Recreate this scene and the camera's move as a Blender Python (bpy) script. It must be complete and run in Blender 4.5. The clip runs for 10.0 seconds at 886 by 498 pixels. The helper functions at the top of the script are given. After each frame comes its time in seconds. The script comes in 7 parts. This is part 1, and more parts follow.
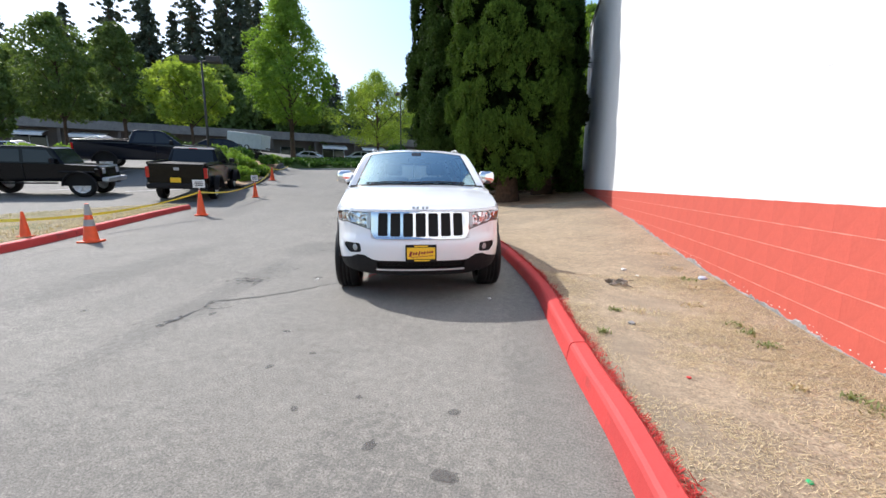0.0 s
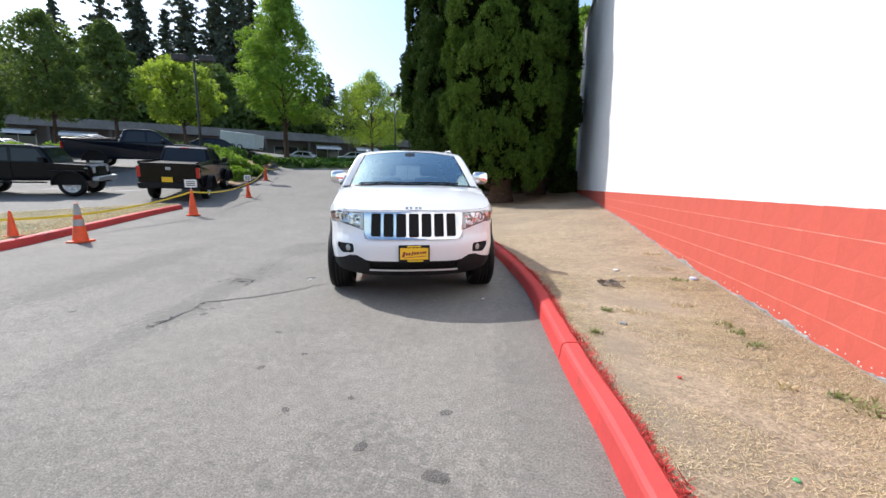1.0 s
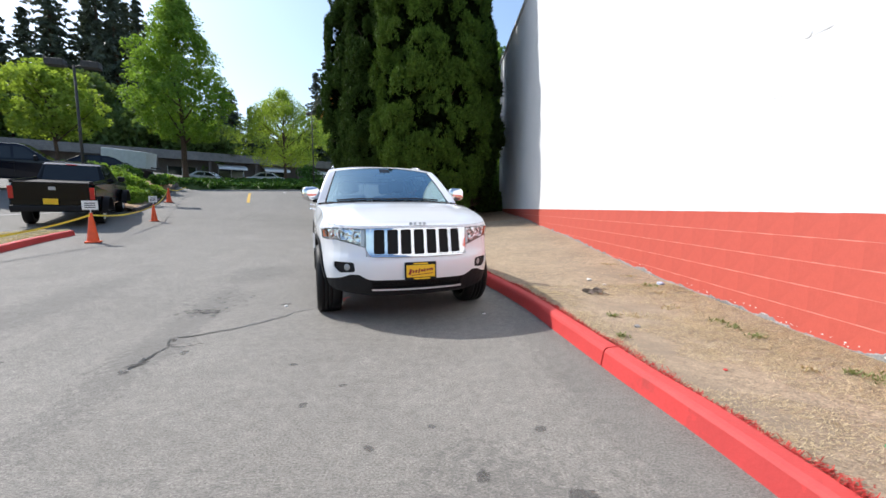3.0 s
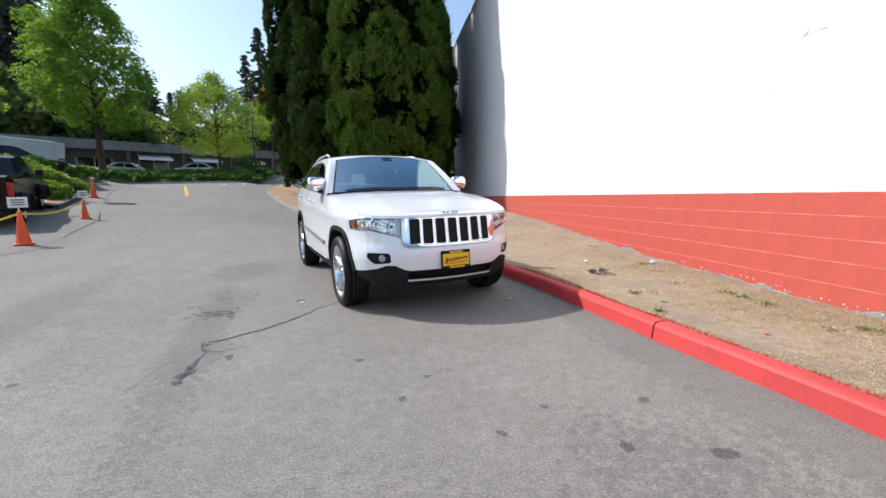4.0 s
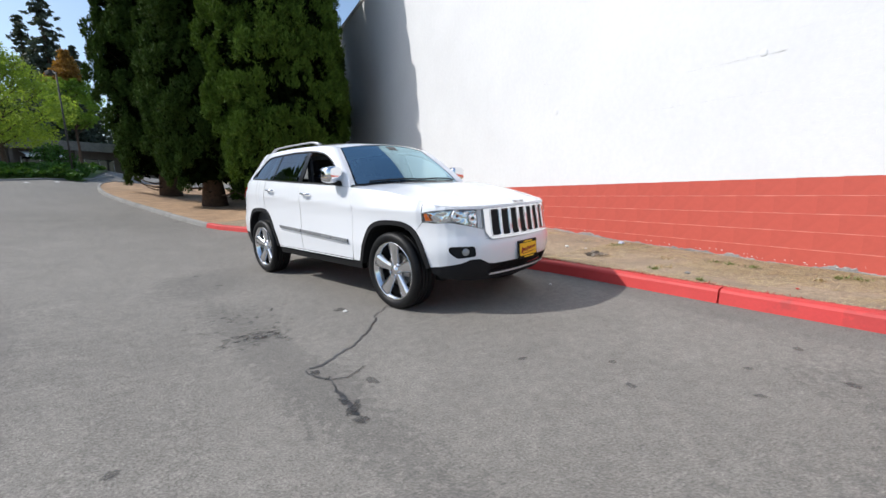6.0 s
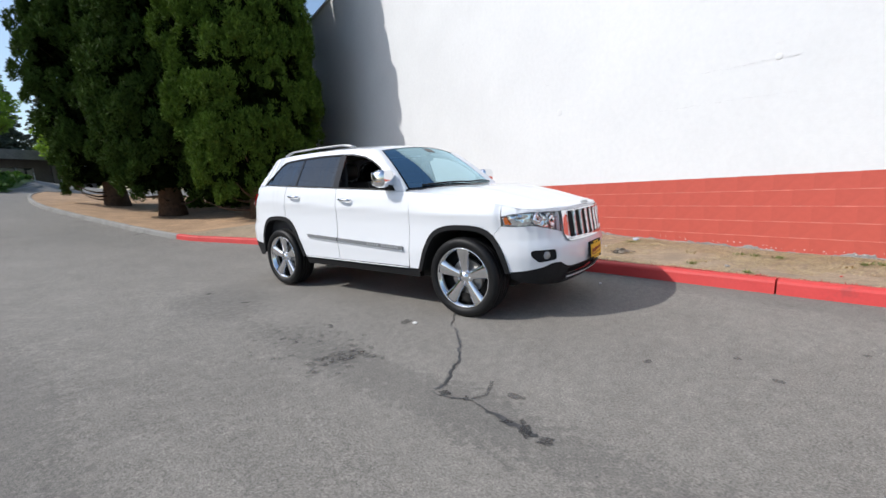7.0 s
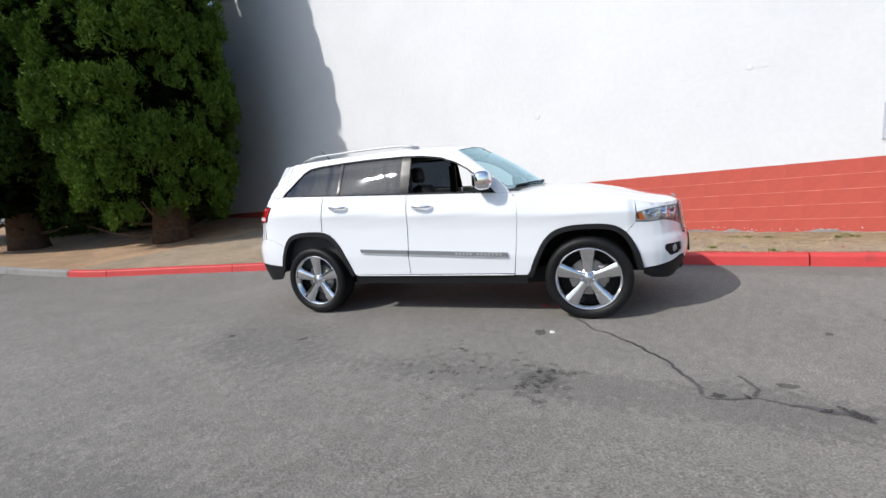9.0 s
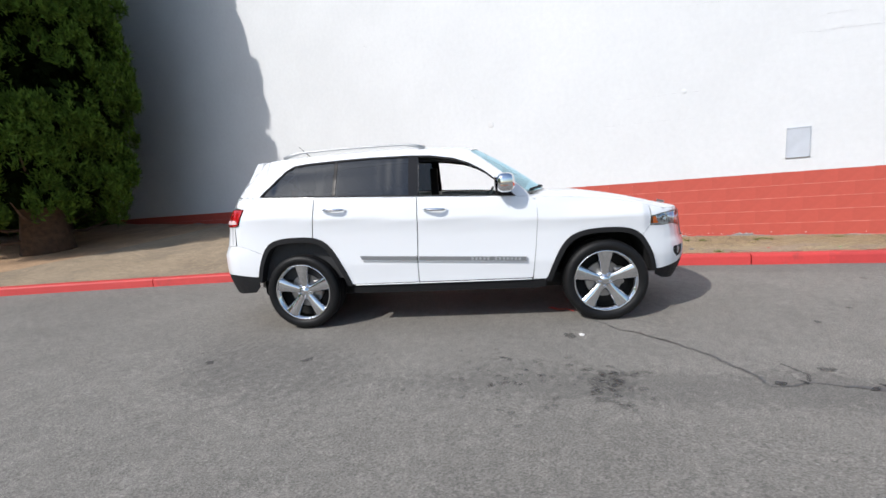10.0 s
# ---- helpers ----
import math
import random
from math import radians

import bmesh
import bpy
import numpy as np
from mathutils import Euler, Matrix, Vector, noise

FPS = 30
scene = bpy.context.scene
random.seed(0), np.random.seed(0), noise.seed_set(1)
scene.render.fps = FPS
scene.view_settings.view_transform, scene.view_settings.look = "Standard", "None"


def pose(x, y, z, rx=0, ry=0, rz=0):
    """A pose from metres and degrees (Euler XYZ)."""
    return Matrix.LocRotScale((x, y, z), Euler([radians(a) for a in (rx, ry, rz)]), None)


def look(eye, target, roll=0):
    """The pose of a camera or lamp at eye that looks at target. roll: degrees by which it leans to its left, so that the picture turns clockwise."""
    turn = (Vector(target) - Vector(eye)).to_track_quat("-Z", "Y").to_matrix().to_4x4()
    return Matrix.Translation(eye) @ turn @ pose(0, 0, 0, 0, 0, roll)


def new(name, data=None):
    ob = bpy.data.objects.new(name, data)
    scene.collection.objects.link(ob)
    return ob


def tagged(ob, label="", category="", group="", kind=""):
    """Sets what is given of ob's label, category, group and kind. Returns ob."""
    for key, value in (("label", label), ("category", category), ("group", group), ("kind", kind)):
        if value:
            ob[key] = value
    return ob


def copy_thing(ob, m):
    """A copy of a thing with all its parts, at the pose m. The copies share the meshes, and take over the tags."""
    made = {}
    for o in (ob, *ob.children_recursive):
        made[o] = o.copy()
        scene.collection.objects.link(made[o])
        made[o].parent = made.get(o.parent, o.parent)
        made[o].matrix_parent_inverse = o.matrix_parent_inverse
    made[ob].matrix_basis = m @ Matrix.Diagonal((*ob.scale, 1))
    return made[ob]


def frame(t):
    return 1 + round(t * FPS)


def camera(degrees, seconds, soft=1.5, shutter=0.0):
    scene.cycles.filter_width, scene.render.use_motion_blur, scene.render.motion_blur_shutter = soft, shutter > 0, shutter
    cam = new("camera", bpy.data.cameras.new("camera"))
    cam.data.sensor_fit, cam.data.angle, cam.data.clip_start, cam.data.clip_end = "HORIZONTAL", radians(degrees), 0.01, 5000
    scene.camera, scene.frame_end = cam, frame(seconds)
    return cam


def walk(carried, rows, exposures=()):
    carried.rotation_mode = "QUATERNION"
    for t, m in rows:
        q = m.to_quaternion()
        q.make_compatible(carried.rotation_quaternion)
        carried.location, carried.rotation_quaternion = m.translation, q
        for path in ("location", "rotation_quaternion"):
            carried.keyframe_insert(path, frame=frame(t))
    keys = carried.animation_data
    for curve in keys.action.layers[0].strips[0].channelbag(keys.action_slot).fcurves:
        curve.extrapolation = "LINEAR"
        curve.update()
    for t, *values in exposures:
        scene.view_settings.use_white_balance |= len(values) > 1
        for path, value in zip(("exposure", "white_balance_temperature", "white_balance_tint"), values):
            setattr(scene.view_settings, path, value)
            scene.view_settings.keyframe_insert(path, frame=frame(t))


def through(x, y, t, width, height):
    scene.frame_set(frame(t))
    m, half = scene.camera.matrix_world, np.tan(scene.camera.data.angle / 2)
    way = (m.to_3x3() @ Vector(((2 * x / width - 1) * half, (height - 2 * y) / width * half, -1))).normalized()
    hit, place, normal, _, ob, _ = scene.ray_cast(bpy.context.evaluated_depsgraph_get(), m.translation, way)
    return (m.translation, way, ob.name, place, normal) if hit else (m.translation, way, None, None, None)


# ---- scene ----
cam = camera(94.5, 10.0, shutter=0.3)
PATH = [
    (0, (0.835, 0.681, 1.257), (0.386, 2.603, 0.933), 0.2),
    (0.5, (0.842, 0.686, 1.258), (0.394, 2.604, 0.911), 0.1),
    (1, (0.846, 0.684, 1.256), (0.424, 2.612, 0.935), 0.4),
    (1.5, (0.833, 0.687, 1.25), (0.51, 2.642, 0.975), 0.8),
    (2, (0.667, 0.66, 1.209), (0.498, 2.639, 0.978), 2.8),
    (2.5, (0.334, 0.608, 1.177), (0.322, 2.599, 0.993), -0.3),
    (2.7, (0.172, 0.64, 1.179), (0.141, 2.63, 0.985), 0.0),
    (4, (-0.978, 0.731, 1.187), (-0.704, 2.694, 0.912), -1.3),
    (4.5, (-1.447, 0.896, 1.171), (-1.006, 2.827, 0.893), -2.4),
    (5, (-1.973, 1.009, 1.189), (-1.288, 2.865, 0.89), -4.4),
    (6.3, (-3.137, 1.749, 1.173), (-2.152, 3.457, 0.836), -2.9),
    (6.5, (-3.318, 1.886, 1.201), (-2.322, 3.58, 0.834), -5.2),
    (7, (-3.723, 2.251, 1.236), (-2.599, 3.876, 0.923), -3.3),
    (7.5, (-4.121, 2.613, 1.278), (-2.868, 4.138, 0.954), -3.9),
    (8, (-4.472, 3.05, 1.288), (-3.177, 4.547, 0.996), -4.2),
    (8.5, (-4.79, 3.471, 1.294), (-3.324, 4.797, 0.99), -5.2),
    (9, (-5.013, 3.945, 1.321), (-3.48, 5.191, 1.01), -5.7),
    (9.5, (-5.247, 4.417, 1.348), (-3.548, 5.434, 1.068), -4.7),
    (10, (-5.383, 4.939, 1.352), (-3.603, 5.795, 1.038), -4.4),
]
walk(cam, [(t, look(eye, target, roll)) for t, eye, target, roll in PATH],
     exposures=[(0.0, 0.56), (2.5, 0.50), (4.5, 0.32), (6.5, 0.08), (8.0, 0.06), (10.0, 0.05)])

# ---- world, sun, exposure ----
SUN_TRAVEL = Vector((0.90, -0.444, -1.0))
world = bpy.data.worlds.new("sky")
scene.world = world
world.use_nodes = True
wn = world.node_tree
sky = wn.nodes.new("ShaderNodeTexSky")
sky.sky_type = "NISHITA"
sky.sun_disc = False
sky.sun_elevation = math.atan2(1.0, math.hypot(0.90, 0.444))
sky.sun_rotation = math.atan2(-0.90, 0.444)
sky.dust_density = 1.5
sky.air_density = 1.2
sky.ozone_density = 3.0
wn.nodes["Background"].inputs["Strength"].default_value = 0.16
wn.links.new(sky.outputs["Color"], wn.nodes["Background"].inputs["Color"])
sun_data = bpy.data.lights.new("sun", "SUN")
sun_data.energy, sun_data.angle, sun_data.color = 3.75, radians(0.55), (1.0, 0.975, 0.94)
sun = new("sun", sun_data)
sun.matrix_world = look((-20, 14, 30), Vector((-20, 14, 30)) + SUN_TRAVEL)


# ---- materials ----
def principled(name, color=(0.5, 0.5, 0.5), rough=0.6, metal=0.0, **more):
    m = bpy.data.materials.new(name)
    m.use_nodes = True
    b = m.node_tree.nodes["Principled BSDF"]
    b.inputs["Base Color"].default_value = (*color, 1)
    b.inputs["Roughness"].default_value = rough
    b.inputs["Metallic"].default_value = metal
    for k, v in more.items():
        b.inputs[k.replace("_", " ")].default_value = v
    return m


def node(m, kind, **ins):
    n = m.node_tree.nodes.new(kind)
    for k, v in ins.items():
        n.inputs[k].default_value = v
    return n


def wire(m, a, b):
    m.node_tree.links.new(a, b)


def grain(m, layers, bump=0.0, bump_scale=60.0, rough=None, coords="Object", bump_detail=6.0):
    """Lay noise over the base colour: layers of (scale, detail, dark factor, light factor, low, high)."""
    b = m.node_tree.nodes["Principled BSDF"]
    tc = m.node_tree.nodes.new("ShaderNodeTexCoord")
    base = b.inputs["Base Color"].default_value[:]
    last = None
    for scale, detail, dark, light, low, high in layers:
        n = node(m, "ShaderNodeTexNoise", Scale=scale, Detail=detail, Roughness=0.62)
        wire(m, tc.outputs[coords], n.inputs["Vector"])
        r = node(m, "ShaderNodeMapRange")
        r.inputs["From Min"].default_value, r.inputs["From Max"].default_value = low, high
        r.inputs["To Min"].default_value, r.inputs["To Max"].default_value = dark, light
        wire(m, n.outputs["Fac"], r.inputs["Value"])
        mix = m.node_tree.nodes.new("ShaderNodeVectorMath")
        mix.operation = "SCALE"
        if last is None:
            mix.inputs[0].default_value = base[:3]
        else:
            wire(m, last, mix.inputs[0])
        wire(m, r.outputs["Result"], mix.inputs["Scale"])
        last = mix.outputs["Vector"]
    if last is not None:
        wire(m, last, b.inputs["Base Color"])
    if bump:
        n = node(m, "ShaderNodeTexNoise", Scale=bump_scale, Detail=bump_detail, Roughness=0.6)
        wire(m, tc.outputs[coords], n.inputs["Vector"])
        bp = node(m, "ShaderNodeBump", Strength=bump, Distance=0.02)
        wire(m, n.outputs["Fac"], bp.inputs["Height"])
        wire(m, bp.outputs["Normal"], b.inputs["Normal"])
    return m


def blend_color(m, color, scale, low, high, detail=5.0, coords="Object", after=None):
    """Mix a second colour in, in patches of noise."""
    b = m.node_tree.nodes["Principled BSDF"]
    tc = m.node_tree.nodes.new("ShaderNodeTexCoord")
    n = node(m, "ShaderNodeTexNoise", Scale=scale, Detail=detail, Roughness=0.6)
    wire(m, tc.outputs[coords], n.inputs["Vector"])
    r = node(m, "ShaderNodeMapRange")
    r.inputs["From Min"].default_value, r.inputs["From Max"].default_value = low, high
    wire(m, n.outputs["Fac"], r.inputs["Value"])
    mix = m.node_tree.nodes.new("ShaderNodeMix")
    mix.data_type = "RGBA"
    wire(m, r.outputs["Result"], mix.inputs["Factor"])
    links = b.inputs["Base Color"].links
    if links:
        wire(m, links[0].from_socket, mix.inputs["A"])
    else:
        mix.inputs["A"].default_value = b.inputs["Base Color"].default_value[:]
    mix.inputs["B"].default_value = (*color, 1)
    wire(m, mix.outputs["Result"], b.inputs["Base Color"])
    return m


def by_random(m, amount, island=False):
    """Vary the value from piece to piece."""
    b = m.node_tree.nodes["Principled BSDF"]
    if island:
        src = m.node_tree.nodes.new("ShaderNodeNewGeometry").outputs["Random Per Island"]
    else:
        src = m.node_tree.nodes.new("ShaderNodeObjectInfo").outputs["Random"]
    r = node(m, "ShaderNodeMapRange")
    r.inputs["To Min"].default_value, r.inputs["To Max"].default_value = 1 - amount, 1 + amount
    wire(m, src, r.inputs["Value"])
    hsv = m.node_tree.nodes.new("ShaderNodeHueSaturation")
    links = b.inputs["Base Color"].links
    if links:
        wire(m, links[0].from_socket, hsv.inputs["Color"])
    else:
        hsv.inputs["Color"].default_value = b.inputs["Base Color"].default_value[:]
    wire(m, r.outputs["Result"], hsv.inputs["Value"])
    wire(m, hsv.outputs["Color"], b.inputs["Base Color"])
    return m


def leaf_material(name, color, amount=0.3, through=0.25):
    m = by_random(principled(name, color, 0.6, 0.0, Specular_IOR_Level=0.18), amount, island=True)
    nt = m.node_tree
    b = nt.nodes["Principled BSDF"]
    tr = nt.nodes.new("ShaderNodeBsdfTranslucent")
    tr.inputs["Color"].default_value = (color[0] * 1.6, color[1] * 1.6, color[2] * 0.8, 1)
    mix = nt.nodes.new("ShaderNodeMixShader")
    mix.inputs["Fac"].default_value = through
    wire(m, b.outputs["BSDF"], mix.inputs[1])
    wire(m, tr.outputs["BSDF"], mix.inputs[2])
    wire(m, mix.outputs["Shader"], nt.nodes["Material Output"].inputs["Surface"])
    return m


def glass_material(name, tint, gloss=0.0, sheen=(1.0, 1.0, 1.0)):
    """Thin pane: clear with a tint, and Fresnel gloss."""
    m = bpy.data.materials.new(name)
    m.use_nodes = True
    nt = m.node_tree
    nt.nodes.remove(nt.nodes["Principled BSDF"])
    tr = nt.nodes.new("ShaderNodeBsdfTransparent")
    tr.inputs["Color"].default_value = (*tint, 1)
    gl = nt.nodes.new("ShaderNodeBsdfGlossy")
    gl.inputs["Roughness"].default_value = 0.02
    gl.inputs["Color"].default_value = (*sheen, 1)
    fr = nt.nodes.new("ShaderNodeFresnel")
    fr.inputs["IOR"].default_value = 1.5
    add = nt.nodes.new("ShaderNodeMath")
    add.operation = "ADD"
    add.use_clamp = True
    add.inputs[1].default_value = gloss
    mix = nt.nodes.new("ShaderNodeMixShader")
    wire(m, fr.outputs["Fac"], add.inputs[0])
    wire(m, add.outputs["Value"], mix.inputs["Fac"])
    wire(m, tr.outputs["BSDF"], mix.inputs[1])
    wire(m, gl.outputs["BSDF"], mix.inputs[2])
    wire(m, mix.outputs["Shader"], nt.nodes["Material Output"].inputs["Surface"])
    return m


ASPHALT = grain(principled("asphalt", (0.180, 0.168, 0.149), 0.85),
                [(0.28, 5, 0.86, 1.12, 0.3, 0.7), (2.2, 6, 0.94, 1.06, 0.3, 0.7), (14, 4, 0.86, 1.14, 0.32, 0.68), (90, 3, 0.58, 1.46, 0.32, 0.68), (260, 2, 0.6, 1.5, 0.3, 0.7)],
                bump=0.32, bump_scale=140)
blend_color(ASPHALT, (0.30, 0.29, 0.27), 62, 0.685, 0.72, detail=2.0)
blend_color(ASPHALT, (0.055, 0.052, 0.048), 47, 0.70, 0.75, detail=2.0)
DIRT = grain(principled("dry_dirt", (0.315, 0.243, 0.165), 0.95),
             [(0.7, 4, 0.8, 1.15, 0.3, 0.7), (9, 6, 0.75, 1.2, 0.3, 0.7), (32, 4, 0.74, 1.26, 0.3, 0.7), (85, 4, 0.6, 1.42, 0.3, 0.7)], bump=0.7, bump_scale=45)
blend_color(DIRT, (0.24, 0.19, 0.135), 1.1, 0.5, 0.66)
MULCH = grain(principled("bark_mulch", (0.41, 0.265, 0.155), 0.95),
              [(1.5, 5, 0.7, 1.2, 0.3, 0.7), (40, 5, 0.5, 1.45, 0.3, 0.7)], bump=0.9, bump_scale=50)
KERB_RED = grain(principled("red_kerb_paint", (0.55, 0.046, 0.042), 0.6),
                 [(2.0, 5, 0.88, 1.08, 0.3, 0.7), (45, 5, 0.94, 1.05, 0.3, 0.7)], bump=0.14, bump_scale=60)
blend_color(KERB_RED, (0.3, 0.045, 0.04), 2.3, 0.62, 0.72)
KERB_GREY = grain(principled("concrete_kerb", (0.27, 0.26, 0.24), 0.9),
                  [(2, 5, 0.8, 1.15, 0.3, 0.7), (60, 5, 0.75, 1.2, 0.3, 0.7)], bump=0.4, bump_scale=80)
WALL_WHITE = grain(principled("white_wall_paint", (0.705, 0.712, 0.72), 0.75),
                   [(0.5, 4, 0.95, 1.03, 0.3, 0.7), (12, 5, 0.97, 1.02, 0.3, 0.7)], bump=0.14, bump_scale=40)
WALL_RED = grain(principled("red_wall_paint", (0.485, 0.084, 0.058), 0.75),
                 [(0.8, 4, 0.93, 1.06, 0.3, 0.7), (14, 5, 0.95, 1.04, 0.3, 0.7)], bump=0.12, bump_scale=40)
MORTAR = grain(principled("pale_mortar", (0.60, 0.22, 0.175), 0.9), [(6, 5, 0.8, 1.2, 0.3, 0.7)])
CONCRETE = grain(principled("bare_concrete", (0.27, 0.26, 0.25), 0.95),
                 [(5, 5, 0.7, 1.3, 0.3, 0.7), (50, 4, 0.7, 1.25, 0.3, 0.7)], bump=0.6, bump_scale=60)
BARK = grain(principled("bark", (0.09, 0.055, 0.035), 0.95), [(8, 6, 0.6, 1.4, 0.3, 0.7)], bump=0.9, bump_scale=25)
LEAF_CONIFER = leaf_material("conifer_scale_leaves", (0.073, 0.124, 0.020), 0.55, 0.08)
LEAF_CONIFER.node_tree.nodes["Principled BSDF"].inputs["Specular IOR Level"].default_value = 0.04
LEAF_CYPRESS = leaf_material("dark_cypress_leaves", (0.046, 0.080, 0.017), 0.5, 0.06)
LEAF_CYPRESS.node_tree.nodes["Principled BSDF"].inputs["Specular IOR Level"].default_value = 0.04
# Near-black copy of the conifer leaves; crown shade is put into its colour.
LEAF_SHADE = leaf_material("shade_black_conifer_leaves", (0.008, 0.014, 0.004), 0.4, 0.0)
LEAF_SHADE.node_tree.nodes["Principled BSDF"].inputs["Specular IOR Level"].default_value = 0.0
LEAF_LIME = leaf_material("lime_green_leaves", (0.25, 0.33, 0.065), 0.3, 0.45)
LEAF_GREEN = leaf_material("mid_green_leaves", (0.17, 0.27, 0.05), 0.3, 0.42)
LEAF_DEEP = leaf_material("deep_green_leaves", (0.12, 0.172, 0.055), 0.3, 0.3)
LEAF_FIR = leaf_material("fir_needles", (0.088, 0.108, 0.078), 0.45, 0.1)
LEAF_IVY = leaf_material("ivy_leaves", (0.065, 0.14, 0.027), 0.35, 0.2)
LEAF_ORANGE = leaf_material("orange_leaves", (0.28, 0.15, 0.045), 0.3, 0.3)
GRASS_DRY = leaf_material("dry_grass_blades", (0.49, 0.40, 0.27), 0.35, 0.2)
GRASS_GREEN = leaf_material("weed_leaves", (0.19, 0.215, 0.085), 0.3, 0.2)


# ---- mesh helpers ----
def part(name, data, material, parent=None, label="", smooth=False):
    """One mesh object from (verts, faces) or a bmesh, under its thing."""
    me = bpy.data.meshes.new(name)
    if isinstance(data, bmesh.types.BMesh):
        data.to_mesh(me)
        data.free()
    else:
        v, f = data
        me.from_pydata([tuple(p) for p in v], [], [tuple(q) for q in f])
    me.materials.append(material)
    if smooth:
        me.polygons.foreach_set("use_smooth", [True] * len(me.polygons))
    me.update()
    if smooth and not isinstance(data, bmesh.types.BMesh) and type(data) is not tuple:
        me.normals_split_custom_set_from_vertices([tuple(n) for n in data.normals])
    ob = new(name, me)
    if parent is not None:
        ob.parent = parent
    if label:
        ob["label"] = label
    return ob


def empty(name, m=None, **tags):
    ob = new(name)
    ob.empty_display_size = 0.2
    if m is not None:
        ob.matrix_world = m
    return tagged(ob, **tags)


def box_bm(sx, sy, sz, at=(0, 0, 0), bevel=0.0, segments=2, turn=None):
    bm = bmesh.new()
    bmesh.ops.create_cube(bm, size=1.0)
    bmesh.ops.scale(bm, vec=(sx, sy, sz), verts=bm.verts)
    if bevel:
        bmesh.ops.bevel(bm, geom=bm.edges[:], offset=bevel, segments=segments, affect="EDGES", profile=0.5)
    if turn is not None:
        bmesh.ops.transform(bm, matrix=turn, verts=bm.verts)
    bmesh.ops.translate(bm, vec=at, verts=bm.verts)
    return bm


def tube(path, radius, sides=8, radii=None):
    """(verts, faces) of a round bar along points."""
    v, f = [], []
    path = [Vector(p) for p in path]
    for i, p in enumerate(path):
        d = (path[min(i + 1, len(path) - 1)] - path[max(i - 1, 0)]).normalized()
        a = d.orthogonal().normalized() if i == 0 else (a - d * a.dot(d)).normalized()
        b = d.cross(a)
        r = radii[i] if radii else radius
        for k in range(sides):
            t = 2 * math.pi * k / sides
            v.append(p + (a * math.cos(t) + b * math.sin(t)) * r)
    for i in range(len(path) - 1):
        for k in range(sides):
            j = (k + 1) % sides
            f.append((i * sides + k, i * sides + j, (i + 1) * sides + j, (i + 1) * sides + k))
    f.append(tuple(range(sides))[::-1])
    f.append(tuple((len(path) - 1) * sides + k for k in range(sides)))
    return v, f


def lathe(profile, sides=32, axis="y", sweep=2 * math.pi, start=0.0):
    """(verts, faces) of (radius, along) pairs turned round an axis."""
    v, f = [], []
    n = len(profile)
    closed = sweep > 6.28
    count = sides if closed else sides + 1
    for k in range(count):
        t = start + sweep * k / sides
        for r, a in profile:
            c, s = r * math.cos(t), r * math.sin(t)
            v.append((c, a, s) if axis == "y" else (c, s, a))
    for k in range(sides):
        j = (k + 1) % count
        for i in range(n - 1):
            f.append((k * n + i, k * n + i + 1, j * n + i + 1, j * n + i))
    return v, f


def merge(*parts):
    v, f = [], []
    for pv, pf in parts:
        o = len(v)
        v += [tuple(p) for p in pv]
        f += [tuple(i + o for i in q) for q in pf]
    return v, f


def moved(data, m):
    return [m @ Vector(p) for p in data[0]], data[1]


def raw(bm):
    bm.verts.index_update()
    out = [v.co.copy() for v in bm.verts], [tuple(v.index for v in q.verts) for q in bm.faces]
    bm.free()
    return out


# ---- the lie of the land ----
def smooth_step(t):
    t = min(max(t, 0.0), 1.0)
    return t * t * (3 - 2 * t)


def ground_z(x, y):
    u = min(max(-x - 3, 0), 11) + 0.8 * min(max(-x - 14, 0), 12)
    u -= max(u - 8, 0) * smooth_step((y - 22) / 9) * (1 - smooth_step((-x - 26) / 6))
    b = min(max(0.03 + 0.0036 * (y - 6), 0.03), 0.12)
    z = 0.0022 * (min(max(y, 8), 32) - 8) ** 2 + b * u
    steep, gentle = 1.0 * smooth_step((y - 31.5) / 6.5), 1.0 * smooth_step((y - 34) / 28)
    k = smooth_step((-x - 7.5) / 3)
    row = 0.6 * smooth_step((-x - 15.6) / 1.0) * smooth_step((y - 15.6) / 1.2) * smooth_step((31 - y) / 6)
    return z + row + steep * k + gentle * (1 - k)


def ground_sheet():
    xs = [-900, -500, -250, -140, -100, -80, -65, -55] + [-50 + i for i in range(50)] + [0 + 0.5 * i for i in range(8)] + [4, 6, 10, 20, 40, 80, 150, 300, 600, 900]
    ys = [-600, -250, -100, -50, -25, -12] + [-8 + i for i in range(60)] + [53, 56, 60, 66, 75, 90, 120, 180, 300, 600, 1200]
    v = [(x, y, ground_z(x, y)) for y in ys for x in xs]
    n = len(xs)
    f = [(j * n + i, j * n + i + 1, (j + 1) * n + i + 1, (j + 1) * n + i) for j in range(len(ys) - 1) for i in range(n - 1)]
    return tagged(part("ground", (v, f), ASPHALT, smooth=True), "weathered grey asphalt drive rising towards a parking lot", "road", kind="structure")


ground_sheet()


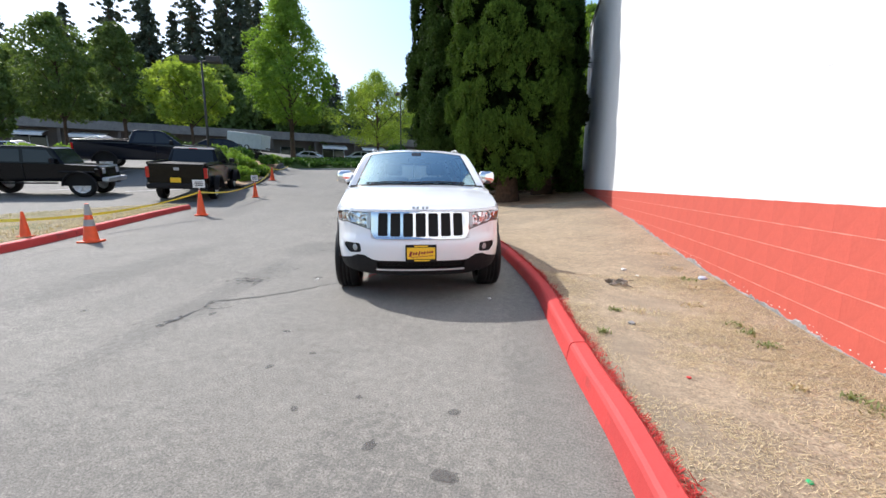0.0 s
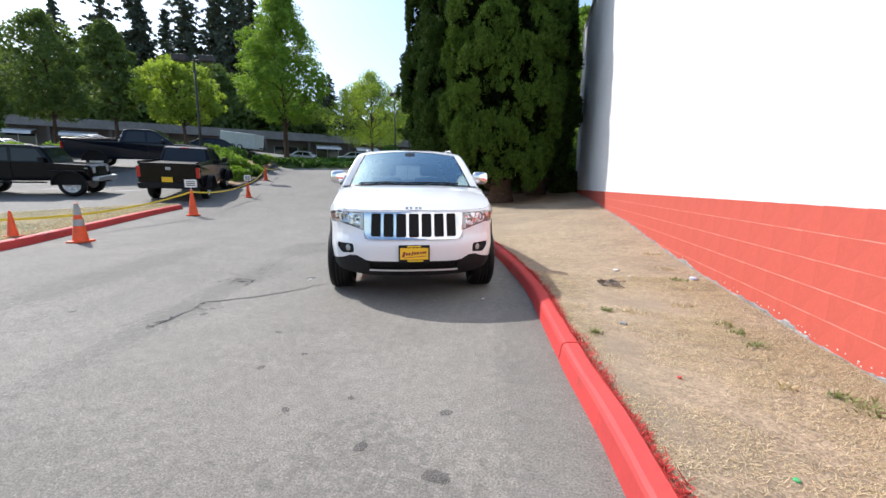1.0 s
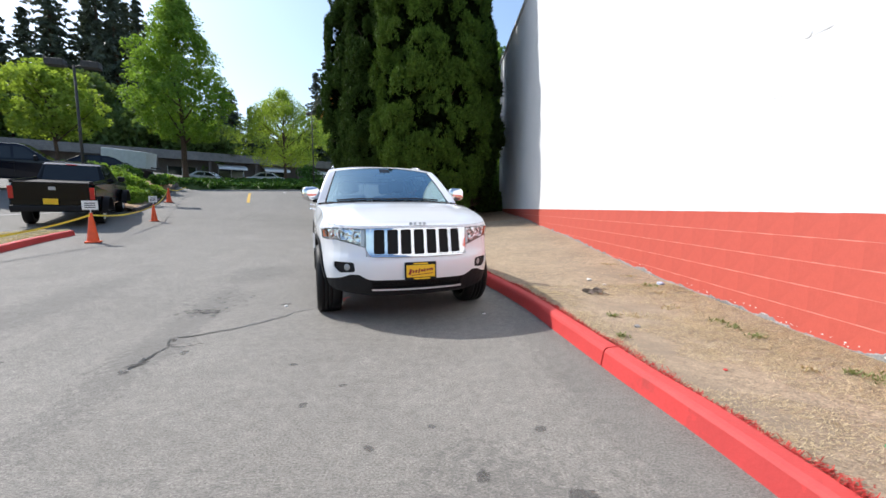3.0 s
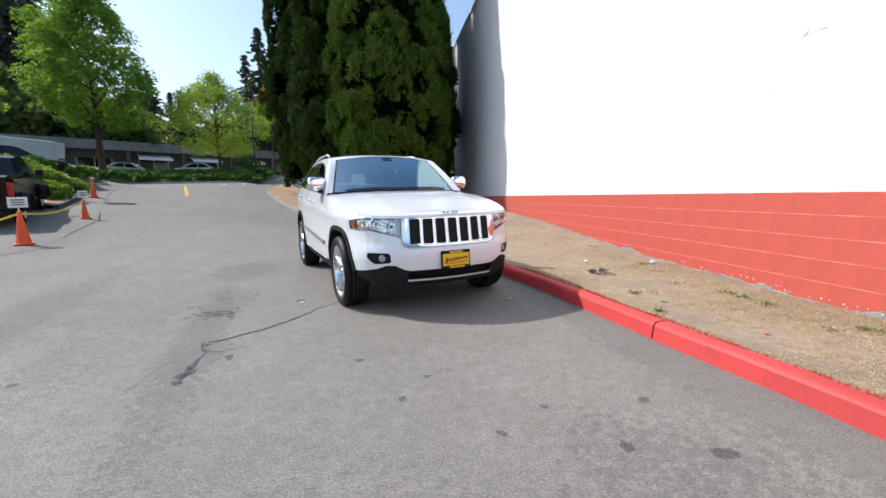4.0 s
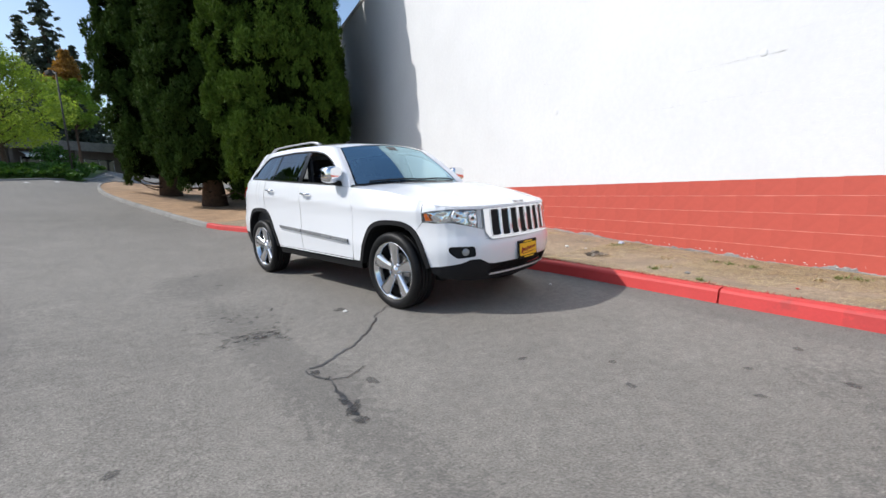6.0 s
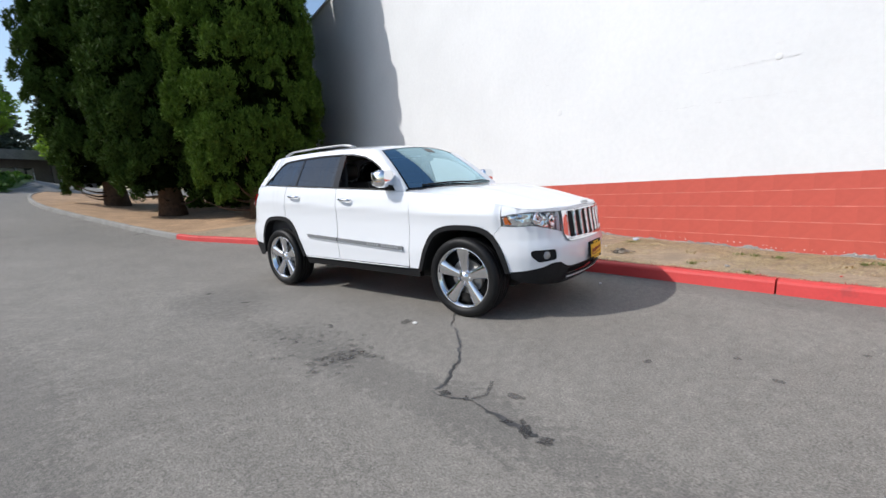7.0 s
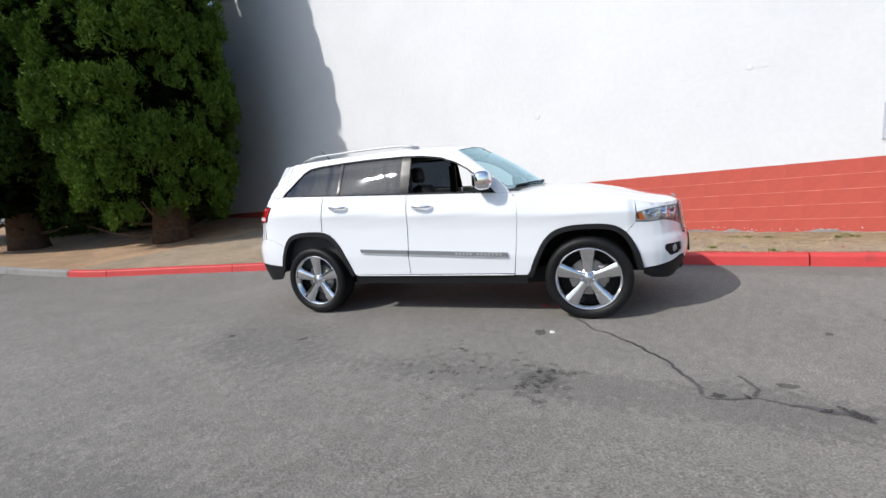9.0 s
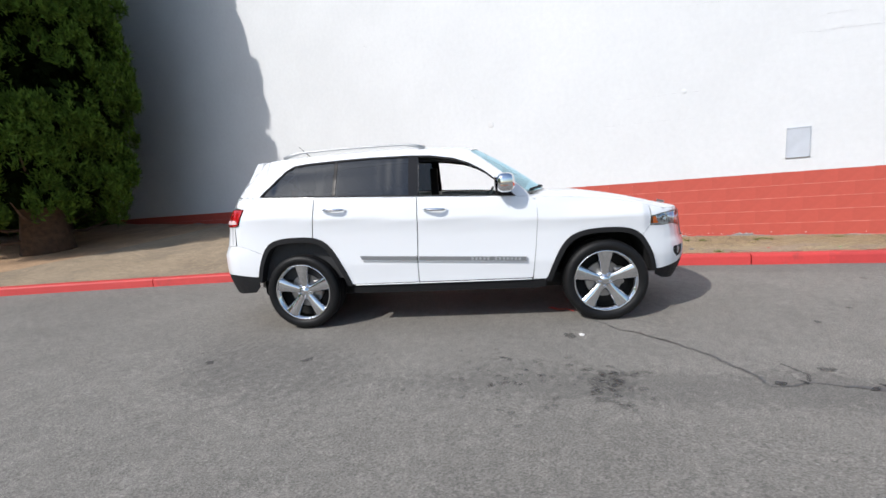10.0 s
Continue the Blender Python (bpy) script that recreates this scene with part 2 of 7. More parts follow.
def along(points, step):
    """Evenly spaced points on a smooth curve through plan points."""
    p = [Vector(q) for q in points]
    out = []
    for i in range(len(p) - 1):
        a, b, c, d = p[max(i - 1, 0)], p[i], p[i + 1], p[min(i + 2, len(p) - 1)]
        n = max(2, int((c - b).length / 0.1))
        for k in range(n):
            t = k / n
            out.append(0.5 * ((2 * b) + (c - a) * t + (2 * a - 5 * b + 4 * c - d) * t * t + (3 * b - a - 3 * c + d) * t ** 3))
    out.append(p[-1])
    dist = [0.0]
    for i in range(1, len(out)):
        dist.append(dist[-1] + (out[i] - out[i - 1]).length)
    total, res, j = dist[-1], [], 0
    n = max(1, round(total / step))
    for k in range(n + 1):
        s = total * k / n
        while j < len(dist) - 2 and dist[j + 1] < s:
            j += 1
        w = (s - dist[j]) / max(dist[j + 1] - dist[j], 1e-6)
        res.append(out[j].lerp(out[j + 1], w))
    return res


KERB_LINE = [(1.9, -10), (1.62, -4), (1.45, 0), (1.25, 2.29), (1.08, 3.4), (0.97, 4.2), (0.75, 5.65), (0.2, 7.8), (-0.4, 9.6),
             (-0.98, 11.05), (-1.62, 12.4), (-2.2, 13.55), (-2.75, 14.55), (-3.38, 15.75), (-4.1, 17.6), (-5.2, 20.5), (-6.5, 23.5),
             (-7.7, 26.3), (-8.45, 28.9), (-8.6, 31.0), (-8.0, 33.0), (-6.5, 34.4), (-4.0, 35.2), (3.0, 36.5)]
KERB = along([(x, y, 0) for x, y in KERB_LINE], 0.5)
KERB_H, KERB_W = 0.135, 0.155


def kerb_segment(points, inward, h=KERB_H, w=KERB_W, gap=0.008):
    """A cast kerb stone along plan points; inward is +1 for the side to the right of travel."""
    v, f = [], []
    prof = [(0.0, -0.06), (0.012, 0.0), (0.03, h - 0.03), (0.042, h - 0.010), (0.062, h), (w - 0.02, h + 0.004), (w, h - 0.012), (w, -0.06)]
    n = len(prof)
    for i, p in enumerate(points):
        d = (points[min(i + 1, len(points) - 1)] - points[max(i - 1, 0)]).normalized()
        side = Vector((d.y, -d.x, 0)) * inward
        q = p.copy()
        if i == 0:
            q = p + d * gap
        if i == len(points) - 1:
            q = p - d * gap
        z = ground_z(q.x, q.y)
        for k, (o, u) in enumerate(prof):
            jig = 0.004 * noise.noise(Vector((q.x * 3, q.y * 3, k * 0.7)))
            v.append((q.x + side.x * (o + jig), q.y + side.y * (o + jig), z + u + jig * 0.7))
    for i in range(len(points) - 1):
        for k in range(n - 1):
            f.append((i * n + k, i * n + k + 1, (i + 1) * n + k + 1, (i + 1) * n + k))
    f.append(tuple(range(n)))
    f.append(tuple((len(points) - 1) * n + k for k in range(n))[::-1])
    return v, f


def build_kerbs():
    red = tagged(new("kerb"), "red-painted concrete kerb along the drive, paint scuffed dark in places", "kerb", kind="structure")
    grey = tagged(new("kerb"), "bare grey concrete kerb curving round the tree bed", "kerb", kind="structure")
    fine = along([(x, y, 0) for x, y in KERB_LINE], 0.125)
    end = min(range(len(fine)), key=lambda i: (fine[i] - Vector((-3.38, 15.75, 0))).length)
    joint = min(range(len(fine)), key=lambda i: (fine[i] - Vector((1.09, 3.55, 0))).length)
    start = joint % 24
    cuts = sorted({0, *range(start, len(fine), 24), end, len(fine) - 1})
    for a, b in zip(cuts, cuts[1:]):
        if b - a < 3:
            continue
        is_red = b <= end
        part("kerb_stone", kerb_segment(fine[a:b + 1], 1), KERB_RED if is_red else KERB_GREY, red if is_red else grey)


build_kerbs()

WALL_X, WALL_END, WALL_START, WALL_TOP = 2.91, 23.2, -9.0, 8.5


VERGE_RISE = ((4.0, 5.0, 6.5, 8.0, 10.8, 13.5, 16.0), (-0.01, 0.015, 0.05, 0.125, 0.285, 0.36, 0.46))


def verge_z(x, y, w):
    """Height of the dry verge at w, 0 at the kerb to 1 at the wall."""
    k = ground_z(x, y) * (1 - 0.4 * w) + KERB_H - 0.012
    rise = float(np.interp(y, VERGE_RISE[0], VERGE_RISE[1]))
    return k + rise * w ** 1.3 - 0.035 * math.sin(math.pi * w) + 0.018 * noise.noise(Vector((x * 1.3, y * 1.3, 0))) + 0.008 * noise.noise(Vector((x * 6, y * 6, 3)))


VERGE_ROWS = []


def build_verge():
    fine = along([(x, y, 0) for x, y in KERB_LINE], 0.2)
    rows = []
    for i, p in enumerate(fine):
        d = (fine[min(i + 1, len(fine) - 1)] - fine[max(i - 1, 0)]).normalized()
        inner = p + Vector((d.y, -d.x, 0)) * (KERB_W - 0.01)
        rows.append(inner)
    for name, lo, hi, mat, label in (("verge", -10, 16.2, DIRT, "strip of trodden dirt and dry straw-coloured grass beside the wall"),
                                     ("tree_bed", 16.0, 60, MULCH, "bed of reddish-brown bark litter under tall conifers")):
        use = [p for p in rows if lo <= p.y <= hi]
        n, v, f = 26, [], []
        for p in use:
            far = Vector((WALL_X + 0.1, p.y, 0))
            if p.y > 30:
                far = Vector((WALL_X + 0.1, 30 + (p.y - 30) * 0.3, 0))
            for k in range(n + 1):
                w = k / n
                q = p.lerp(far, w)
                v.append((q.x, q.y, verge_z(q.x, q.y, w)))
            if name == "verge":
                VERGE_ROWS.append((p, far))
        for i in range(len(use) - 1):
            for k in range(n):
                f.append((i * (n + 1) + k, (i + 1) * (n + 1) + k, (i + 1) * (n + 1) + k + 1, i * (n + 1) + k + 1)[::-1])
        tagged(part(name, (v, f), mat, smooth=True), label, "ground", kind="structure")


build_verge()


# ---- leaves ----
def leaf_cloud(rng, centres, radii, per, size, droop=0.0, flat=1.0, aspect=1.8, lie=0.0):
    """Verts and faces (numpy) of many small four-sided leaves gathered in clumps."""
    c = np.repeat(np.asarray(centres, float), per, axis=0)
    r = np.repeat(np.asarray(radii, float), per)
    n = len(c)
    d = rng.normal(size=(n, 3))
    d /= np.linalg.norm(d, axis=1)[:, None]
    d[:, 2] *= flat
    rad = r * rng.uniform(0.35, 1.0, n) ** 0.6
    p = c + d * rad[:, None]
    a = d * (1 - lie) + rng.normal(scale=0.55, size=(n, 3))
    a[:, 2] -= droop
    if lie:
        a -= d * (np.sum(a * d, axis=1) * lie)[:, None]
    a /= np.linalg.norm(a, axis=1)[:, None]
    b = np.cross(a, d * 2 * lie + rng.normal(size=(n, 3)) * (1 - 0.55 * lie))
    b /= np.linalg.norm(b, axis=1)[:, None] + 1e-9
    s = size * rng.uniform(0.6, 1.4, n)[:, None]
    v = np.stack([p - a * s * aspect * 0.5, p + b * s * 0.5, p + a * s * aspect * 0.5, p - b * s * 0.5], axis=1).reshape(-1, 3)
    f = np.arange(4 * n).reshape(-1, 4)
    return v, f


def leaf_part(name, v, f, material, parent, label=""):
    me = bpy.data.meshes.new(name)
    me.vertices.add(len(v))
    me.vertices.foreach_set("co", np.asarray(v, np.float32).ravel())
    me.loops.add(f.size)
    me.loops.foreach_set("vertex_index", f.ravel().astype(np.int32))
    me.polygons.add(len(f))
    me.polygons.foreach_set("loop_start", np.arange(0, f.size, 4, dtype=np.int32))
    me.polygons.foreach_set("loop_total", np.full(len(f), 4, np.int32))
    me.materials.append(material)
    me.update(calc_edges=True)
    ob = new(name, me)
    ob.parent = parent
    if label:
        ob["label"] = label
    return ob


def trunk_data(rng, h, r0, r1, lean=0.0, sides=10):
    n = 12
    path = [(lean * (i / n) ** 2 * h + 0.03 * rng.normal() * (i > 0), 0.03 * rng.normal() * (i > 0), h * i / n - 0.15) for i in range(n + 1)]
    radii = [r1 + (r0 - r1) * (1 - i / n) ** 0.8 + (0.35 * r0 if i == 0 else 0) for i in range(n + 1)]
    return tube(path, r0, sides, radii)


def conifer(x, y, h, r, base, seed, skirt=1.2, clumps=1500, per=70, leaf=0.075, label="", foliage=None):
    """A dense columnar conifer: trunk, bare low limbs and a clumped crown that tapers to the top."""
    rng = np.random.default_rng(seed)
    tree = empty("conifer", pose(x, y, base), label=label, category="tree", group="row of tall conifers by the wall")
    part("trunk", trunk_data(rng, h * 0.9, 0.42, 0.05), BARK, tree, "thick reddish-brown trunk", smooth=True)
    for i in range(46):
        z = skirt * 0.6 + (h * 0.75) * (i / 46) ** 1.2
        a = rng.uniform(0, 2 * math.pi)
        rr = r * (0.9 if z < h * 0.5 else 0.9 * (h - z) / (h * 0.5)) * rng.uniform(0.65, 0.95)
        pts = [(math.cos(a) * rr * t, math.sin(a) * rr * t, z + rr * (0.55 * t * t - 0.25 * t) - (0.25 * t if z < 2 else 0)) for t in (0, 0.25, 0.5, 0.75, 1.0)]
        part("limb", tube(pts, 0.05, 5, [0.07, 0.055, 0.04, 0.025, 0.01]), BARK, tree)
    def reach(a, z, t):
        env = r * (min(1.0, 0.74 + 1.2 * t) if t < 0.22 else (1.0 - ((t - 0.22) / 0.78) ** 2.1 * 0.97))
        c = Vector((math.cos(a), math.sin(a), 0))
        lobe = noise.noise(Vector((c.x * 2.1, c.y * 2.1, z * 0.45 + seed))) * 0.10 + noise.noise(Vector((c.x * 4.5, c.y * 4.5, z * 1.2 + seed * 2))) * 0.19
        return env * (1 + lobe)

    cs, rs = [], []
    lobes = 0
    while lobes < clumps:
        t = rng.uniform(0, 1) ** 1.15
        z = skirt + t * (h - skirt)
        a = rng.uniform(0, 2 * math.pi)
        low = skirt + 0.6 * (1 + noise.noise(Vector((math.cos(a) * 2, math.sin(a) * 2, seed * 1.7))))
        if z < low and rng.random() < 0.8:
            continue
        lobes += 1
        rad = reach(a, z, t) * rng.uniform(0.80, 1.06)
        wide = rng.uniform(0.20, 0.42) * (0.55 + 0.45 * rad / r)
        tall = wide * rng.uniform(1.2, 2.0)
        out = Vector((math.cos(a), math.sin(a), 0))
        mid = out * (rad - wide * 0.8) + Vector((0, 0, z))
        for q in range(36):
            d = Vector(rng.normal(size=3)).normalized()
            if d.dot(out) < -0.25:
                d = -d
            if d.z < -0.55:
                d.z = -d.z
            cs.append(mid + Vector((d.x * wide, d.y * wide, d.z * tall)))
            rs.append(rng.uniform(0.06, 0.15) * (0.7 + 0.3 * rad / r))
    v, f = leaf_cloud(rng, cs, rs, per, leaf, droop=-0.9, flat=1.5, aspect=4.6, lie=0.08)
    leaf_part("crown", v, f, foliage or LEAF_CONIFER, tree, "dense clumped green crown")
    # Near-black core paints the shade deep inside the crown.
    core = []
    for i in range(26):
        t = i / 25
        env = r * (min(1.0, 0.74 + 1.2 * t) if t < 0.22 else (1.0 - ((t - 0.22) / 0.78) ** 2.1 * 0.97)) * 0.46
        core.append((max(env, 0.02), skirt + 0.35 + t * (h - skirt - 0.5)))
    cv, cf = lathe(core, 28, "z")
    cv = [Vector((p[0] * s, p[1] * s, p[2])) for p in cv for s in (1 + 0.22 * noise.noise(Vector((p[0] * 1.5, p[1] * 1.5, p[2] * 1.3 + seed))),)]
    part("inner_mass", (cv, cf), LEAF_SHADE, tree, "inner foliage coloured near-black as crown shade", smooth=True)
    # Leaf clumps in the same shade colour darken the gaps between lobes.
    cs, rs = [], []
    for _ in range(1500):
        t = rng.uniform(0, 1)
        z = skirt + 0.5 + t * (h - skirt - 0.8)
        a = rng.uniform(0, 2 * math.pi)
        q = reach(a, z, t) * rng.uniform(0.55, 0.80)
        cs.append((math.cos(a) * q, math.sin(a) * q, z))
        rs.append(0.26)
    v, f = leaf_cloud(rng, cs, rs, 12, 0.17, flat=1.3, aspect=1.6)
    leaf_part("inner_foliage", v, f, LEAF_SHADE, tree, "inner foliage coloured near-black as crown shade")
    return tree


def bed_z(x, y):
    """Height of the bark bed at a plan point."""
    kx = min(KERB, key=lambda p: abs(p.y - y)).x + KERB_W
    return verge_z(x, y, min(max((x - kx) / (WALL_X + 0.1 - kx), 0.0), 1.0)) - 0.05


conifer(-0.50, 18.0, 15.5, 2.36, bed_z(-0.50, 18.0), 3, skirt=0.75, clumps=660, per=21, leaf=0.028, label="broad dense green conifer beside the white wall, sunlit on one side")
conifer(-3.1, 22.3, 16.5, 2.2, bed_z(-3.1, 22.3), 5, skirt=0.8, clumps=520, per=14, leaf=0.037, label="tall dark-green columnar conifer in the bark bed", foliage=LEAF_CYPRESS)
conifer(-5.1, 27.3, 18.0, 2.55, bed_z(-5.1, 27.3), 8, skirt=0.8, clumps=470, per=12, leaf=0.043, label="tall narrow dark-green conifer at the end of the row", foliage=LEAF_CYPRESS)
# Added tree, mostly hidden behind the broad conifer, to darken the wall's far end.
conifer(0.9, 21.3, 15.0, 1.75, bed_z(0.9, 21.3), 11, skirt=0.8, clumps=300, per=10, leaf=0.08, label="added dark conifer close to the wall's end, deepening the wall's shade", foliage=LEAF_CYPRESS)


# ---- the white sport utility vehicle ----
from mathutils import geometry

PAINT_WHITE = principled("white_car_paint", (0.80, 0.815, 0.84), 0.32, 0.0, Coat_Weight=1.0, Coat_Roughness=0.03)
CHROME = principled("chrome", (0.82, 0.83, 0.85), 0.07, 1.0)
ALLOY = principled("polished_alloy", (0.70, 0.71, 0.73), 0.16, 1.0)
SATIN = principled("satin_silver_trim", (0.42, 0.43, 0.44), 0.5, 0.75)
MOULD_GREY = principled("grey_moulding", (0.17, 0.175, 0.18), 0.55, 0.0)
BRIGHT = principled("bright_trim", (0.72, 0.73, 0.74), 0.6, 0.0)
BLACK_TRIM = grain(principled("black_plastic", (0.014, 0.014, 0.015), 0.65, Specular_IOR_Level=0.2), [(120, 3, 0.8, 1.3, 0.3, 0.7)], bump=0.15, bump_scale=300)
BLACK_GLOSS = principled("gloss_black", (0.01, 0.01, 0.011), 0.15, Specular_IOR_Level=0.3)
BLACK_DEEP = principled("black_and_recess_shade", (0.006, 0.006, 0.006), 0.9)
RUBBER = grain(principled("tyre_rubber", (0.007, 0.007, 0.0075), 0.5, Specular_IOR_Level=0.25), [(14, 4, 0.8, 1.3, 0.3, 0.7)], bump=0.15, bump_scale=120)
GLASS_TINT = glass_material("dark_tinted_glass", (0.030, 0.038, 0.050), 0.025, (0.80, 0.90, 1.0))
GLASS_CLEAR = glass_material("windscreen_glass", (0.40, 0.53, 0.55), 0.34, (0.60, 0.88, 1.0))
LAMP_BOWL = grain(principled("silvered_lamp_bowl", (0.93, 0.95, 0.98), 0.10, 1.0), [], bump=0.9, bump_scale=16, bump_detail=1.0)
LENS = glass_material("clear_lens", (0.92, 0.94, 0.95), 0.03)
AMBER = principled("amber_lens", (0.75, 0.16, 0.01), 0.15, Coat_Weight=0.5)
RED_LENS = principled("red_lens", (0.45, 0.008, 0.012), 0.12, Coat_Weight=0.6)
LEATHER = grain(principled("black_leather", (0.022, 0.021, 0.022), 0.45), [(30, 4, 0.7, 1.4, 0.3, 0.7)], bump=0.2, bump_scale=90)
CABIN = grain(principled("dark_cabin_plastic", (0.028, 0.028, 0.03), 0.7), [(50, 3, 0.8, 1.2, 0.3, 0.7)])
CABIN_TAN = principled("beige_cabin_trim", (0.36, 0.33, 0.28), 0.8)
PLATE_YELLOW = principled("yellow_plate", (0.85, 0.52, 0.02), 0.4)
PLATE_MARK = principled("dark_red_lettering", (0.25, 0.02, 0.02), 0.5)
STEEL = principled("brake_steel", (0.35, 0.34, 0.33), 0.4, 1.0)

HALF_PLAN = [(2.365, 0), (2.35, 0.25), (2.305, 0.48), (2.21, 0.68), (2.08, 0.82), (1.91, 0.90), (1.70, 0.942), (1.30, 0.962), (0.6, 0.97),
             (-0.4, 0.974), (-1.2, 0.97), (-1.7, 0.958), (-2.0, 0.935), (-2.2, 0.888), (-2.33, 0.80), (-2.41, 0.65), (-2.44, 0.4), (-2.45, 0)]


class Shell:
    """The body's skin: s runs round the plan from the nose (0), z is the height."""

    def __init__(self):
        pts = along([(x, y, 0) for x, y in [(2.35, -0.25)] + HALF_PLAN + [(-2.44, -0.4)]], 0.01)
        pts = [p for p in pts if p.y >= -1e-4]
        self.x = np.array([p.x for p in pts])
        self.y = np.array([max(p.y, 0) for p in pts])
        d = np.hypot(np.diff(self.x), np.diff(self.y))
        self.s = np.concatenate([[0], np.cumsum(d)])
        tx, ty = np.gradient(self.x, self.s), np.gradient(self.y, self.s)
        self.nx, self.ny = ty, -tx
        self.end = self.s[-1]
        self.mid = int(np.argmax(self.y))
        zz = np.arange(0.1, 1.85, 0.004)
        kern = np.exp(-0.5 * (np.arange(-14, 15) * 0.004 / 0.014) ** 2)
        kern /= kern.sum()
        self.zz = zz
        self.soft = [np.convolve(np.pad(np.interp(zz, *t), 14, mode="edge"), kern, mode="valid") for t in (self.SIDE, self.FRONT, self.REAR)]

    def at_x(self, x):
        return float(np.interp(-x, -self.x, self.s))

    def at_front(self, y):
        m = self.mid
        return float(np.interp(y, self.y[:m], self.s[:m]))

    def at_rear(self, y):
        m = self.mid
        return float(np.interp(-y, -self.y[m:], self.s[m:]))

    SIDE = ([0.20, 0.36, 0.43, 0.52, 0.62, 0.70, 0.90, 1.00, 1.035, 1.07, 1.16, 1.235, 1.30, 1.45, 1.60, 1.66, 1.72],
            [0.09, 0.045, 0.032, 0.026, 0.016, 0.020, 0.020, 0.010, 0.0, 0.008, 0.022, 0.042, 0.068, 0.13, 0.20, 0.235, 0.285])
    FRONT = ([0.20, 0.30, 0.38, 0.47, 0.53, 0.60, 0.67, 0.705, 0.75, 0.95, 1.00, 1.06, 1.20],
             [0.20, 0.11, 0.05, 0.018, 0.004, 0.0, 0.006, 0.035, 0.045, 0.075, 0.095, 0.14, 0.30])
    REAR = ([0.30, 0.50, 0.60, 0.78, 0.85, 1.10, 1.30, 1.45, 1.60, 1.70],
            [0.10, 0.02, 0.0, 0.0, 0.04, 0.10, 0.25, 0.42, 0.62, 0.75])

    def __call__(self, s, z, off=0.0):
        a = min(abs(s), self.end)
        x, y = float(np.interp(a, self.s, self.x)), float(np.interp(a, self.s, self.y))
        nx, ny = float(np.interp(a, self.s, self.nx)), float(np.interp(a, self.s, self.ny))
        zr = z + 0.05 * x * min(max((z - 0.4) / 0.5, 0), 1) * (1 if z < 1.3 else max(0, 1 - (z - 1.3) / 0.25))
        w = min(abs(nx), 1) ** (1.5 if nx > 0 else 0.7)
        side = float(np.interp(zr, self.zz, self.soft[0]))
        lean = min(max((z - 0.96) / 0.15, 0), 1) * min(max((x - 0.95) / 0.5, 0), 1)
        side += 0.045 * lean * lean * (3 - 2 * lean)
        tip = float(np.interp(z, self.zz, self.soft[1 if nx > 0 else 2]))
        i = (1 - w) * side + w * tip - off
        y = max(y - ny * i, 0) if a < self.end else 0
        return Vector((x - nx * i, y if s >= 0 else -y, z))


SHELL = Shell()
sX, sF, sR = SHELL.at_x, SHELL.at_front, SHELL.at_rear


def inside(p, poly):
    x, y = p
    c = False
    for i in range(len(poly)):
        x1, y1 = poly[i - 1]
        x2, y2 = poly[i]
        if (y1 > y) != (y2 > y) and x < (x2 - x1) * (y - y1) / (y2 - y1) + x1:
            c = not c
    return c


def refine(poly, step):
    out = []
    for i in range(len(poly)):
        a, b = Vector(poly[i]), Vector(poly[(i + 1) % len(poly)])
        n = max(1, math.ceil((b - a).length / step))
        out += [tuple(a.lerp(b, k / n)) for k in range(n)]
    return out


def shrink(poly, d):
    """The polygon drawn in by d on all sides."""
    area = sum(poly[i - 1][0] * poly[i][1] - poly[i][0] * poly[i - 1][1] for i in range(len(poly)))
    sgn = 1 if area > 0 else -1
    out = []
    for i in range(len(poly)):
        p0, p1, p2 = Vector(poly[i - 1]), Vector(poly[i]), Vector(poly[(i + 1) % len(poly)])
        e1, e2 = (p1 - p0).normalized(), (p2 - p1).normalized()
        n1, n2 = Vector((-e1.y, e1.x)) * sgn, Vector((-e2.y, e2.x)) * sgn
        m = n1 + n2
        k = 1 + n1.dot(n2)
        out.append(tuple(p1 + m * (d / max(k, 0.35))))
    return out


class Panel(tuple):
    """Verts and faces of a skin panel, with the shell's own normals."""
    normals = None


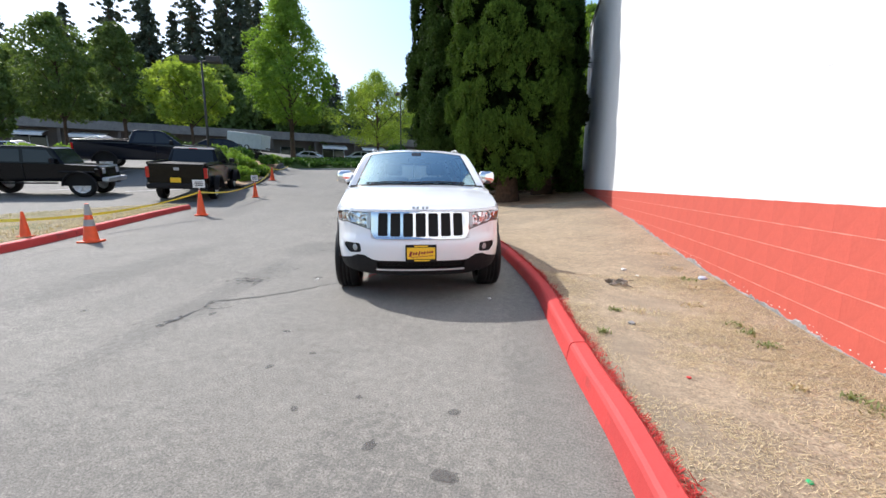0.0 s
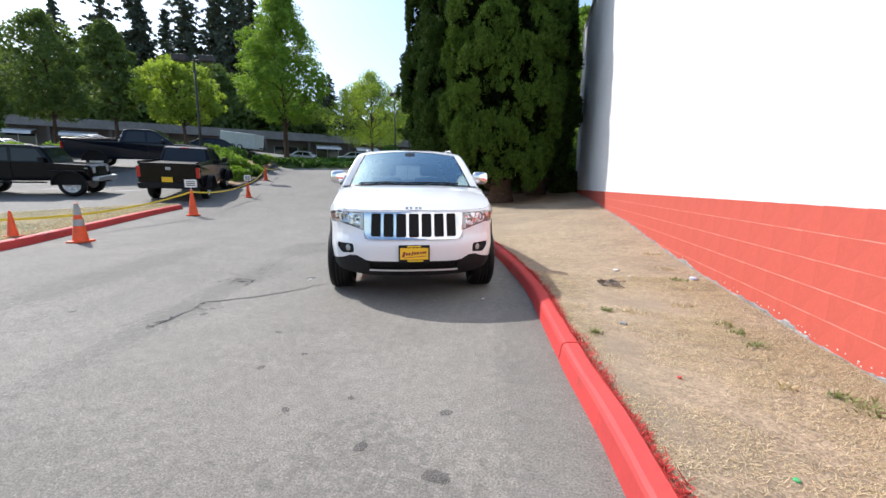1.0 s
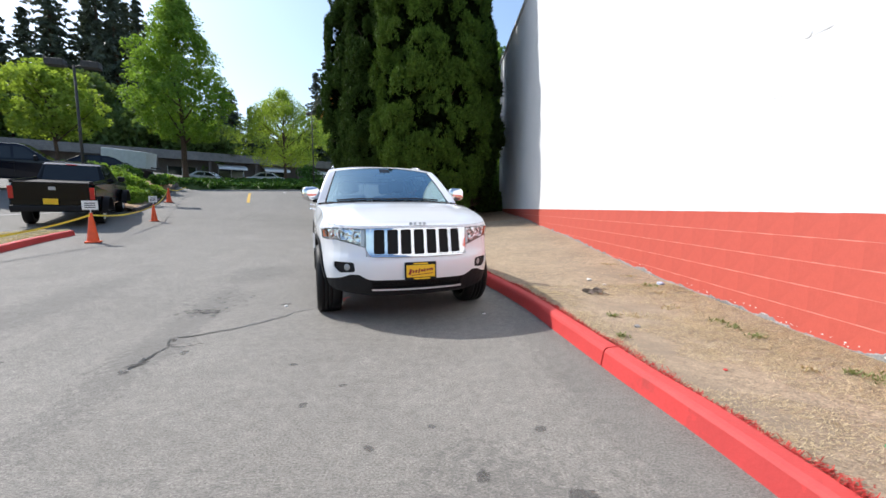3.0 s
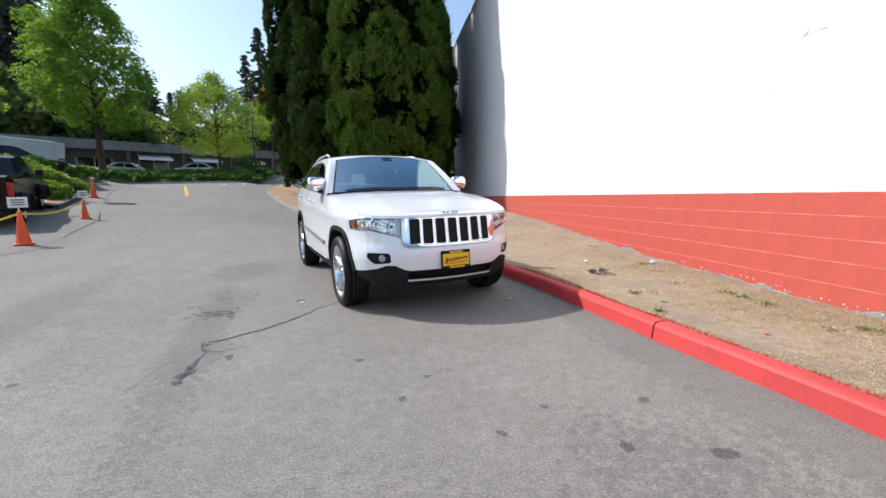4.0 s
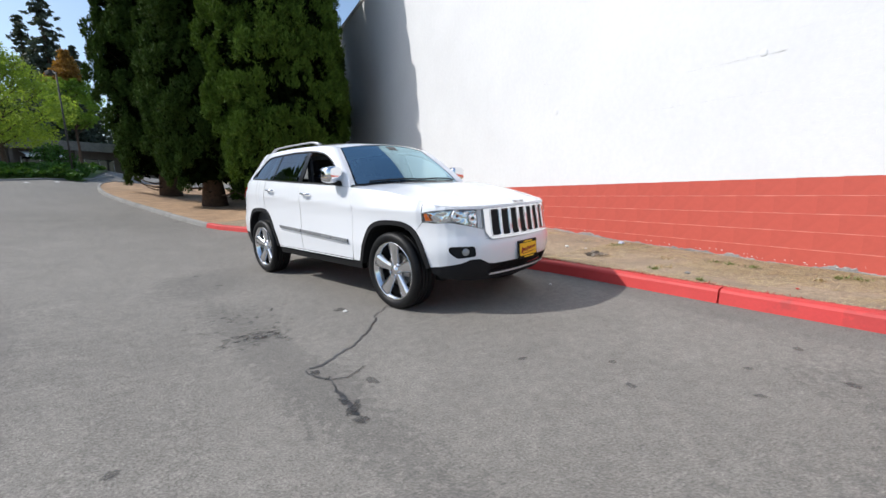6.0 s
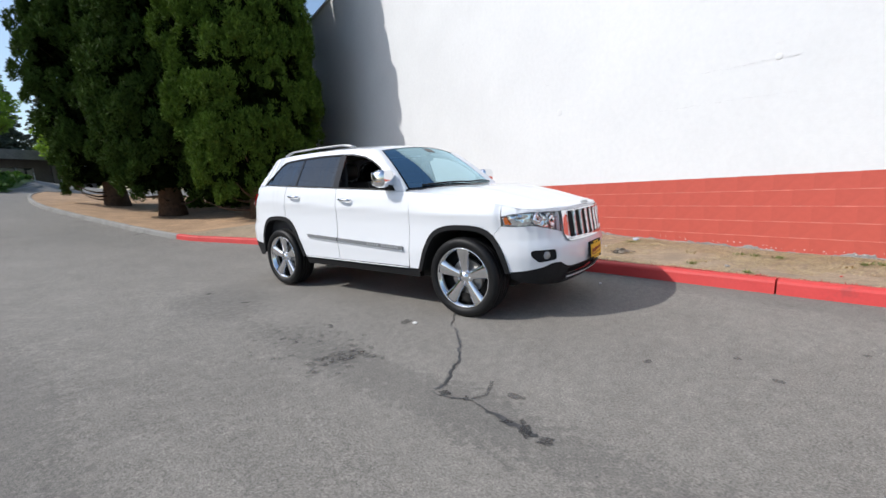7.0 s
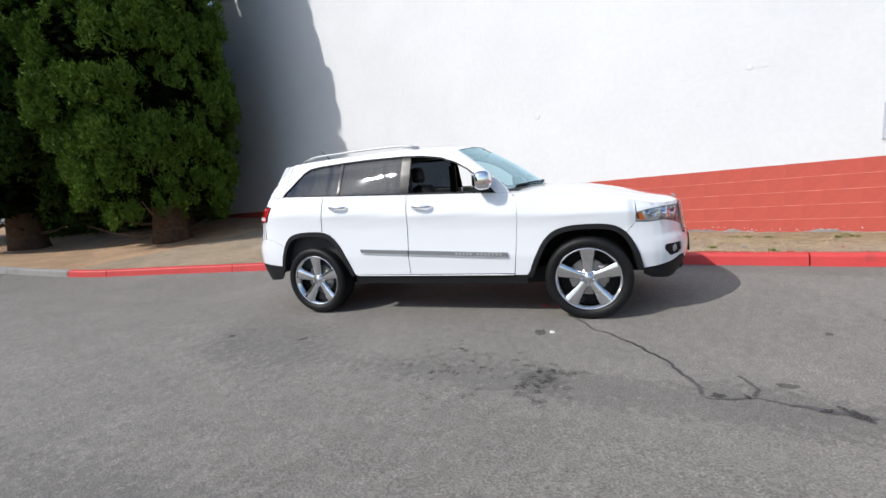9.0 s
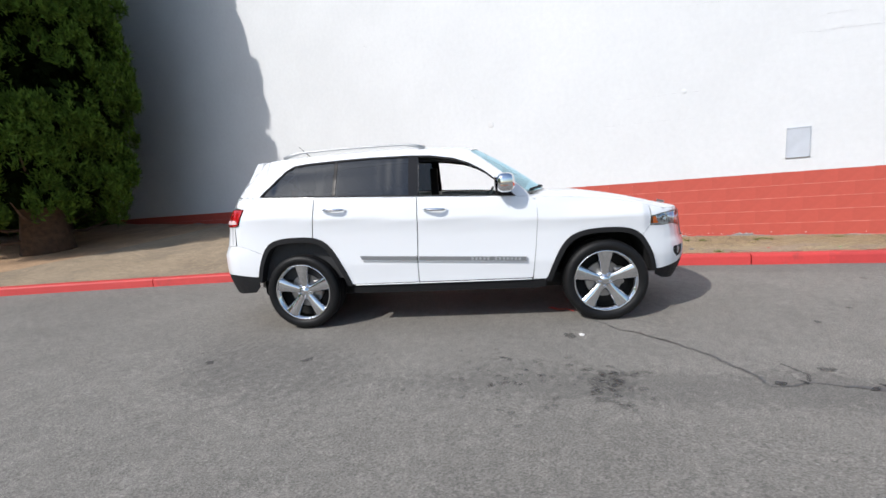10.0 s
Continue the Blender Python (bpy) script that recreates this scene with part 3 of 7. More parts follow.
def patch(poly, holes=(), step=0.05, off=0.0, skirt=0.012, gap=0.0007, surf=None):
    """A skin panel: the polygon of (s, z) laid on the shell, with turned-in edges."""
    surf = surf or SHELL
    if gap:
        poly = shrink(poly, gap)
    loops = [refine(poly, step)] + [refine(h, step) for h in holes]
    verts, edges = [], []
    for lp in loops:
        o = len(verts)
        verts += [Vector(p) for p in lp]
        edges += [(o + k, o + (k + 1) % len(lp)) for k in range(len(lp))]
    xs, ys = [p[0] for p in poly], [p[1] for p in poly]
    flat = [Vector(p) for lp in loops for p in lp]
    arr = np.array([(p.x, p.y) for p in flat])
    x = min(xs) + step / 2
    while x < max(xs):
        y = min(ys) + step / 2
        while y < max(ys):
            if inside((x, y), poly) and not any(inside((x, y), h) for h in holes) and np.min(np.hypot(arr[:, 0] - x, arr[:, 1] - y)) > step * 0.5:
                verts.append(Vector((x, y)))
            y += step
        x += step
    co, _, tris, *_ = geometry.delaunay_2d_cdt(verts, edges, [], 0, 1e-6)
    f = []
    for t in tris:
        c = sum((co[i] for i in t), Vector((0, 0))) / 3
        if inside(c, poly) and not any(inside(c, h) for h in holes):
            a = (co[t[1]] - co[t[0]]).cross(co[t[2]] - co[t[0]])
            f.append(tuple(t) if a > 0 else tuple(t)[::-1])
    v = [surf(p.x, p.y, off) for p in co]
    at = [(p.x, p.y) for p in co]
    if skirt:
        for lp in loops:
            o, n = len(v), len(lp)
            v += [surf(p[0], p[1], off) for p in lp]
            v += [surf(p[0], p[1], off - skirt) for p in lp]
            at += list(lp) * 2
            f += [(o + k, o + (k + 1) % n, o + n + (k + 1) % n, o + n + k) for k in range(n)]
    panel = Panel((v, f))
    panel.normals = []
    for s, z in at:
        n = (surf(s + 0.004, z, off) - surf(s - 0.004, z, off)).cross(surf(s, z + 0.004, off) - surf(s, z - 0.004, off))
        panel.normals.append(n.normalized() if n.length > 1e-12 else Vector((0, 0, 1)))
    return panel


def mirrored(poly):
    return [(-s, z) for s, z in poly][::-1]


def belt(x):
    return 1.233 - 0.055 * x


WINDOW_TOP = [(0.675, 1.205), (0.58, 1.305), (0.40, 1.455), (0.27, 1.53), (0.12, 1.588), (-0.1, 1.628), (-0.3, 1.643), (-0.7, 1.655), (-1.04, 1.653), (-1.35, 1.645), (-1.50, 1.632), (-1.585, 1.595), (-1.66, 1.53), (-1.845, 1.345)]
ARCH_F = [(0.93, 0.40), (1.0, 0.58), (1.085, 0.74), (1.18, 0.825), (1.32, 0.862), (1.5, 0.868), (1.67, 0.85), (1.79, 0.77), (1.87, 0.62), (1.92, 0.45)]
ARCH_R = [(-0.93, 0.43), (-1.0, 0.61), (-1.085, 0.775), (-1.17, 0.875), (-1.29, 0.922), (-1.46, 0.932), (-1.64, 0.922), (-1.76, 0.875), (-1.84, 0.76), (-1.90, 0.60), (-1.93, 0.50)]
def softened(points, step=0.06):
    return [(p.x, p.y) for p in along([(x, z, 0) for x, z in points], step)]


ARCH_F = softened(ARCH_F)
ARCH_R = softened(ARCH_R)
FENDER_TOP = [(0.70, 1.192), (0.80, 1.185), (1.1, 1.165), (1.35, 1.142), (1.6, 1.10), (1.86, 1.04), (2.0, 1.005), (2.15, 0.992), (2.365, 0.986)]


def interp(x, table):
    t = sorted(table)
    return float(np.interp(x, [p[0] for p in t], [p[1] for p in t]))


def rounded(poly, r, n=4):
    """The polygon with its corners cut in small arcs."""
    out = []
    for i in range(len(poly)):
        p0, p1, p2 = Vector(poly[i - 1]), Vector(poly[i]), Vector(poly[(i + 1) % len(poly)])
        a = p1 + (p0 - p1).normalized() * min(r, (p0 - p1).length * 0.45)
        b = p1 + (p2 - p1).normalized() * min(r, (p2 - p1).length * 0.45)
        for k in range(n + 1):
            t = k / n
            out.append(tuple(a * (1 - t) ** 2 + p1 * 2 * t * (1 - t) + b * t * t))
    return out


def build_wheel(parent, x, y, turn):
    """Tyre, alloy rim with five broad spokes, brake and cap; the outer face looks to -y before the turn."""
    w = empty("wheel")
    w.parent = parent
    w.matrix_basis = pose(x, y, 0.377, 0, 0, turn)
    ty = [(0.2800, -0.095), (0.2878, -0.118), (0.3096, -0.130), (0.3368, -0.133), (0.3578, -0.124), (0.3702, -0.108), (0.3753, -0.09),
          (0.3761, -0.062), (0.3710, -0.060), (0.3710, -0.052), (0.3765, -0.050), (0.3768, -0.022), (0.3718, -0.020), (0.3718, -0.012), (0.3770, -0.010), (0.3770, 0.020), (0.3718, 0.022), (0.3718, 0.030), (0.3765, 0.032), (0.3765, 0.05), (0.3753, 0.09), (0.3702, 0.108), (0.3578, 0.124), (0.3096, 0.130), (0.2800, 0.10)]
    grooves = []
    for r, a in ty:
        grooves.append((r, a))
    part("tyre", lathe(grooves, 64), RUBBER, w, "black road tyre with worn sidewall", smooth=True)
    barrel = [(0.272, -0.112), (0.281, -0.118), (0.284, -0.106), (0.268, -0.098), (0.256, -0.06), (0.250, 0.02), (0.250, 0.10)]
    part("rim", lathe(barrel, 56), CHROME, w, "bright chromed rim lip", smooth=True)
    v, f = [], []
    for k in range(5):
        ang = 2 * math.pi * k / 5 + math.pi / 2
        prof = [(0.045, 0.044, -0.080), (0.10, 0.043, -0.086), (0.16, 0.054, -0.094), (0.22, 0.066, -0.101), (0.271, 0.078, -0.105)]
        base = len(v)
        for r, hw, d in prof:
            for q, dd in ((-1.0, 0.022), (-0.72, 0.002), (-0.2, 0.0), (0.2, 0.0), (0.72, 0.002), (1.0, 0.022), (0.9, 0.055), (-0.9, 0.055)):
                px, pz = r, q * hw
                v.append((px * math.cos(ang) - pz * math.sin(ang), d + dd, px * math.sin(ang) + pz * math.cos(ang)))
        for i in range(len(prof) - 1):
            for j in range(8):
                f.append((base + i * 8 + j, base + i * 8 + (j + 1) % 8, base + (i + 1) * 8 + (j + 1) % 8, base + (i + 1) * 8 + j))
    part("spokes", (v, f), ALLOY, w, "five broad polished spokes", smooth=True)
    hub = [(0.0, -0.094), (0.030, -0.094), (0.036, -0.088), (0.040, -0.082), (0.078, -0.078), (0.086, -0.066), (0.086, 0.02)]
    part("hub", lathe(hub, 32), ALLOY, w, "centre cap", smooth=True)
    for k in range(5):
        ang = 2 * math.pi * (k + 0.5) / 5 + math.pi / 2
        nut = lathe([(0.0, -0.094), (0.009, -0.094), (0.011, -0.090), (0.011, -0.07)], 6)
        part("lug_nut", moved(nut, pose(0.060 * math.cos(ang), 0, 0.060 * math.sin(ang))), CHROME, w)
    part("brake_disc", lathe([(0.07, -0.02), (0.165, -0.02), (0.168, 0.0), (0.07, 0.0)], 40), STEEL, w)
    part("caliper", box_bm(0.09, 0.07, 0.16, (0.13, -0.02, 0.03), 0.015), STEEL, w)
    part("wheel_back", lathe([(0.0, 0.055), (0.250, 0.055)], 32), BLACK_DEEP, w)
    return w


def build_suv():
    car = empty("sport_utility_vehicle", pose(-1.048, 6.872, 0, 0, 0.3, -71.95), label="white sport utility vehicle with chrome wheels parked by the red kerb", category="car")

    def skin(name, poly, mat=PAINT_WHITE, both=True, parent=car, label="", smooth=True, **kw):
        out = []
        for side in ((1, -1) if both else (1,)):
            q = poly if side == 1 else mirrored(poly)
            k = dict(kw)
            if "holes" in k and side == -1:
                k["holes"] = [mirrored(h) for h in k["holes"]]
            out.append(part(name, patch(q, **k), mat, parent, label, smooth=smooth))
        return out

    def side(pts):
        return [(sX(x), z) for x, z in pts]

    # wings
    top = [(x, z) for x, z in FENDER_TOP if 0.80 <= x <= 1.87]
    wing = [(0.86, 1.15), (0.868, 1.01), (0.848, 0.75), (0.812, 0.42), (0.93, 0.42)] + [q for q in ARCH_F[1:] if q[0] < 1.79] + [(1.80, 0.80), (1.855, 0.862), (1.855, 0.99)] + sorted(top, reverse=True) + [(0.80, 1.19), (0.845, 1.165)]
    skin("fender", side(wing)[::-1])
    # bumper and what it holds
    ARCH_JOIN = side([q for q in ARCH_F if q[0] < 1.79][-1:])
    low = [(sF(0.0), 0.465), (sF(0.44), 0.466), (sF(0.50), 0.475), (sF(0.585), 0.522), (sF(0.66), 0.522), (sF(0.74), 0.49), (sX(2.03), 0.465), (sX(1.92), 0.455)]
    up = [(sX(x), z) for x, z in ARCH_F[::-1] if x > 1.79 and 0.46 < z < 0.80] + ARCH_JOIN + [ (sX(1.80), 0.80), (sX(1.855), 0.861), (sX(1.98), 0.8525), (sF(0.80), 0.8565), (sF(0.66), 0.8195), (sF(0.525), 0.7805), (sF(0.515), 0.70), (sF(0.40), 0.693), (0.0, 0.692)]
    bumper = low + up + mirrored(low + up)[1:-1]
    fog = rounded([(sF(0.615), 0.548), (sF(0.765), 0.535), (sF(0.815), 0.60), (sF(0.81), 0.645), (sF(0.625), 0.642)], 0.03)
    front_bumper = part("front_bumper", patch(bumper, holes=[fog, mirrored(fog)], step=0.045, gap=0.002), PAINT_WHITE, car, "white bumper cover", smooth=True)
    skin("fog_pocket", fog, BLACK_TRIM, parent=front_bumper, off=-0.02, gap=-0.004, skirt=0)
    for sg in (1, -1):
        p = SHELL(sg * sF(0.70), 0.592, -0.026)
        d = (SHELL(sg * sF(0.70), 0.592, 0.05) - p).normalized()
        m = Matrix.Translation(p) @ d.to_track_quat("Z", "Y").to_matrix().to_4x4()
        part("fog_lamp", moved(lathe([(0.0, 0.012), (0.02, 0.011), (0.034, 0.004), (0.040, -0.004), (0.040, -0.02)], 24, "z"), m), SATIN, front_bumper, "round fog lamp", smooth=True)
    val = [(0.0, 0.298), (sF(0.5), 0.302), (sF(0.72), 0.325), (sX(2.0), 0.362), (sX(1.93), 0.40)] + [(s, z - 0.002) for s, z in low[::-1]]
    valance = val + mirrored(val)[1:-1]
    intake = [(sF(0.455), 0.388), (sF(0.47), 0.45), (-sF(0.47), 0.45), (-sF(0.455), 0.388)]
    lower = part("lower_valance", patch(valance, holes=[intake], step=0.045, off=-0.004), BLACK_TRIM, car, "black plastic lower valance", smooth=True)
    part("intake_mesh", patch(intake, off=-0.045, gap=-0.01, skirt=0), BLACK_DEEP, lower)
    for k in range(3):
        z = 0.402 + 0.017 * k
        part("intake_slat", patch([(-sF(0.45), z), (sF(0.45), z), (sF(0.45), z + 0.006), (-sF(0.45), z + 0.006)], off=-0.03, gap=0), BLACK_TRIM, lower)
    part("chrome_strip", patch([(-sF(0.47), 0.357), (sF(0.47), 0.357), (sF(0.47), 0.376), (-sF(0.47), 0.376)], off=0.014, gap=0, skirt=0.03), BRIGHT, lower, "slim bright strip", smooth=True)
    # grille
    gr = [(0.0, 0.698), (sF(0.38), 0.698), (sF(0.485), 0.712), (sF(0.518), 0.76), (sF(0.526), 0.962), (0.0, 0.968)]
    frame_poly = gr + mirrored(gr)[1:-1]
    slots = []
    for k in range(-3, 4):
        c = k * 0.131
        w = 0.0525
        z0 = 0.714 + 0.006 * abs(k) / 3
        slots.append(rounded([(c - w, z0), (c + w, z0), (c + w, 0.953), (c - w, 0.953)], 0.018, 3))
    grille = part("grille", patch(frame_poly, holes=[[(math.copysign(sF(abs(s)), s), z) for s, z in q] for q in slots], step=0.03, off=0.012, skirt=0.016), CHROME, car, "chrome seven-slot grille", smooth=True)
    for q in slots:
        pl = [(math.copysign(sF(abs(s)), s), z) for s, z in q]
        ring = shrink(pl, -0.0075)
        part("slot_surround", patch(ring, holes=[pl], step=0.03, off=0.016, skirt=0.012, gap=0), CHROME, grille, "chrome slot surround", smooth=True)
        part("slot_mesh", patch(pl, off=0.002, gap=-0.012, skirt=0, step=0.06), BLACK_DEEP, grille, "black slot mesh")
    part("grille_lower_trim", patch([(-sF(0.46), 0.694), (sF(0.46), 0.694), (sF(0.48), 0.708), (-sF(0.48), 0.708)], off=0.02, gap=0), CHROME, grille, "bright lower trim", smooth=True)
    # headlamps
    skin("headlamp_panel", [(sF(0.47), 0.68), (sF(0.575), 0.72), (sF(0.575), 0.995), (sF(0.47), 0.995)], off=-0.012, skirt=0, gap=0)
    skin("headlamp_panel", side([(1.945, 0.79), (1.77, 0.79), (1.77, 1.0), (1.853, 1.0), (1.853, 0.857), (1.945, 0.852)][::-1])[::-1], off=-0.012, skirt=0, gap=0)
    hl = [(sF(0.53), 0.782), (sF(0.66), 0.82), (sF(0.80), 0.857), (sX(1.98), 0.853), (sX(1.856), 0.863), (sX(1.856), 0.940), (sX(1.95), 0.958), (sF(0.80), 0.968), (sF(0.53), 0.956)]
    for sg in (1, -1):
        q = hl if sg == 1 else mirrored(hl)
        lamp = part("headlight", patch(q, off=-0.024, gap=-0.001, skirt=-0.022, step=0.06), LAMP_BOWL, car, "clear headlight with amber corner", smooth=True)
        part("lens", patch(q, off=0.003, step=0.04, skirt=0), LENS, lamp, "clear lens", smooth=True).visible_shadow = False
        part("bezel", patch(shrink(q, 0.002), holes=[shrink(q, 0.005)], off=-0.002, gap=0, skirt=0.03), MOULD_GREY, lamp)
        am = [(sX(1.888), 0.872), (sX(1.876), 0.934), (sX(1.906), 0.941), (sX(1.940), 0.872)]
        part("turn_signal", patch(am if sg == 1 else mirrored(am), off=-0.006, skirt=0.04), AMBER, lamp, "amber corner lens", smooth=True)
        for yy, zz, rr in ((0.745, 0.908, 0.056), (0.615, 0.885, 0.052)):
            p = SHELL(sg * sF(yy), zz, -0.018)
            m = Matrix.Translation(p) @ Vector((1, sg * 0.25, 0)).to_track_quat("Z", "Y").to_matrix().to_4x4()
            part("reflector", moved(lathe([(0.0, -0.03), (rr * 0.5, -0.025), (rr * 0.8, -0.008), (rr, 0.012), (rr + 0.006, 0.006), (rr + 0.006, -0.04)], 28, "z"), m), LAMP_BOWL, lamp, "round bright reflector", smooth=True)
            part("projector", moved(lathe([(0.0, 0.004), (rr * 0.22, 0.0), (rr * 0.36, -0.014), (rr * 0.36, -0.03)], 20, "z"), m), BLACK_GLOSS, lamp, smooth=True)

    # bonnet: rows across the car, from the nose to the cowl
    crest = [(0.6, 1.225), (1.0, 1.222), (1.35, 1.20), (1.6, 1.155), (1.75, 1.12), (1.95, 1.066), (2.1, 1.028), (2.22, 1.005), (2.275, 0.988)]

    def edge_at(xr):
        """Half-width of the skin's upper edge at the true station xr."""
        best = None
        for i in range(len(EDGE) - 1):
            a, b = EDGE[i], EDGE[i + 1]
            if (a.x - xr) * (b.x - xr) <= 0 and abs(a.x - b.x) > 1e-7:
                w = (xr - a.x) / (b.x - a.x)
                best = a.lerp(b, w)
        return best

    EDGE = [SHELL(s, interp(float(np.interp(s, SHELL.s, SHELL.x)), FENDER_TOP)) for s in np.linspace(0, sX(0.70), 160)]
    nose_x = EDGE[0].x

    def loft(v0, v1, x0, x1, nx, nv, drop=0.0):
        vv, ff = [], []
        for i in range(nx + 1):
            w = i / nx
            x = x0 + (x1 - x0) * w
            e = edge_at(min(x, nose_x - 0.0015)) or EDGE[-1]
            tz = max(interp(x, crest), e.z)
            for j in range(nv + 1):
                u = v0 + (v1 - v0) * j / nv
                ridge = 0.008 * math.exp(-((abs(u) - 0.60) / 0.09) ** 2) * smooth_step((x - 0.9) / 0.4) * smooth_step((2.2 - x) / 0.35)
                z = e.z + (tz - e.z) * (1 - abs(u) ** 3.0) + ridge
                vv.append((x, u * e.y, z - drop))
        n = nv + 1
        for i in range(nx):
            for j in range(nv):
                ff.append((i * n + j, i * n + j + 1, (i + 1) * n + j + 1, (i + 1) * n + j))
        return vv, ff

    part("hood", loft(-0.8635, 0.8635, nose_x - 0.002, 0.90, 40, 30), PAINT_WHITE, car, "smooth white hood", smooth=True)
    for sg in (1, -1):
        part("fender_top", loft(0.866 * sg, 1.0 * sg, 1.97, 0.72, 24, 4), PAINT_WHITE, car, smooth=True)
        part("hood_corner", loft(0.8635 * sg, 1.0 * sg, nose_x - 0.002, 1.968, 10, 4), PAINT_WHITE, car, smooth=True)
    for sg in (1, -1):
        crease = [e for e in EDGE[::4] if 0.76 < e.x < 2.0]
        part("fender_crease", tube([(e.x, (e.y - 0.009) * sg, e.z - 0.0085) for e in crease], 0.010, 8), PAINT_WHITE, car, smooth=True)
    part("hood_gap", loft(-0.98, 0.98, 2.15, 0.86, 20, 10, 0.009), PAINT_WHITE, car)
    lip = [(0.0, 0.966), (sF(0.515), 0.962), (sF(0.53), 0.958), (sF(0.80), 0.970), (sX(1.95), 0.960), (sX(1.86), 0.942), (sX(1.86), 1.035), (sX(2.0), 1.004), (sX(2.15), 0.991), (0.0, 0.985)]
    part("hood_lip", patch(lip + mirrored(lip)[1:-1], step=0.04, gap=0.0015, skirt=0.015), PAINT_WHITE, car, smooth=True)
    for k, w in enumerate((0.030, 0.026, 0.026, 0.030)):
        c = -0.062 + 0.041 * k
        part("badge", patch([(c - w / 2, 0.995), (c + w / 2, 0.995), (c + w / 2, 1.018), (c - w / 2, 1.018)], off=0.012, gap=0, skirt=0.01), SATIN, car, "small chrome badge")

    # doors
    fd = [(0.862, 1.15), (0.866, 1.01), (0.846, 0.75), (0.808, 0.435), (-0.262, 0.44), (-0.262, 0.60), (-0.235, 1.0), (-0.228, belt(-0.228)), (0.3, belt(0.3)), (0.70, belt(0.70)), (0.80, belt(0.80))]
    rd = [(-0.234, belt(-0.234)), (-0.241, 1.0), (-0.268, 0.60), (-0.268, 0.44), (-0.93, 0.44)] + [q for q in ARCH_R[1:] if q[0] > -1.27] + [(-1.285, 0.893), (-1.283, 0.94), (-1.255, 1.12), (-1.235, belt(-1.235)), (-0.7, belt(-0.7))]
    doors = {}
    for nm, poly, hx in (("front_door", fd, (-0.175, 0.045, 1.131)), ("rear_door", rd, (-1.155, -0.925, 1.185))):
        pl = side(poly)
        area = sum(pl[i - 1][0] * pl[i][1] - pl[i][0] * pl[i - 1][1] for i in range(len(pl)))
        pl = pl if area > 0 else pl[::-1]
        for sg in (1, -1):
            d = part(nm, patch(pl if sg == 1 else mirrored(pl), step=0.05), PAINT_WHITE, car, "white door with chrome handle", smooth=True)
            doors[nm, sg] = d
            x0, x1, hz = hx
            pts = []
            for k in range(9):
                w = k / 8
                o = 0.010 + 0.036 * math.sin(math.pi * w) ** 0.5
                p = SHELL(sX(x0 + (x1 - x0) * w), hz - 0.012 * w, o)
                pts.append((p.x, p.y * sg, p.z))
            hv, hf = tube(pts, 0.013, 8, [0.008, 0.012, 0.014, 0.0145, 0.0145, 0.0145, 0.014, 0.012, 0.008])
            part("door_handle", (hv, hf), CHROME, d, "chrome pull handle", smooth=True)
            cup = rounded([(sX(x0 + 0.03), hz - 0.035), (sX(x0 + 0.03), hz + 0.028), (sX(x1 - 0.03), hz + 0.020), (sX(x1 - 0.03), hz - 0.043)][::-1], 0.02)
            m0 = (-0.245, 0.755) if nm == "front_door" else (-0.82, -0.262)
            strip = [(m0[1], 0.643 - 0.051 * m0[1]), (m0[0], 0.643 - 0.051 * m0[0]), (m0[0], 0.678 - 0.051 * m0[0]), (m0[1], 0.678 - 0.051 * m0[1])]
            if nm == "rear_door":
                strip[1] = (m0[0] + 0.02, strip[1][1])
            sp = side(strip)
            area = sum(sp[i - 1][0] * sp[i][1] - sp[i][0] * sp[i - 1][1] for i in range(len(sp)))
            sp = sp if area > 0 else sp[::-1]
            mould = part("side_moulding", patch(sp if sg == 1 else mirrored(sp), off=0.021, skirt=0.02, gap=0.0), MOULD_GREY, d, "satin grey side moulding")
            if nm == "front_door":
                for k in range(13):
                    if k == 5:
                        continue
                    c = 0.26 + 0.036 * k
                    z = 0.66 - 0.051 * c
                    q = [(sX(c + 0.011), z - 0.012), (sX(c - 0.011), z - 0.012), (sX(c - 0.011), z + 0.012), (sX(c + 0.011), z + 0.012)]
                    part("badge_bar", patch(q if sg == 1 else mirrored(q), off=0.024, skirt=0.004, gap=0.0), SATIN, mould)
            mr = [(strip[0][0], strip[0][1] - 0.014), (strip[1][0], strip[1][1] - 0.014), (strip[1][0], strip[1][1]), (strip[0][0], strip[0][1])]
            mp = side(mr)
            part("moulding_base", patch(mp if sg == 1 else mirrored(mp), off=0.012, skirt=0.016, gap=0.0), PAINT_WHITE, d, smooth=True)

    # quarter, tail and rear bumper
    qp = [(-1.241, belt(-1.241)), (-1.262, 1.12), (-1.290, 0.94), (-1.292, 0.897)] + [q for q in ARCH_R if -1.835 < q[0] < -1.30] + [(-1.87, 0.79), (-2.02, 0.85), (-2.145, 0.87), (-2.155, 1.07), (-2.09, 1.07), (-2.03, 1.235), (-2.155, 1.25), (-2.155, 1.35)]
    qpoly = side(qp)
    skin("quarter_panel", qpoly if sum(qpoly[i - 1][0] * qpoly[i][1] - qpoly[i][0] * qpoly[i - 1][1] for i in range(len(qpoly))) > 0 else qpoly[::-1])
    tl = [(sX(-2.035), 1.232), (sX(-2.095), 1.075), (sX(-2.2), 1.065), (sR(0.70), 1.07), (sR(0.70), 1.235)]
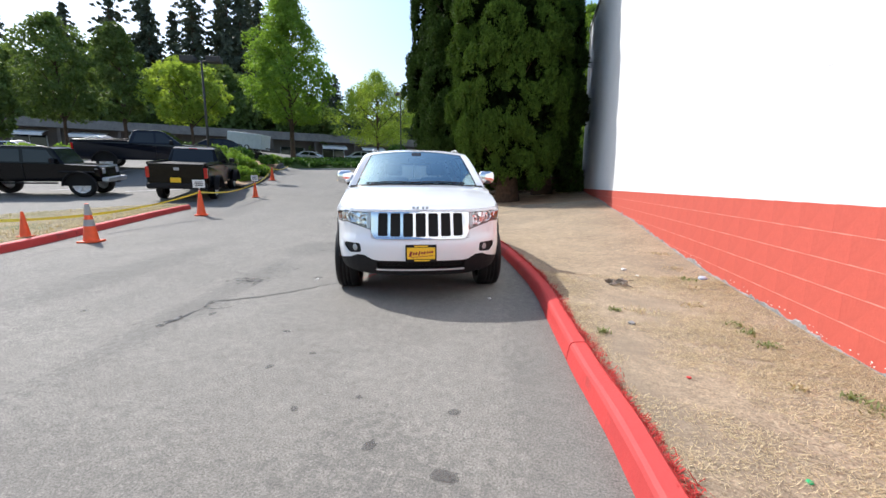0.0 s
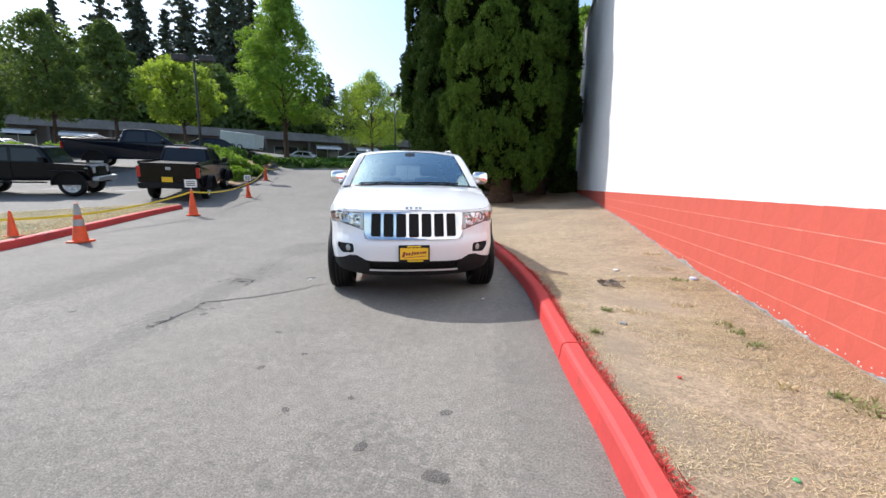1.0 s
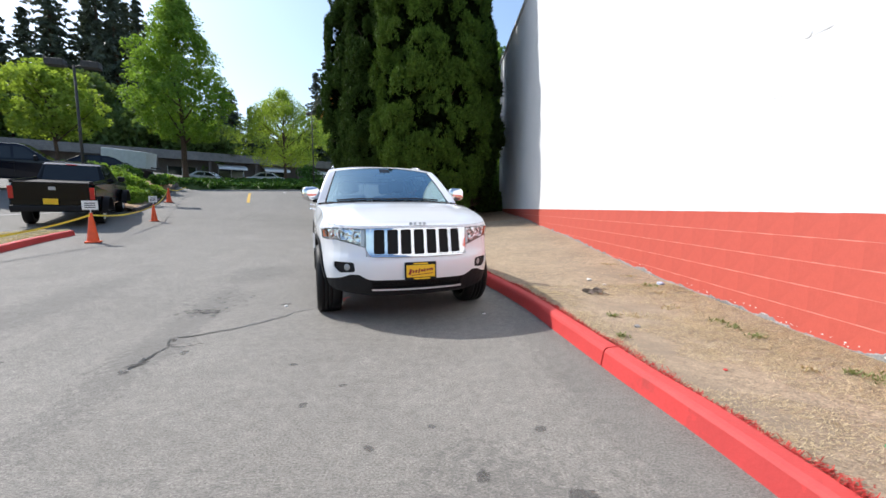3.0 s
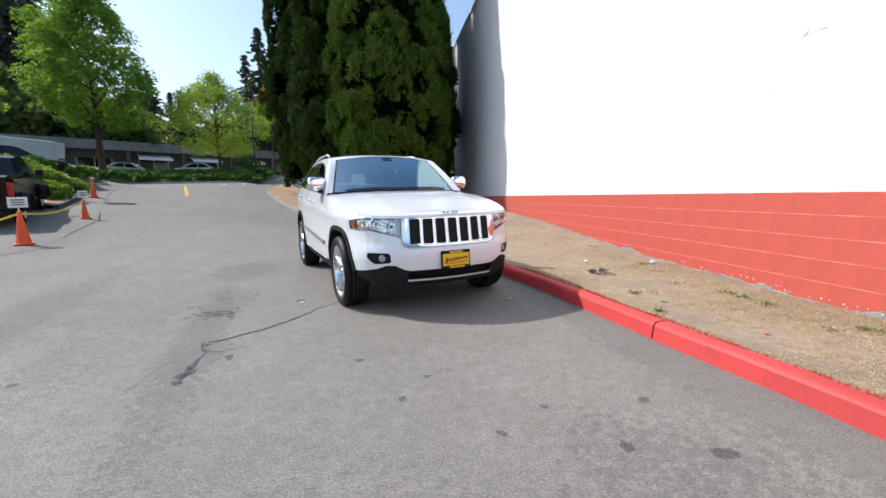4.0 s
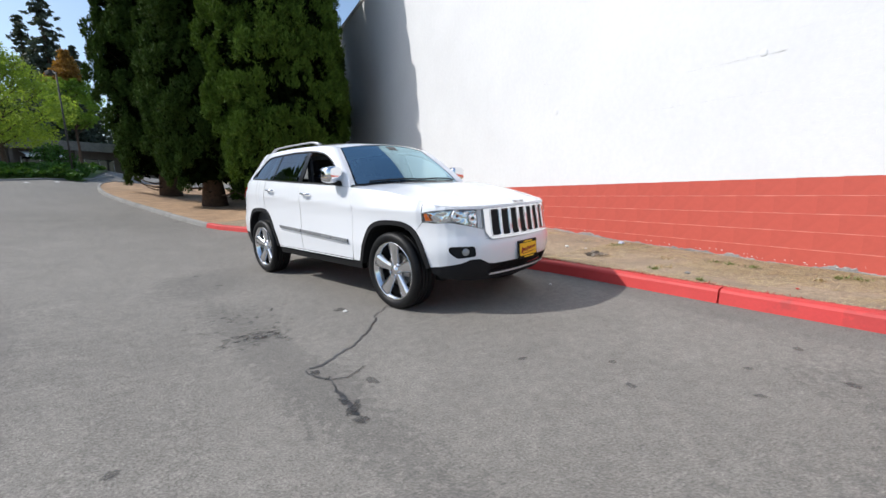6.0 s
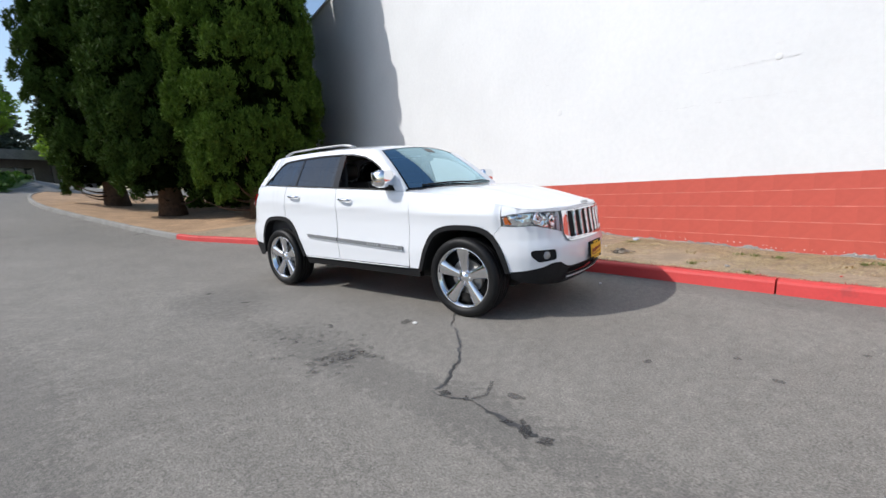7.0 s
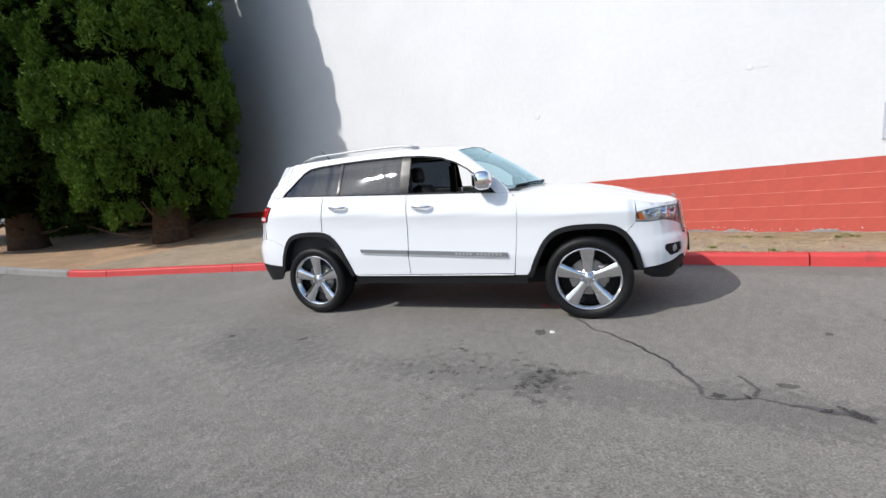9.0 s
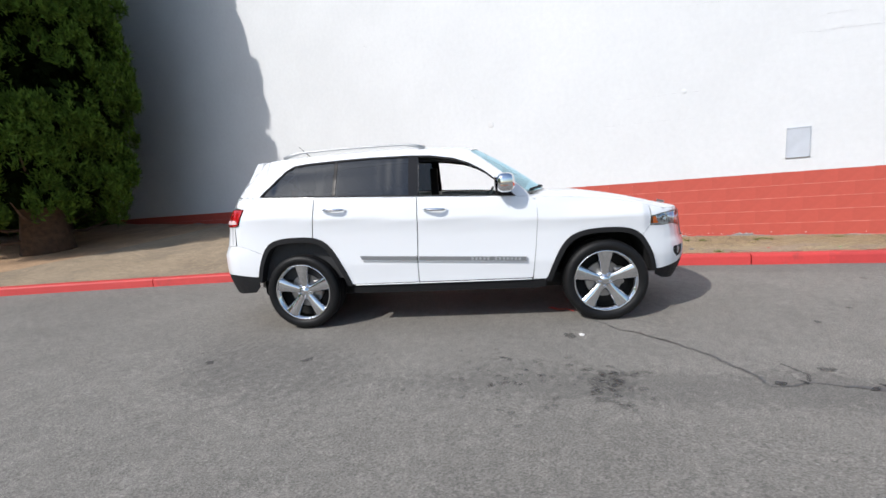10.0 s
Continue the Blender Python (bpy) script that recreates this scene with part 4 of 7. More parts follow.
    for sg in (1, -1):
        q = tl if sg == 1 else mirrored(tl)
        lamp = part("tail_light", patch(q, off=0.012, skirt=0.03), RED_LENS, car, "red tail light wrapping the corner", smooth=True)
        wq = [(sX(-2.10), 1.09), (sX(-2.12), 1.13), (sR(0.72), 1.13), (sR(0.72), 1.09)][::-1]
        wq = wq if sum(wq[i - 1][0] * wq[i][1] - wq[i][0] * wq[i - 1][1] for i in range(4)) > 0 else wq[::-1]
        part("reverse_lens", patch(wq if sg == 1 else mirrored(wq), off=0.016, skirt=0.004, gap=0), principled("pale_lens", (0.7, 0.5, 0.5), 0.15), lamp, smooth=True)
    rb = [(sX(-1.93), 0.545), (sX(-2.2), 0.57), (SHELL.end, 0.57), (SHELL.end, 0.848), (sX(-2.145), 0.869), (sX(-2.02), 0.849), (sX(-1.872), 0.789)] + side([q for q in ARCH_R if q[0] > -1.84][-1:]) + [(sX(x), z) for x, z in ARCH_R if x < -1.83 and z > 0.56]
    skin("rear_bumper", rb, label="white rear bumper cover")
    rv = [(sX(-1.935), 0.44), (sX(-2.0), 0.38), (sX(-2.2), 0.36), (SHELL.end, 0.36), (SHELL.end, 0.568), (sX(-2.2), 0.568), (sX(-1.93), 0.543)]
    skin("rear_valance", rv, BLACK_TRIM, label="black plastic rear valance")
    tg = [(sX(-2.16), 0.87), (SHELL.end, 0.85), (SHELL.end, 1.696), (sX(-1.865), 1.696), (sX(-2.16), 1.352), (sX(-2.16), 1.255), (sR(0.695), 1.24), (sR(0.695), 1.068), (sX(-2.16), 1.065)]
    rg = [(sR(0.66), 1.30), (SHELL.end - 0.01, 1.30), (SHELL.end - 0.01, 1.60), (sR(0.50), 1.60)]
    skin("tailgate", tg, holes=[rg])
    skin("rear_glass", rg, GLASS_TINT, off=-0.006, skirt=0)

    # wheel-arch flares and sills
    for arch, lift in ((ARCH_F, 0), (ARCH_R, 0)):
        cx = 1.4575 if arch is ARCH_F else -1.4575
        inner = [(cx + (x - cx) * 0.915, 0.36 + (z - 0.36) * 0.915) for x, z in arch]
        ring = side(arch) + side(inner)[::-1]
        area = sum(ring[i - 1][0] * ring[i][1] - ring[i][0] * ring[i - 1][1] for i in range(len(ring)))
        skin("wheel_arch_flare", ring if area > 0 else ring[::-1], BLACK_TRIM, off=0.014, skirt=0.05, gap=0.0, step=0.03, smooth=False, label="black plastic wheel-arch flare")
        for sg in (1, -1):
            pts = [(x, z) for x, z in inner]
            vv, ff = [], []
            for x, z in pts:
                p = SHELL(sX(x), z, -0.01)
                vv.append((p.x, p.y * sg, p.z))
                vv.append((p.x, 0.45 * sg, p.z + 0.02))
            for i in range(len(pts) - 1):
                ff.append((2 * i, 2 * i + 1, 2 * i + 3, 2 * i + 2))
            n = len(vv)
            vv += [(cx + 0.6, 0.46 * sg, 0.34), (cx - 0.6, 0.46 * sg, 0.34), (cx - 0.6, 0.46 * sg, 1.0), (cx + 0.6, 0.46 * sg, 1.0)]
            ff.append((n, n + 1, n + 2, n + 3))
            part("wheel_arch_liner", (vv, ff), BLACK_DEEP, car)
    sill = side([(0.925, 0.33), (-0.925, 0.34), (-0.935, 0.438), (0.93, 0.418)])
    sill = sill if sum(sill[i - 1][0] * sill[i][1] - sill[i][0] * sill[i - 1][1] for i in range(4)) > 0 else sill[::-1]
    skin("sill", sill, BLACK_TRIM, off=-0.008, skirt=0.06, label="black plastic sill")
    ss = side([(0.80, 0.420), (-0.90, 0.430), (-0.90, 0.437), (0.80, 0.428)])
    ss = ss if sum(ss[i - 1][0] * ss[i][1] - ss[i][0] * ss[i - 1][1] for i in range(4)) > 0 else ss[::-1]
    for sg in (1, -1):
        rail = [SHELL(sX(x), 0.4265 - 0.0055 * x, 0.004) for x in np.linspace(0.80, -0.90, 24)]
        part("sill_strip", tube([(p.x, p.y * sg, p.z) for p in rail], 0.006, 6), BRIGHT, car, "slim bright sill strip", smooth=True)
    part("underbody", box_bm(3.9, 1.3, 0.2, (-0.1, 0, 0.36), 0.05), BLACK_DEEP, car)
    part("exhaust", tube([(0.9, -0.25, 0.27), (-0.6, -0.25, 0.25), (-1.2, -0.5, 0.33), (-2.1, -0.55, 0.38)], 0.035, 10), STEEL, car, smooth=True)

    # roof frame with the side windows
    dlo = [(x, z) for x, z in WINDOW_TOP]
    hole = side(dlo + [(-1.85, belt(-1.85) + 0.006), (-0.5, belt(-0.5) + 0.004), (0.3, belt(0.3) + 0.004), (0.69, belt(0.69) + 0.004)])
    frame_out = [(0.80, belt(0.80)), (0.775, 1.235), (0.66, 1.335), (0.5, 1.465), (0.37, 1.565), (0.27, 1.632), (0.15, 1.668), (-0.1, 1.69), (-0.5, 1.706), (-1.0, 1.712), (-1.4, 1.710), (-1.70, 1.706), (-1.86, 1.694), (-2.155, 1.352), (-1.85, belt(-1.85)), (-1.25, belt(-1.25)), (-0.5, belt(-0.5)), (0.3, belt(0.3))]

    def ccw(p):
        return p if sum(p[i - 1][0] * p[i][1] - p[i][0] * p[i - 1][1] for i in range(len(p))) > 0 else p[::-1]

    hole = ccw(hole)
    skin("body_side_frame", ccw(side(frame_out)), holes=[hole], step=0.04, gap=0.001, skirt=0.03, label="white pillars and roof rail")
    skin("window_seal", shrink(hole, -0.002), BLACK_TRIM, holes=[shrink(hole, 0.016)], off=-0.006, gap=0, skirt=0.03, step=0.04, label="black window seal")

    def pane(x0, x1, trim=0.016):
        xs = np.linspace(x0, x1, 9)
        tops = [(x, interp(x, WINDOW_TOP) - trim) for x in xs]
        bots = [(x, belt(x) + trim * 0.8) for x in xs]
        tops = [(x, max(z, belt(x) + trim)) for x, z in tops]
        return ccw(side([p for p in bots] + [p for p in tops[::-1]]))

    for nm, a, b, mat, lab in (("quarter_window", -1.822, -1.065, GLASS_TINT, "dark tinted quarter window"), ("rear_door_window", -1.035, -0.312, GLASS_TINT, "dark tinted rear door window")):
        for o in skin(nm, pane(a, b), mat, off=-0.014, skirt=0, label=lab):
            o.visible_shadow = True
    skin("pillar_trim", pane(-0.312, -0.215, 0.008), BLACK_GLOSS, off=-0.008, gap=0, label="gloss black pillar")
    skin("pillar_trim", pane(-1.065, -1.035, 0.008), BLACK_GLOSS, off=-0.008, gap=0, label="gloss black pillar")
    skin("mirror_sail", ccw(side([(0.685, belt(0.685) + 0.004), (0.50, belt(0.50) + 0.004), (0.50, 1.335), (0.56, 1.30)])), BLACK_TRIM, off=-0.004, gap=0)

    # windscreen, A-pillars and roof
    def screen(v, w, off=0.0):
        """v across (-1..1), w up (0..1)."""
        b = Vector((1.03 - 0.27 * v * v, 0.825 * v, 1.222 - 0.012 * v * v))
        t = Vector((0.33 - 0.07 * v * v, 0.655 * v, 1.688 - 0.048 * v * v))
        p = b.lerp(t, w)
        p += Vector((0.53, 0, 0.85)) * (0.022 * math.sin(math.pi * w) * (1 - 0.3 * v * v) + off)
        return p

    def grid(fn, nu, nv):
        vv = [fn(i / nu, j / nv) for i in range(nu + 1) for j in range(nv + 1)]
        ff = [(i * (nv + 1) + j, (i + 1) * (nv + 1) + j, (i + 1) * (nv + 1) + j + 1, i * (nv + 1) + j + 1) for i in range(nu) for j in range(nv)]
        return vv, ff

    ws = part("windscreen", grid(lambda a, b: screen(a * 2 - 1, b), 20, 12), GLASS_CLEAR, car, "clear windscreen with a dark upper band", smooth=True)
    ws.visible_shadow = False
    part("screen_border", merge(grid(lambda a, b: screen(a * 2 - 1, -0.02 + 0.035 * b, 0.003), 20, 2),
                                grid(lambda a, b: screen(-1 + 0.02 * a, b, 0.003), 2, 12), grid(lambda a, b: screen(1 - 0.02 * a, b, 0.003), 2, 12)), BLACK_GLOSS, ws)
    part("sensor_patch", grid(lambda a, b: screen(-0.10 + 0.2 * a, 0.84 + 0.12 * b, 0.002), 4, 4), BLACK_GLOSS, ws)
    part("cowl", grid(lambda a, b: Vector((1.08 - 0.30 * (a * 2 - 1) ** 2 - 0.22 * b, (a * 2 - 1) * (0.80 - 0.05 * b), 1.196 + 0.006 * b - 0.012 * (a * 2 - 1) ** 2)), 20, 4), BLACK_TRIM, car)
    for sg in (1, -1):
        edge = [(0.80, belt(0.80)), (0.775, 1.235), (0.66, 1.335), (0.5, 1.465), (0.37, 1.565), (0.27, 1.632), (0.15, 1.665)]
        outer = [SHELL(sX(x), z) for x, z in edge]
        vv, ff = [], []
        for i, p in enumerate(outer):
            w = max(0, min(1, (p.z - 1.21) / (1.64 - 1.21)))
            q = screen(1.0, w, 0.004)
            a = Vector((p.x, p.y, p.z))
            midp = (a + q) / 2 + Vector((0.014, 0.012, 0.008))
            for r in (a, a.lerp(midp, 0.6) + Vector((0.004, 0.004, 0.003)), midp, q):
                vv.append((r.x, r.y * sg, r.z))
        for i in range(len(outer) - 1):
            for j in range(3):
                ff.append((i * 4 + j, i * 4 + j + 1, i * 4 + j + 5, i * 4 + j + 4))
        part("a_pillar", (vv, ff), PAINT_WHITE, car, smooth=True)
    roof_crest = [(0.35, 1.684), (0.2, 1.712), (0.0, 1.738), (-0.3, 1.757), (-0.7, 1.766), (-1.2, 1.760), (-1.7, 1.745), (-1.9, 1.718), (-2.2, 1.68)]
    roof_edge = [p for p in frame_out[5:13]]
    rows = []
    for k in range(31):
        x = 0.27 - 2.13 * k / 30
        e = SHELL(sX(x), interp(x, roof_edge))
        row = []
        for j in range(25):
            v = -1 + 2 * j / 24
            cz = max(interp(x, roof_crest), e.z + 0.01)
            bow = 0.065 * (1 - v * v) * smooth_step((x - 0.0) / 0.27)
            spoil = -0.05 * (1 - v * v * 0.8) * smooth_step((-1.72 - x) / 0.15)
            row.append(Vector((e.x + bow + spoil, e.y * v, e.z + (cz - e.z) * (1 - abs(v) ** 2.6) ** 0.9)))
        if k == 0:
            row = [screen(v, 1.0, 0.004) for v in np.linspace(-1, 1, 25)]
        rows.append(row)
    vv = [p for r in rows for p in r]
    ff = [(i * 25 + j, i * 25 + j + 1, (i + 1) * 25 + j + 1, (i + 1) * 25 + j) for i in range(30) for j in range(24)]
    part("roof", (vv, ff), PAINT_WHITE, car, "white roof", smooth=True)
    part("headliner", ([p - Vector((0, 0, 0.03)) for p in vv], ff), CABIN_TAN, car)
    tip = rows[-1]
    sv = [p for p in tip] + [p + Vector((-0.05, 0, -0.035)) for p in tip] + [p + Vector((0.10, 0, -0.05)) for p in tip]
    part("spoiler", (sv, [(i, i + 1, 25 + i + 1, 25 + i) for i in range(24)] + [(25 + i, 26 + i, 51 + i, 50 + i) for i in range(24)]), PAINT_WHITE, car, "white roof spoiler", smooth=True)
    for sg in (1, -1):
        pts, rad = [], []
        for k in range(15):
            w = k / 14
            x = -0.16 - 1.50 * w
            p = SHELL(sX(x), interp(x, roof_edge))
            lift = 0.036 * min(1, 9 * w, 9 * (1 - w)) + 0.008
            pts.append((x, (p.y - 0.055) * sg, p.z + lift + 0.012))
            rad.append(0.011 + 0.006 * (w < 0.1 or w > 0.9))
        part("roof_rail", tube(pts, 0.014, 8, rad), SATIN, car, "satin silver roof rail", smooth=True)
    part("antenna", tube([(-1.50, -0.30, 1.745), (-1.62, -0.30, 1.86)], 0.004, 6, [0.007, 0.003]), BLACK_TRIM, car)
    for y0, y1 in ((0.62, -0.08), (-0.02, -0.66)):
        pts = [tuple(screen(y0 / 0.79 + (y1 - y0) / 0.79 * k / 6, 0.035 + 0.02 * math.sin(math.pi * k / 6), 0.014)) for k in range(7)]
        part("wiper", tube(pts, 0.009, 6), BLACK_TRIM, car, "black wiper blade")

    # door mirrors
    for sg in (1, -1):
        bm = box_bm(0.16, 0.215, 0.175, (0, 0, 0), 0.055, 4)
        for q in bm.verts:
            q.co.x += 0.10 * q.co.y * q.co.y * 4 * -0.3
            q.co.z *= 1 - 0.5 * max(0, -q.co.y - 0.02)
        m = pose(0.585, sg * 0.99, 1.325, 0, 0, -8 * sg)
        if sg == 1:
            m = m @ Matrix.Diagonal((1, -1, 1, 1))
        bmesh.ops.transform(bm, matrix=m, verts=bm.verts)
        bmesh.ops.recalc_face_normals(bm, faces=bm.faces[:])
        mir = part("door_mirror", bm, CHROME, car, "chrome-capped door mirror", smooth=True)
        foot = box_bm(0.09, 0.14, 0.045, (0.585, sg * 0.90, 1.235), 0.018, 3)
        part("mirror_foot", foot, BLACK_TRIM, mir, "black mirror foot", smooth=True)
        part("mirror_glass", box_bm(0.006, 0.17, 0.13, (0.500, sg * 0.985, 1.325), 0.002), CHROME, mir)
        part("mirror_skirt", box_bm(0.09, 0.15, 0.03, (0.57, sg * 0.965, 1.250), 0.012), BLACK_TRIM, mir, "black lower shell")

    # dealer plate: lettering shown as plain strokes
    pm = Matrix.Translation((2.372, 0, 0.553)) @ pose(0, 0, 0, 0, -3, 0)
    plate = part("plate", moved(raw(box_bm(0.016, 0.315, 0.175, (0, 0, 0), 0.004)), pm), BLACK_TRIM, car, "yellow dealer plate in a black frame")
    part("plate_face", moved(raw(box_bm(0.004, 0.285, 0.118, (0.010, 0, 0))), pm), PLATE_YELLOW, plate)
    part("plate_strip", moved(raw(box_bm(0.004, 0.14, 0.014, (0.0105, 0, 0.073))), pm), PLATE_YELLOW, plate)
    part("plate_strip", moved(raw(box_bm(0.004, 0.16, 0.014, (0.0105, 0.01, -0.073))), pm), PLATE_YELLOW, plate)
    for k, (y, w, h) in enumerate(((-0.105, 0.024, 0.055), (-0.075, 0.018, 0.028), (-0.048, 0.020, 0.030), (-0.018, 0.014, 0.045), (0.008, 0.02, 0.026), (0.035, 0.02, 0.028), (0.066, 0.018, 0.022), (0.09, 0.016, 0.022), (0.112, 0.02, 0.022))):
        part("plate_stroke", moved(raw(box_bm(0.003, w, h, (0.0130, y, 0.003 + y * 0.10), turn=Matrix.Rotation(-0.3, 4, "X"))), pm), PLATE_MARK, plate)
    part("plate_stroke", moved(raw(box_bm(0.003, 0.22, 0.006, (0.0132, 0.01, -0.032), turn=Matrix.Rotation(0.08, 4, "X"))), pm), PLATE_MARK, plate)

    # cabin
    part("cabin_tub", merge(raw(box_bm(2.6, 1.62, 0.04, (-0.6, 0, 0.50))), raw(box_bm(2.9, 0.03, 0.68, (-0.6, 0.83, 0.83))), raw(box_bm(2.9, 0.03, 0.68, (-0.6, -0.83, 0.83))), raw(box_bm(0.03, 1.6, 0.75, (-1.95, 0, 0.85)))), CABIN, car, "dark cabin trim")
    dash = box_bm(0.42, 1.50, 0.30, (0.72, 0, 1.03), 0.09, 4)
    part("dashboard", dash, CABIN, car, "dark dashboard", smooth=True)
    sw = lathe([(0.178 + 0.015 * math.cos(t), 0.015 * math.sin(t)) for t in np.linspace(0, 2 * math.pi, 9)], 32, "z")
    tilt = pose(0.40, 0.37, 1.10, 0, -65, 0)
    wheel_st = part("steering_wheel", moved(sw, tilt), CABIN_TAN, car, "steering wheel", smooth=True)
    for a in (0, 2.2, 4.1):
        part("spoke", moved(raw(box_bm(0.15, 0.03, 0.015, (0.10, 0, 0))), tilt @ Matrix.Rotation(a, 4, "Z")), CABIN, wheel_st)
    for sy, sx, nm in ((0.37, -0.25, "front_seat"), (-0.37, -0.25, "front_seat"), (0.36, -1.15, "rear_seat"), (-0.36, -1.15, "rear_seat")):
        cushion = part(nm, box_bm(0.52, 0.52, 0.16, (sx + 0.05, sy, 0.73), 0.06, 3), LEATHER, car, "black leather seat", smooth=True)
        part("backrest", box_bm(0.15, 0.50, 0.62, (sx - 0.27, sy, 1.03), 0.06, 3, turn=Matrix.Rotation(radians(-16), 4, "Y")), LEATHER, cushion, smooth=True)
        part("headrest", box_bm(0.11, 0.27, 0.20, (sx - 0.40, sy, 1.465), 0.05, 3, turn=Matrix.Rotation(radians(-10), 4, "Y")), LEATHER, cushion, smooth=True)
        for q in (-0.07, 0.07):
            part("headrest_post", tube([(sx - 0.36, sy + q, 1.30), (sx - 0.39, sy + q, 1.40)], 0.008, 6), CHROME, cushion)
    rm = part("rear_view_mirror", box_bm(0.03, 0.24, 0.07, (0.36, 0, 1.565), 0.014), CABIN, car, "rear-view mirror")
    part("mirror_stem", tube([(0.43, 0, 1.62), (0.37, 0, 1.575)], 0.01, 6), CABIN, rm)
    for sg in (1, -1):
        part("door_pillar", box_bm(0.10, 0.04, 0.36, (-0.29, sg * 0.75, 1.38), 0.015, 2, turn=None), CABIN, car)

    # running gear
    build_wheel(car, 1.4575, -0.83, 0)
    build_wheel(car, -1.4575, -0.83, 0)
    build_wheel(car, 1.4575, 0.83, 180)
    build_wheel(car, -1.4575, 0.83, 180)
    return car


build_suv()


# ---- trees, shrubs and woods beyond ----
def broadleaf(name, x, y, top, low, r, mat, seed, clumps=420, per=34, leaf=0.17, shape="round", label="", sparse=0.0, trunk=0.16, extra=None):
    """A leafy tree: tapered trunk, limbs and an uneven crown of leaf clumps with gaps."""
    rng = np.random.default_rng(seed)
    base = ground_z(x, y)
    tree = empty("tree", pose(x, y, base), label=label, category="tree")
    h = top - base
    lo = low - base
    part("trunk", trunk_data(rng, h * 0.82, trunk, 0.03), BARK, tree, smooth=True)
    cs, rs = [], []
    for i in range(26):
        t = i / 25
        a = i * 2.4 + rng.uniform(-0.4, 0.4)
        z0 = lo * 0.9 + (h - lo) * 0.75 * t
        rr = r * (0.9 - 0.6 * t) * rng.uniform(0.7, 1.0)
        part("limb", tube([(0, 0, z0 - 0.2), (math.cos(a) * rr * 0.5, math.sin(a) * rr * 0.5, z0 + rr * 0.35), (math.cos(a) * rr, math.sin(a) * rr, z0 + rr * 0.8)], 0.04, 5, [trunk * 0.35, trunk * 0.2, 0.012]), BARK, tree)
    while len(cs) < clumps:
        t = rng.uniform(0, 1)
        a = rng.uniform(0, 2 * math.pi)
        if shape == "cone":
            env = (0.55 + 1.6 * t if t < 0.28 else 1.0 - ((t - 0.28) / 0.72) ** 1.5)
        elif shape == "column":
            env = math.sin(math.pi * (0.12 + 0.86 * t)) ** 0.55
        else:
            env = math.sin(math.pi * (0.14 + 0.84 * t)) ** 0.75
        env = max(env, 0.03) * r * (1 + 0.38 * noise.noise(Vector((math.cos(a) * 1.5, math.sin(a) * 1.5, t * 4 + seed))))
        q = rng.uniform(0, 1) ** 0.45
        if sparse and noise.noise(Vector((math.cos(a) * 2.2 * q, math.sin(a) * 2.2 * q, t * 6 + seed * 3))) < -0.15 + sparse * 0.4:
            continue
        cs.append((math.cos(a) * env * q, math.sin(a) * env * q, lo + t * (h - lo)))
        rs.append(rng.uniform(0.10, 0.2) * r)
    v, f = leaf_cloud(rng, cs, rs, per, leaf, flat=0.8, aspect=1.5)
    if extra is not None:
        mark = np.repeat(np.array([c[2] > h * 0.78 for c in cs]), per)
        leaf_part("crown_tip", *split_leaves(v, mark), extra, tree, "leaves turned orange")
        v, f = split_leaves(v, ~mark)
    leaf_part("crown", v, f, mat, tree)
    return tree


def split_leaves(v, mask):
    w = v.reshape(-1, 4, 3)[mask].reshape(-1, 3)
    return w, np.arange(len(w)).reshape(-1, 4)


def fir_mesh(seed, h, r):
    """Needle sprays on drooping whorled branches, with gaps and a thin leader."""
    rng = np.random.default_rng(seed)
    cs, rs = [], []
    z = h * 0.08
    while z < h * 0.985:
        t = z / h
        for k in range(6 if t < 0.75 else 4):
            a = rng.uniform(0, 2 * math.pi)
            rr = r * (1 - t) ** 0.85 * rng.uniform(0.45, 1.12) + 0.12
            steps = max(3, int(rr * 1.6))
            for q in np.linspace(0.15, 1.0, steps):
                cs.append((math.cos(a) * rr * q, math.sin(a) * rr * q, z + rr * (0.12 * q - 0.42 * q * q)))
                rs.append(0.22 + 0.42 * (1 - t) * (1.15 - 0.6 * q))
        z += h * 0.017 * rng.uniform(0.8, 1.4)
    return leaf_cloud(rng, cs, rs, 13, 0.27, droop=0.5, flat=0.4, aspect=2.6)


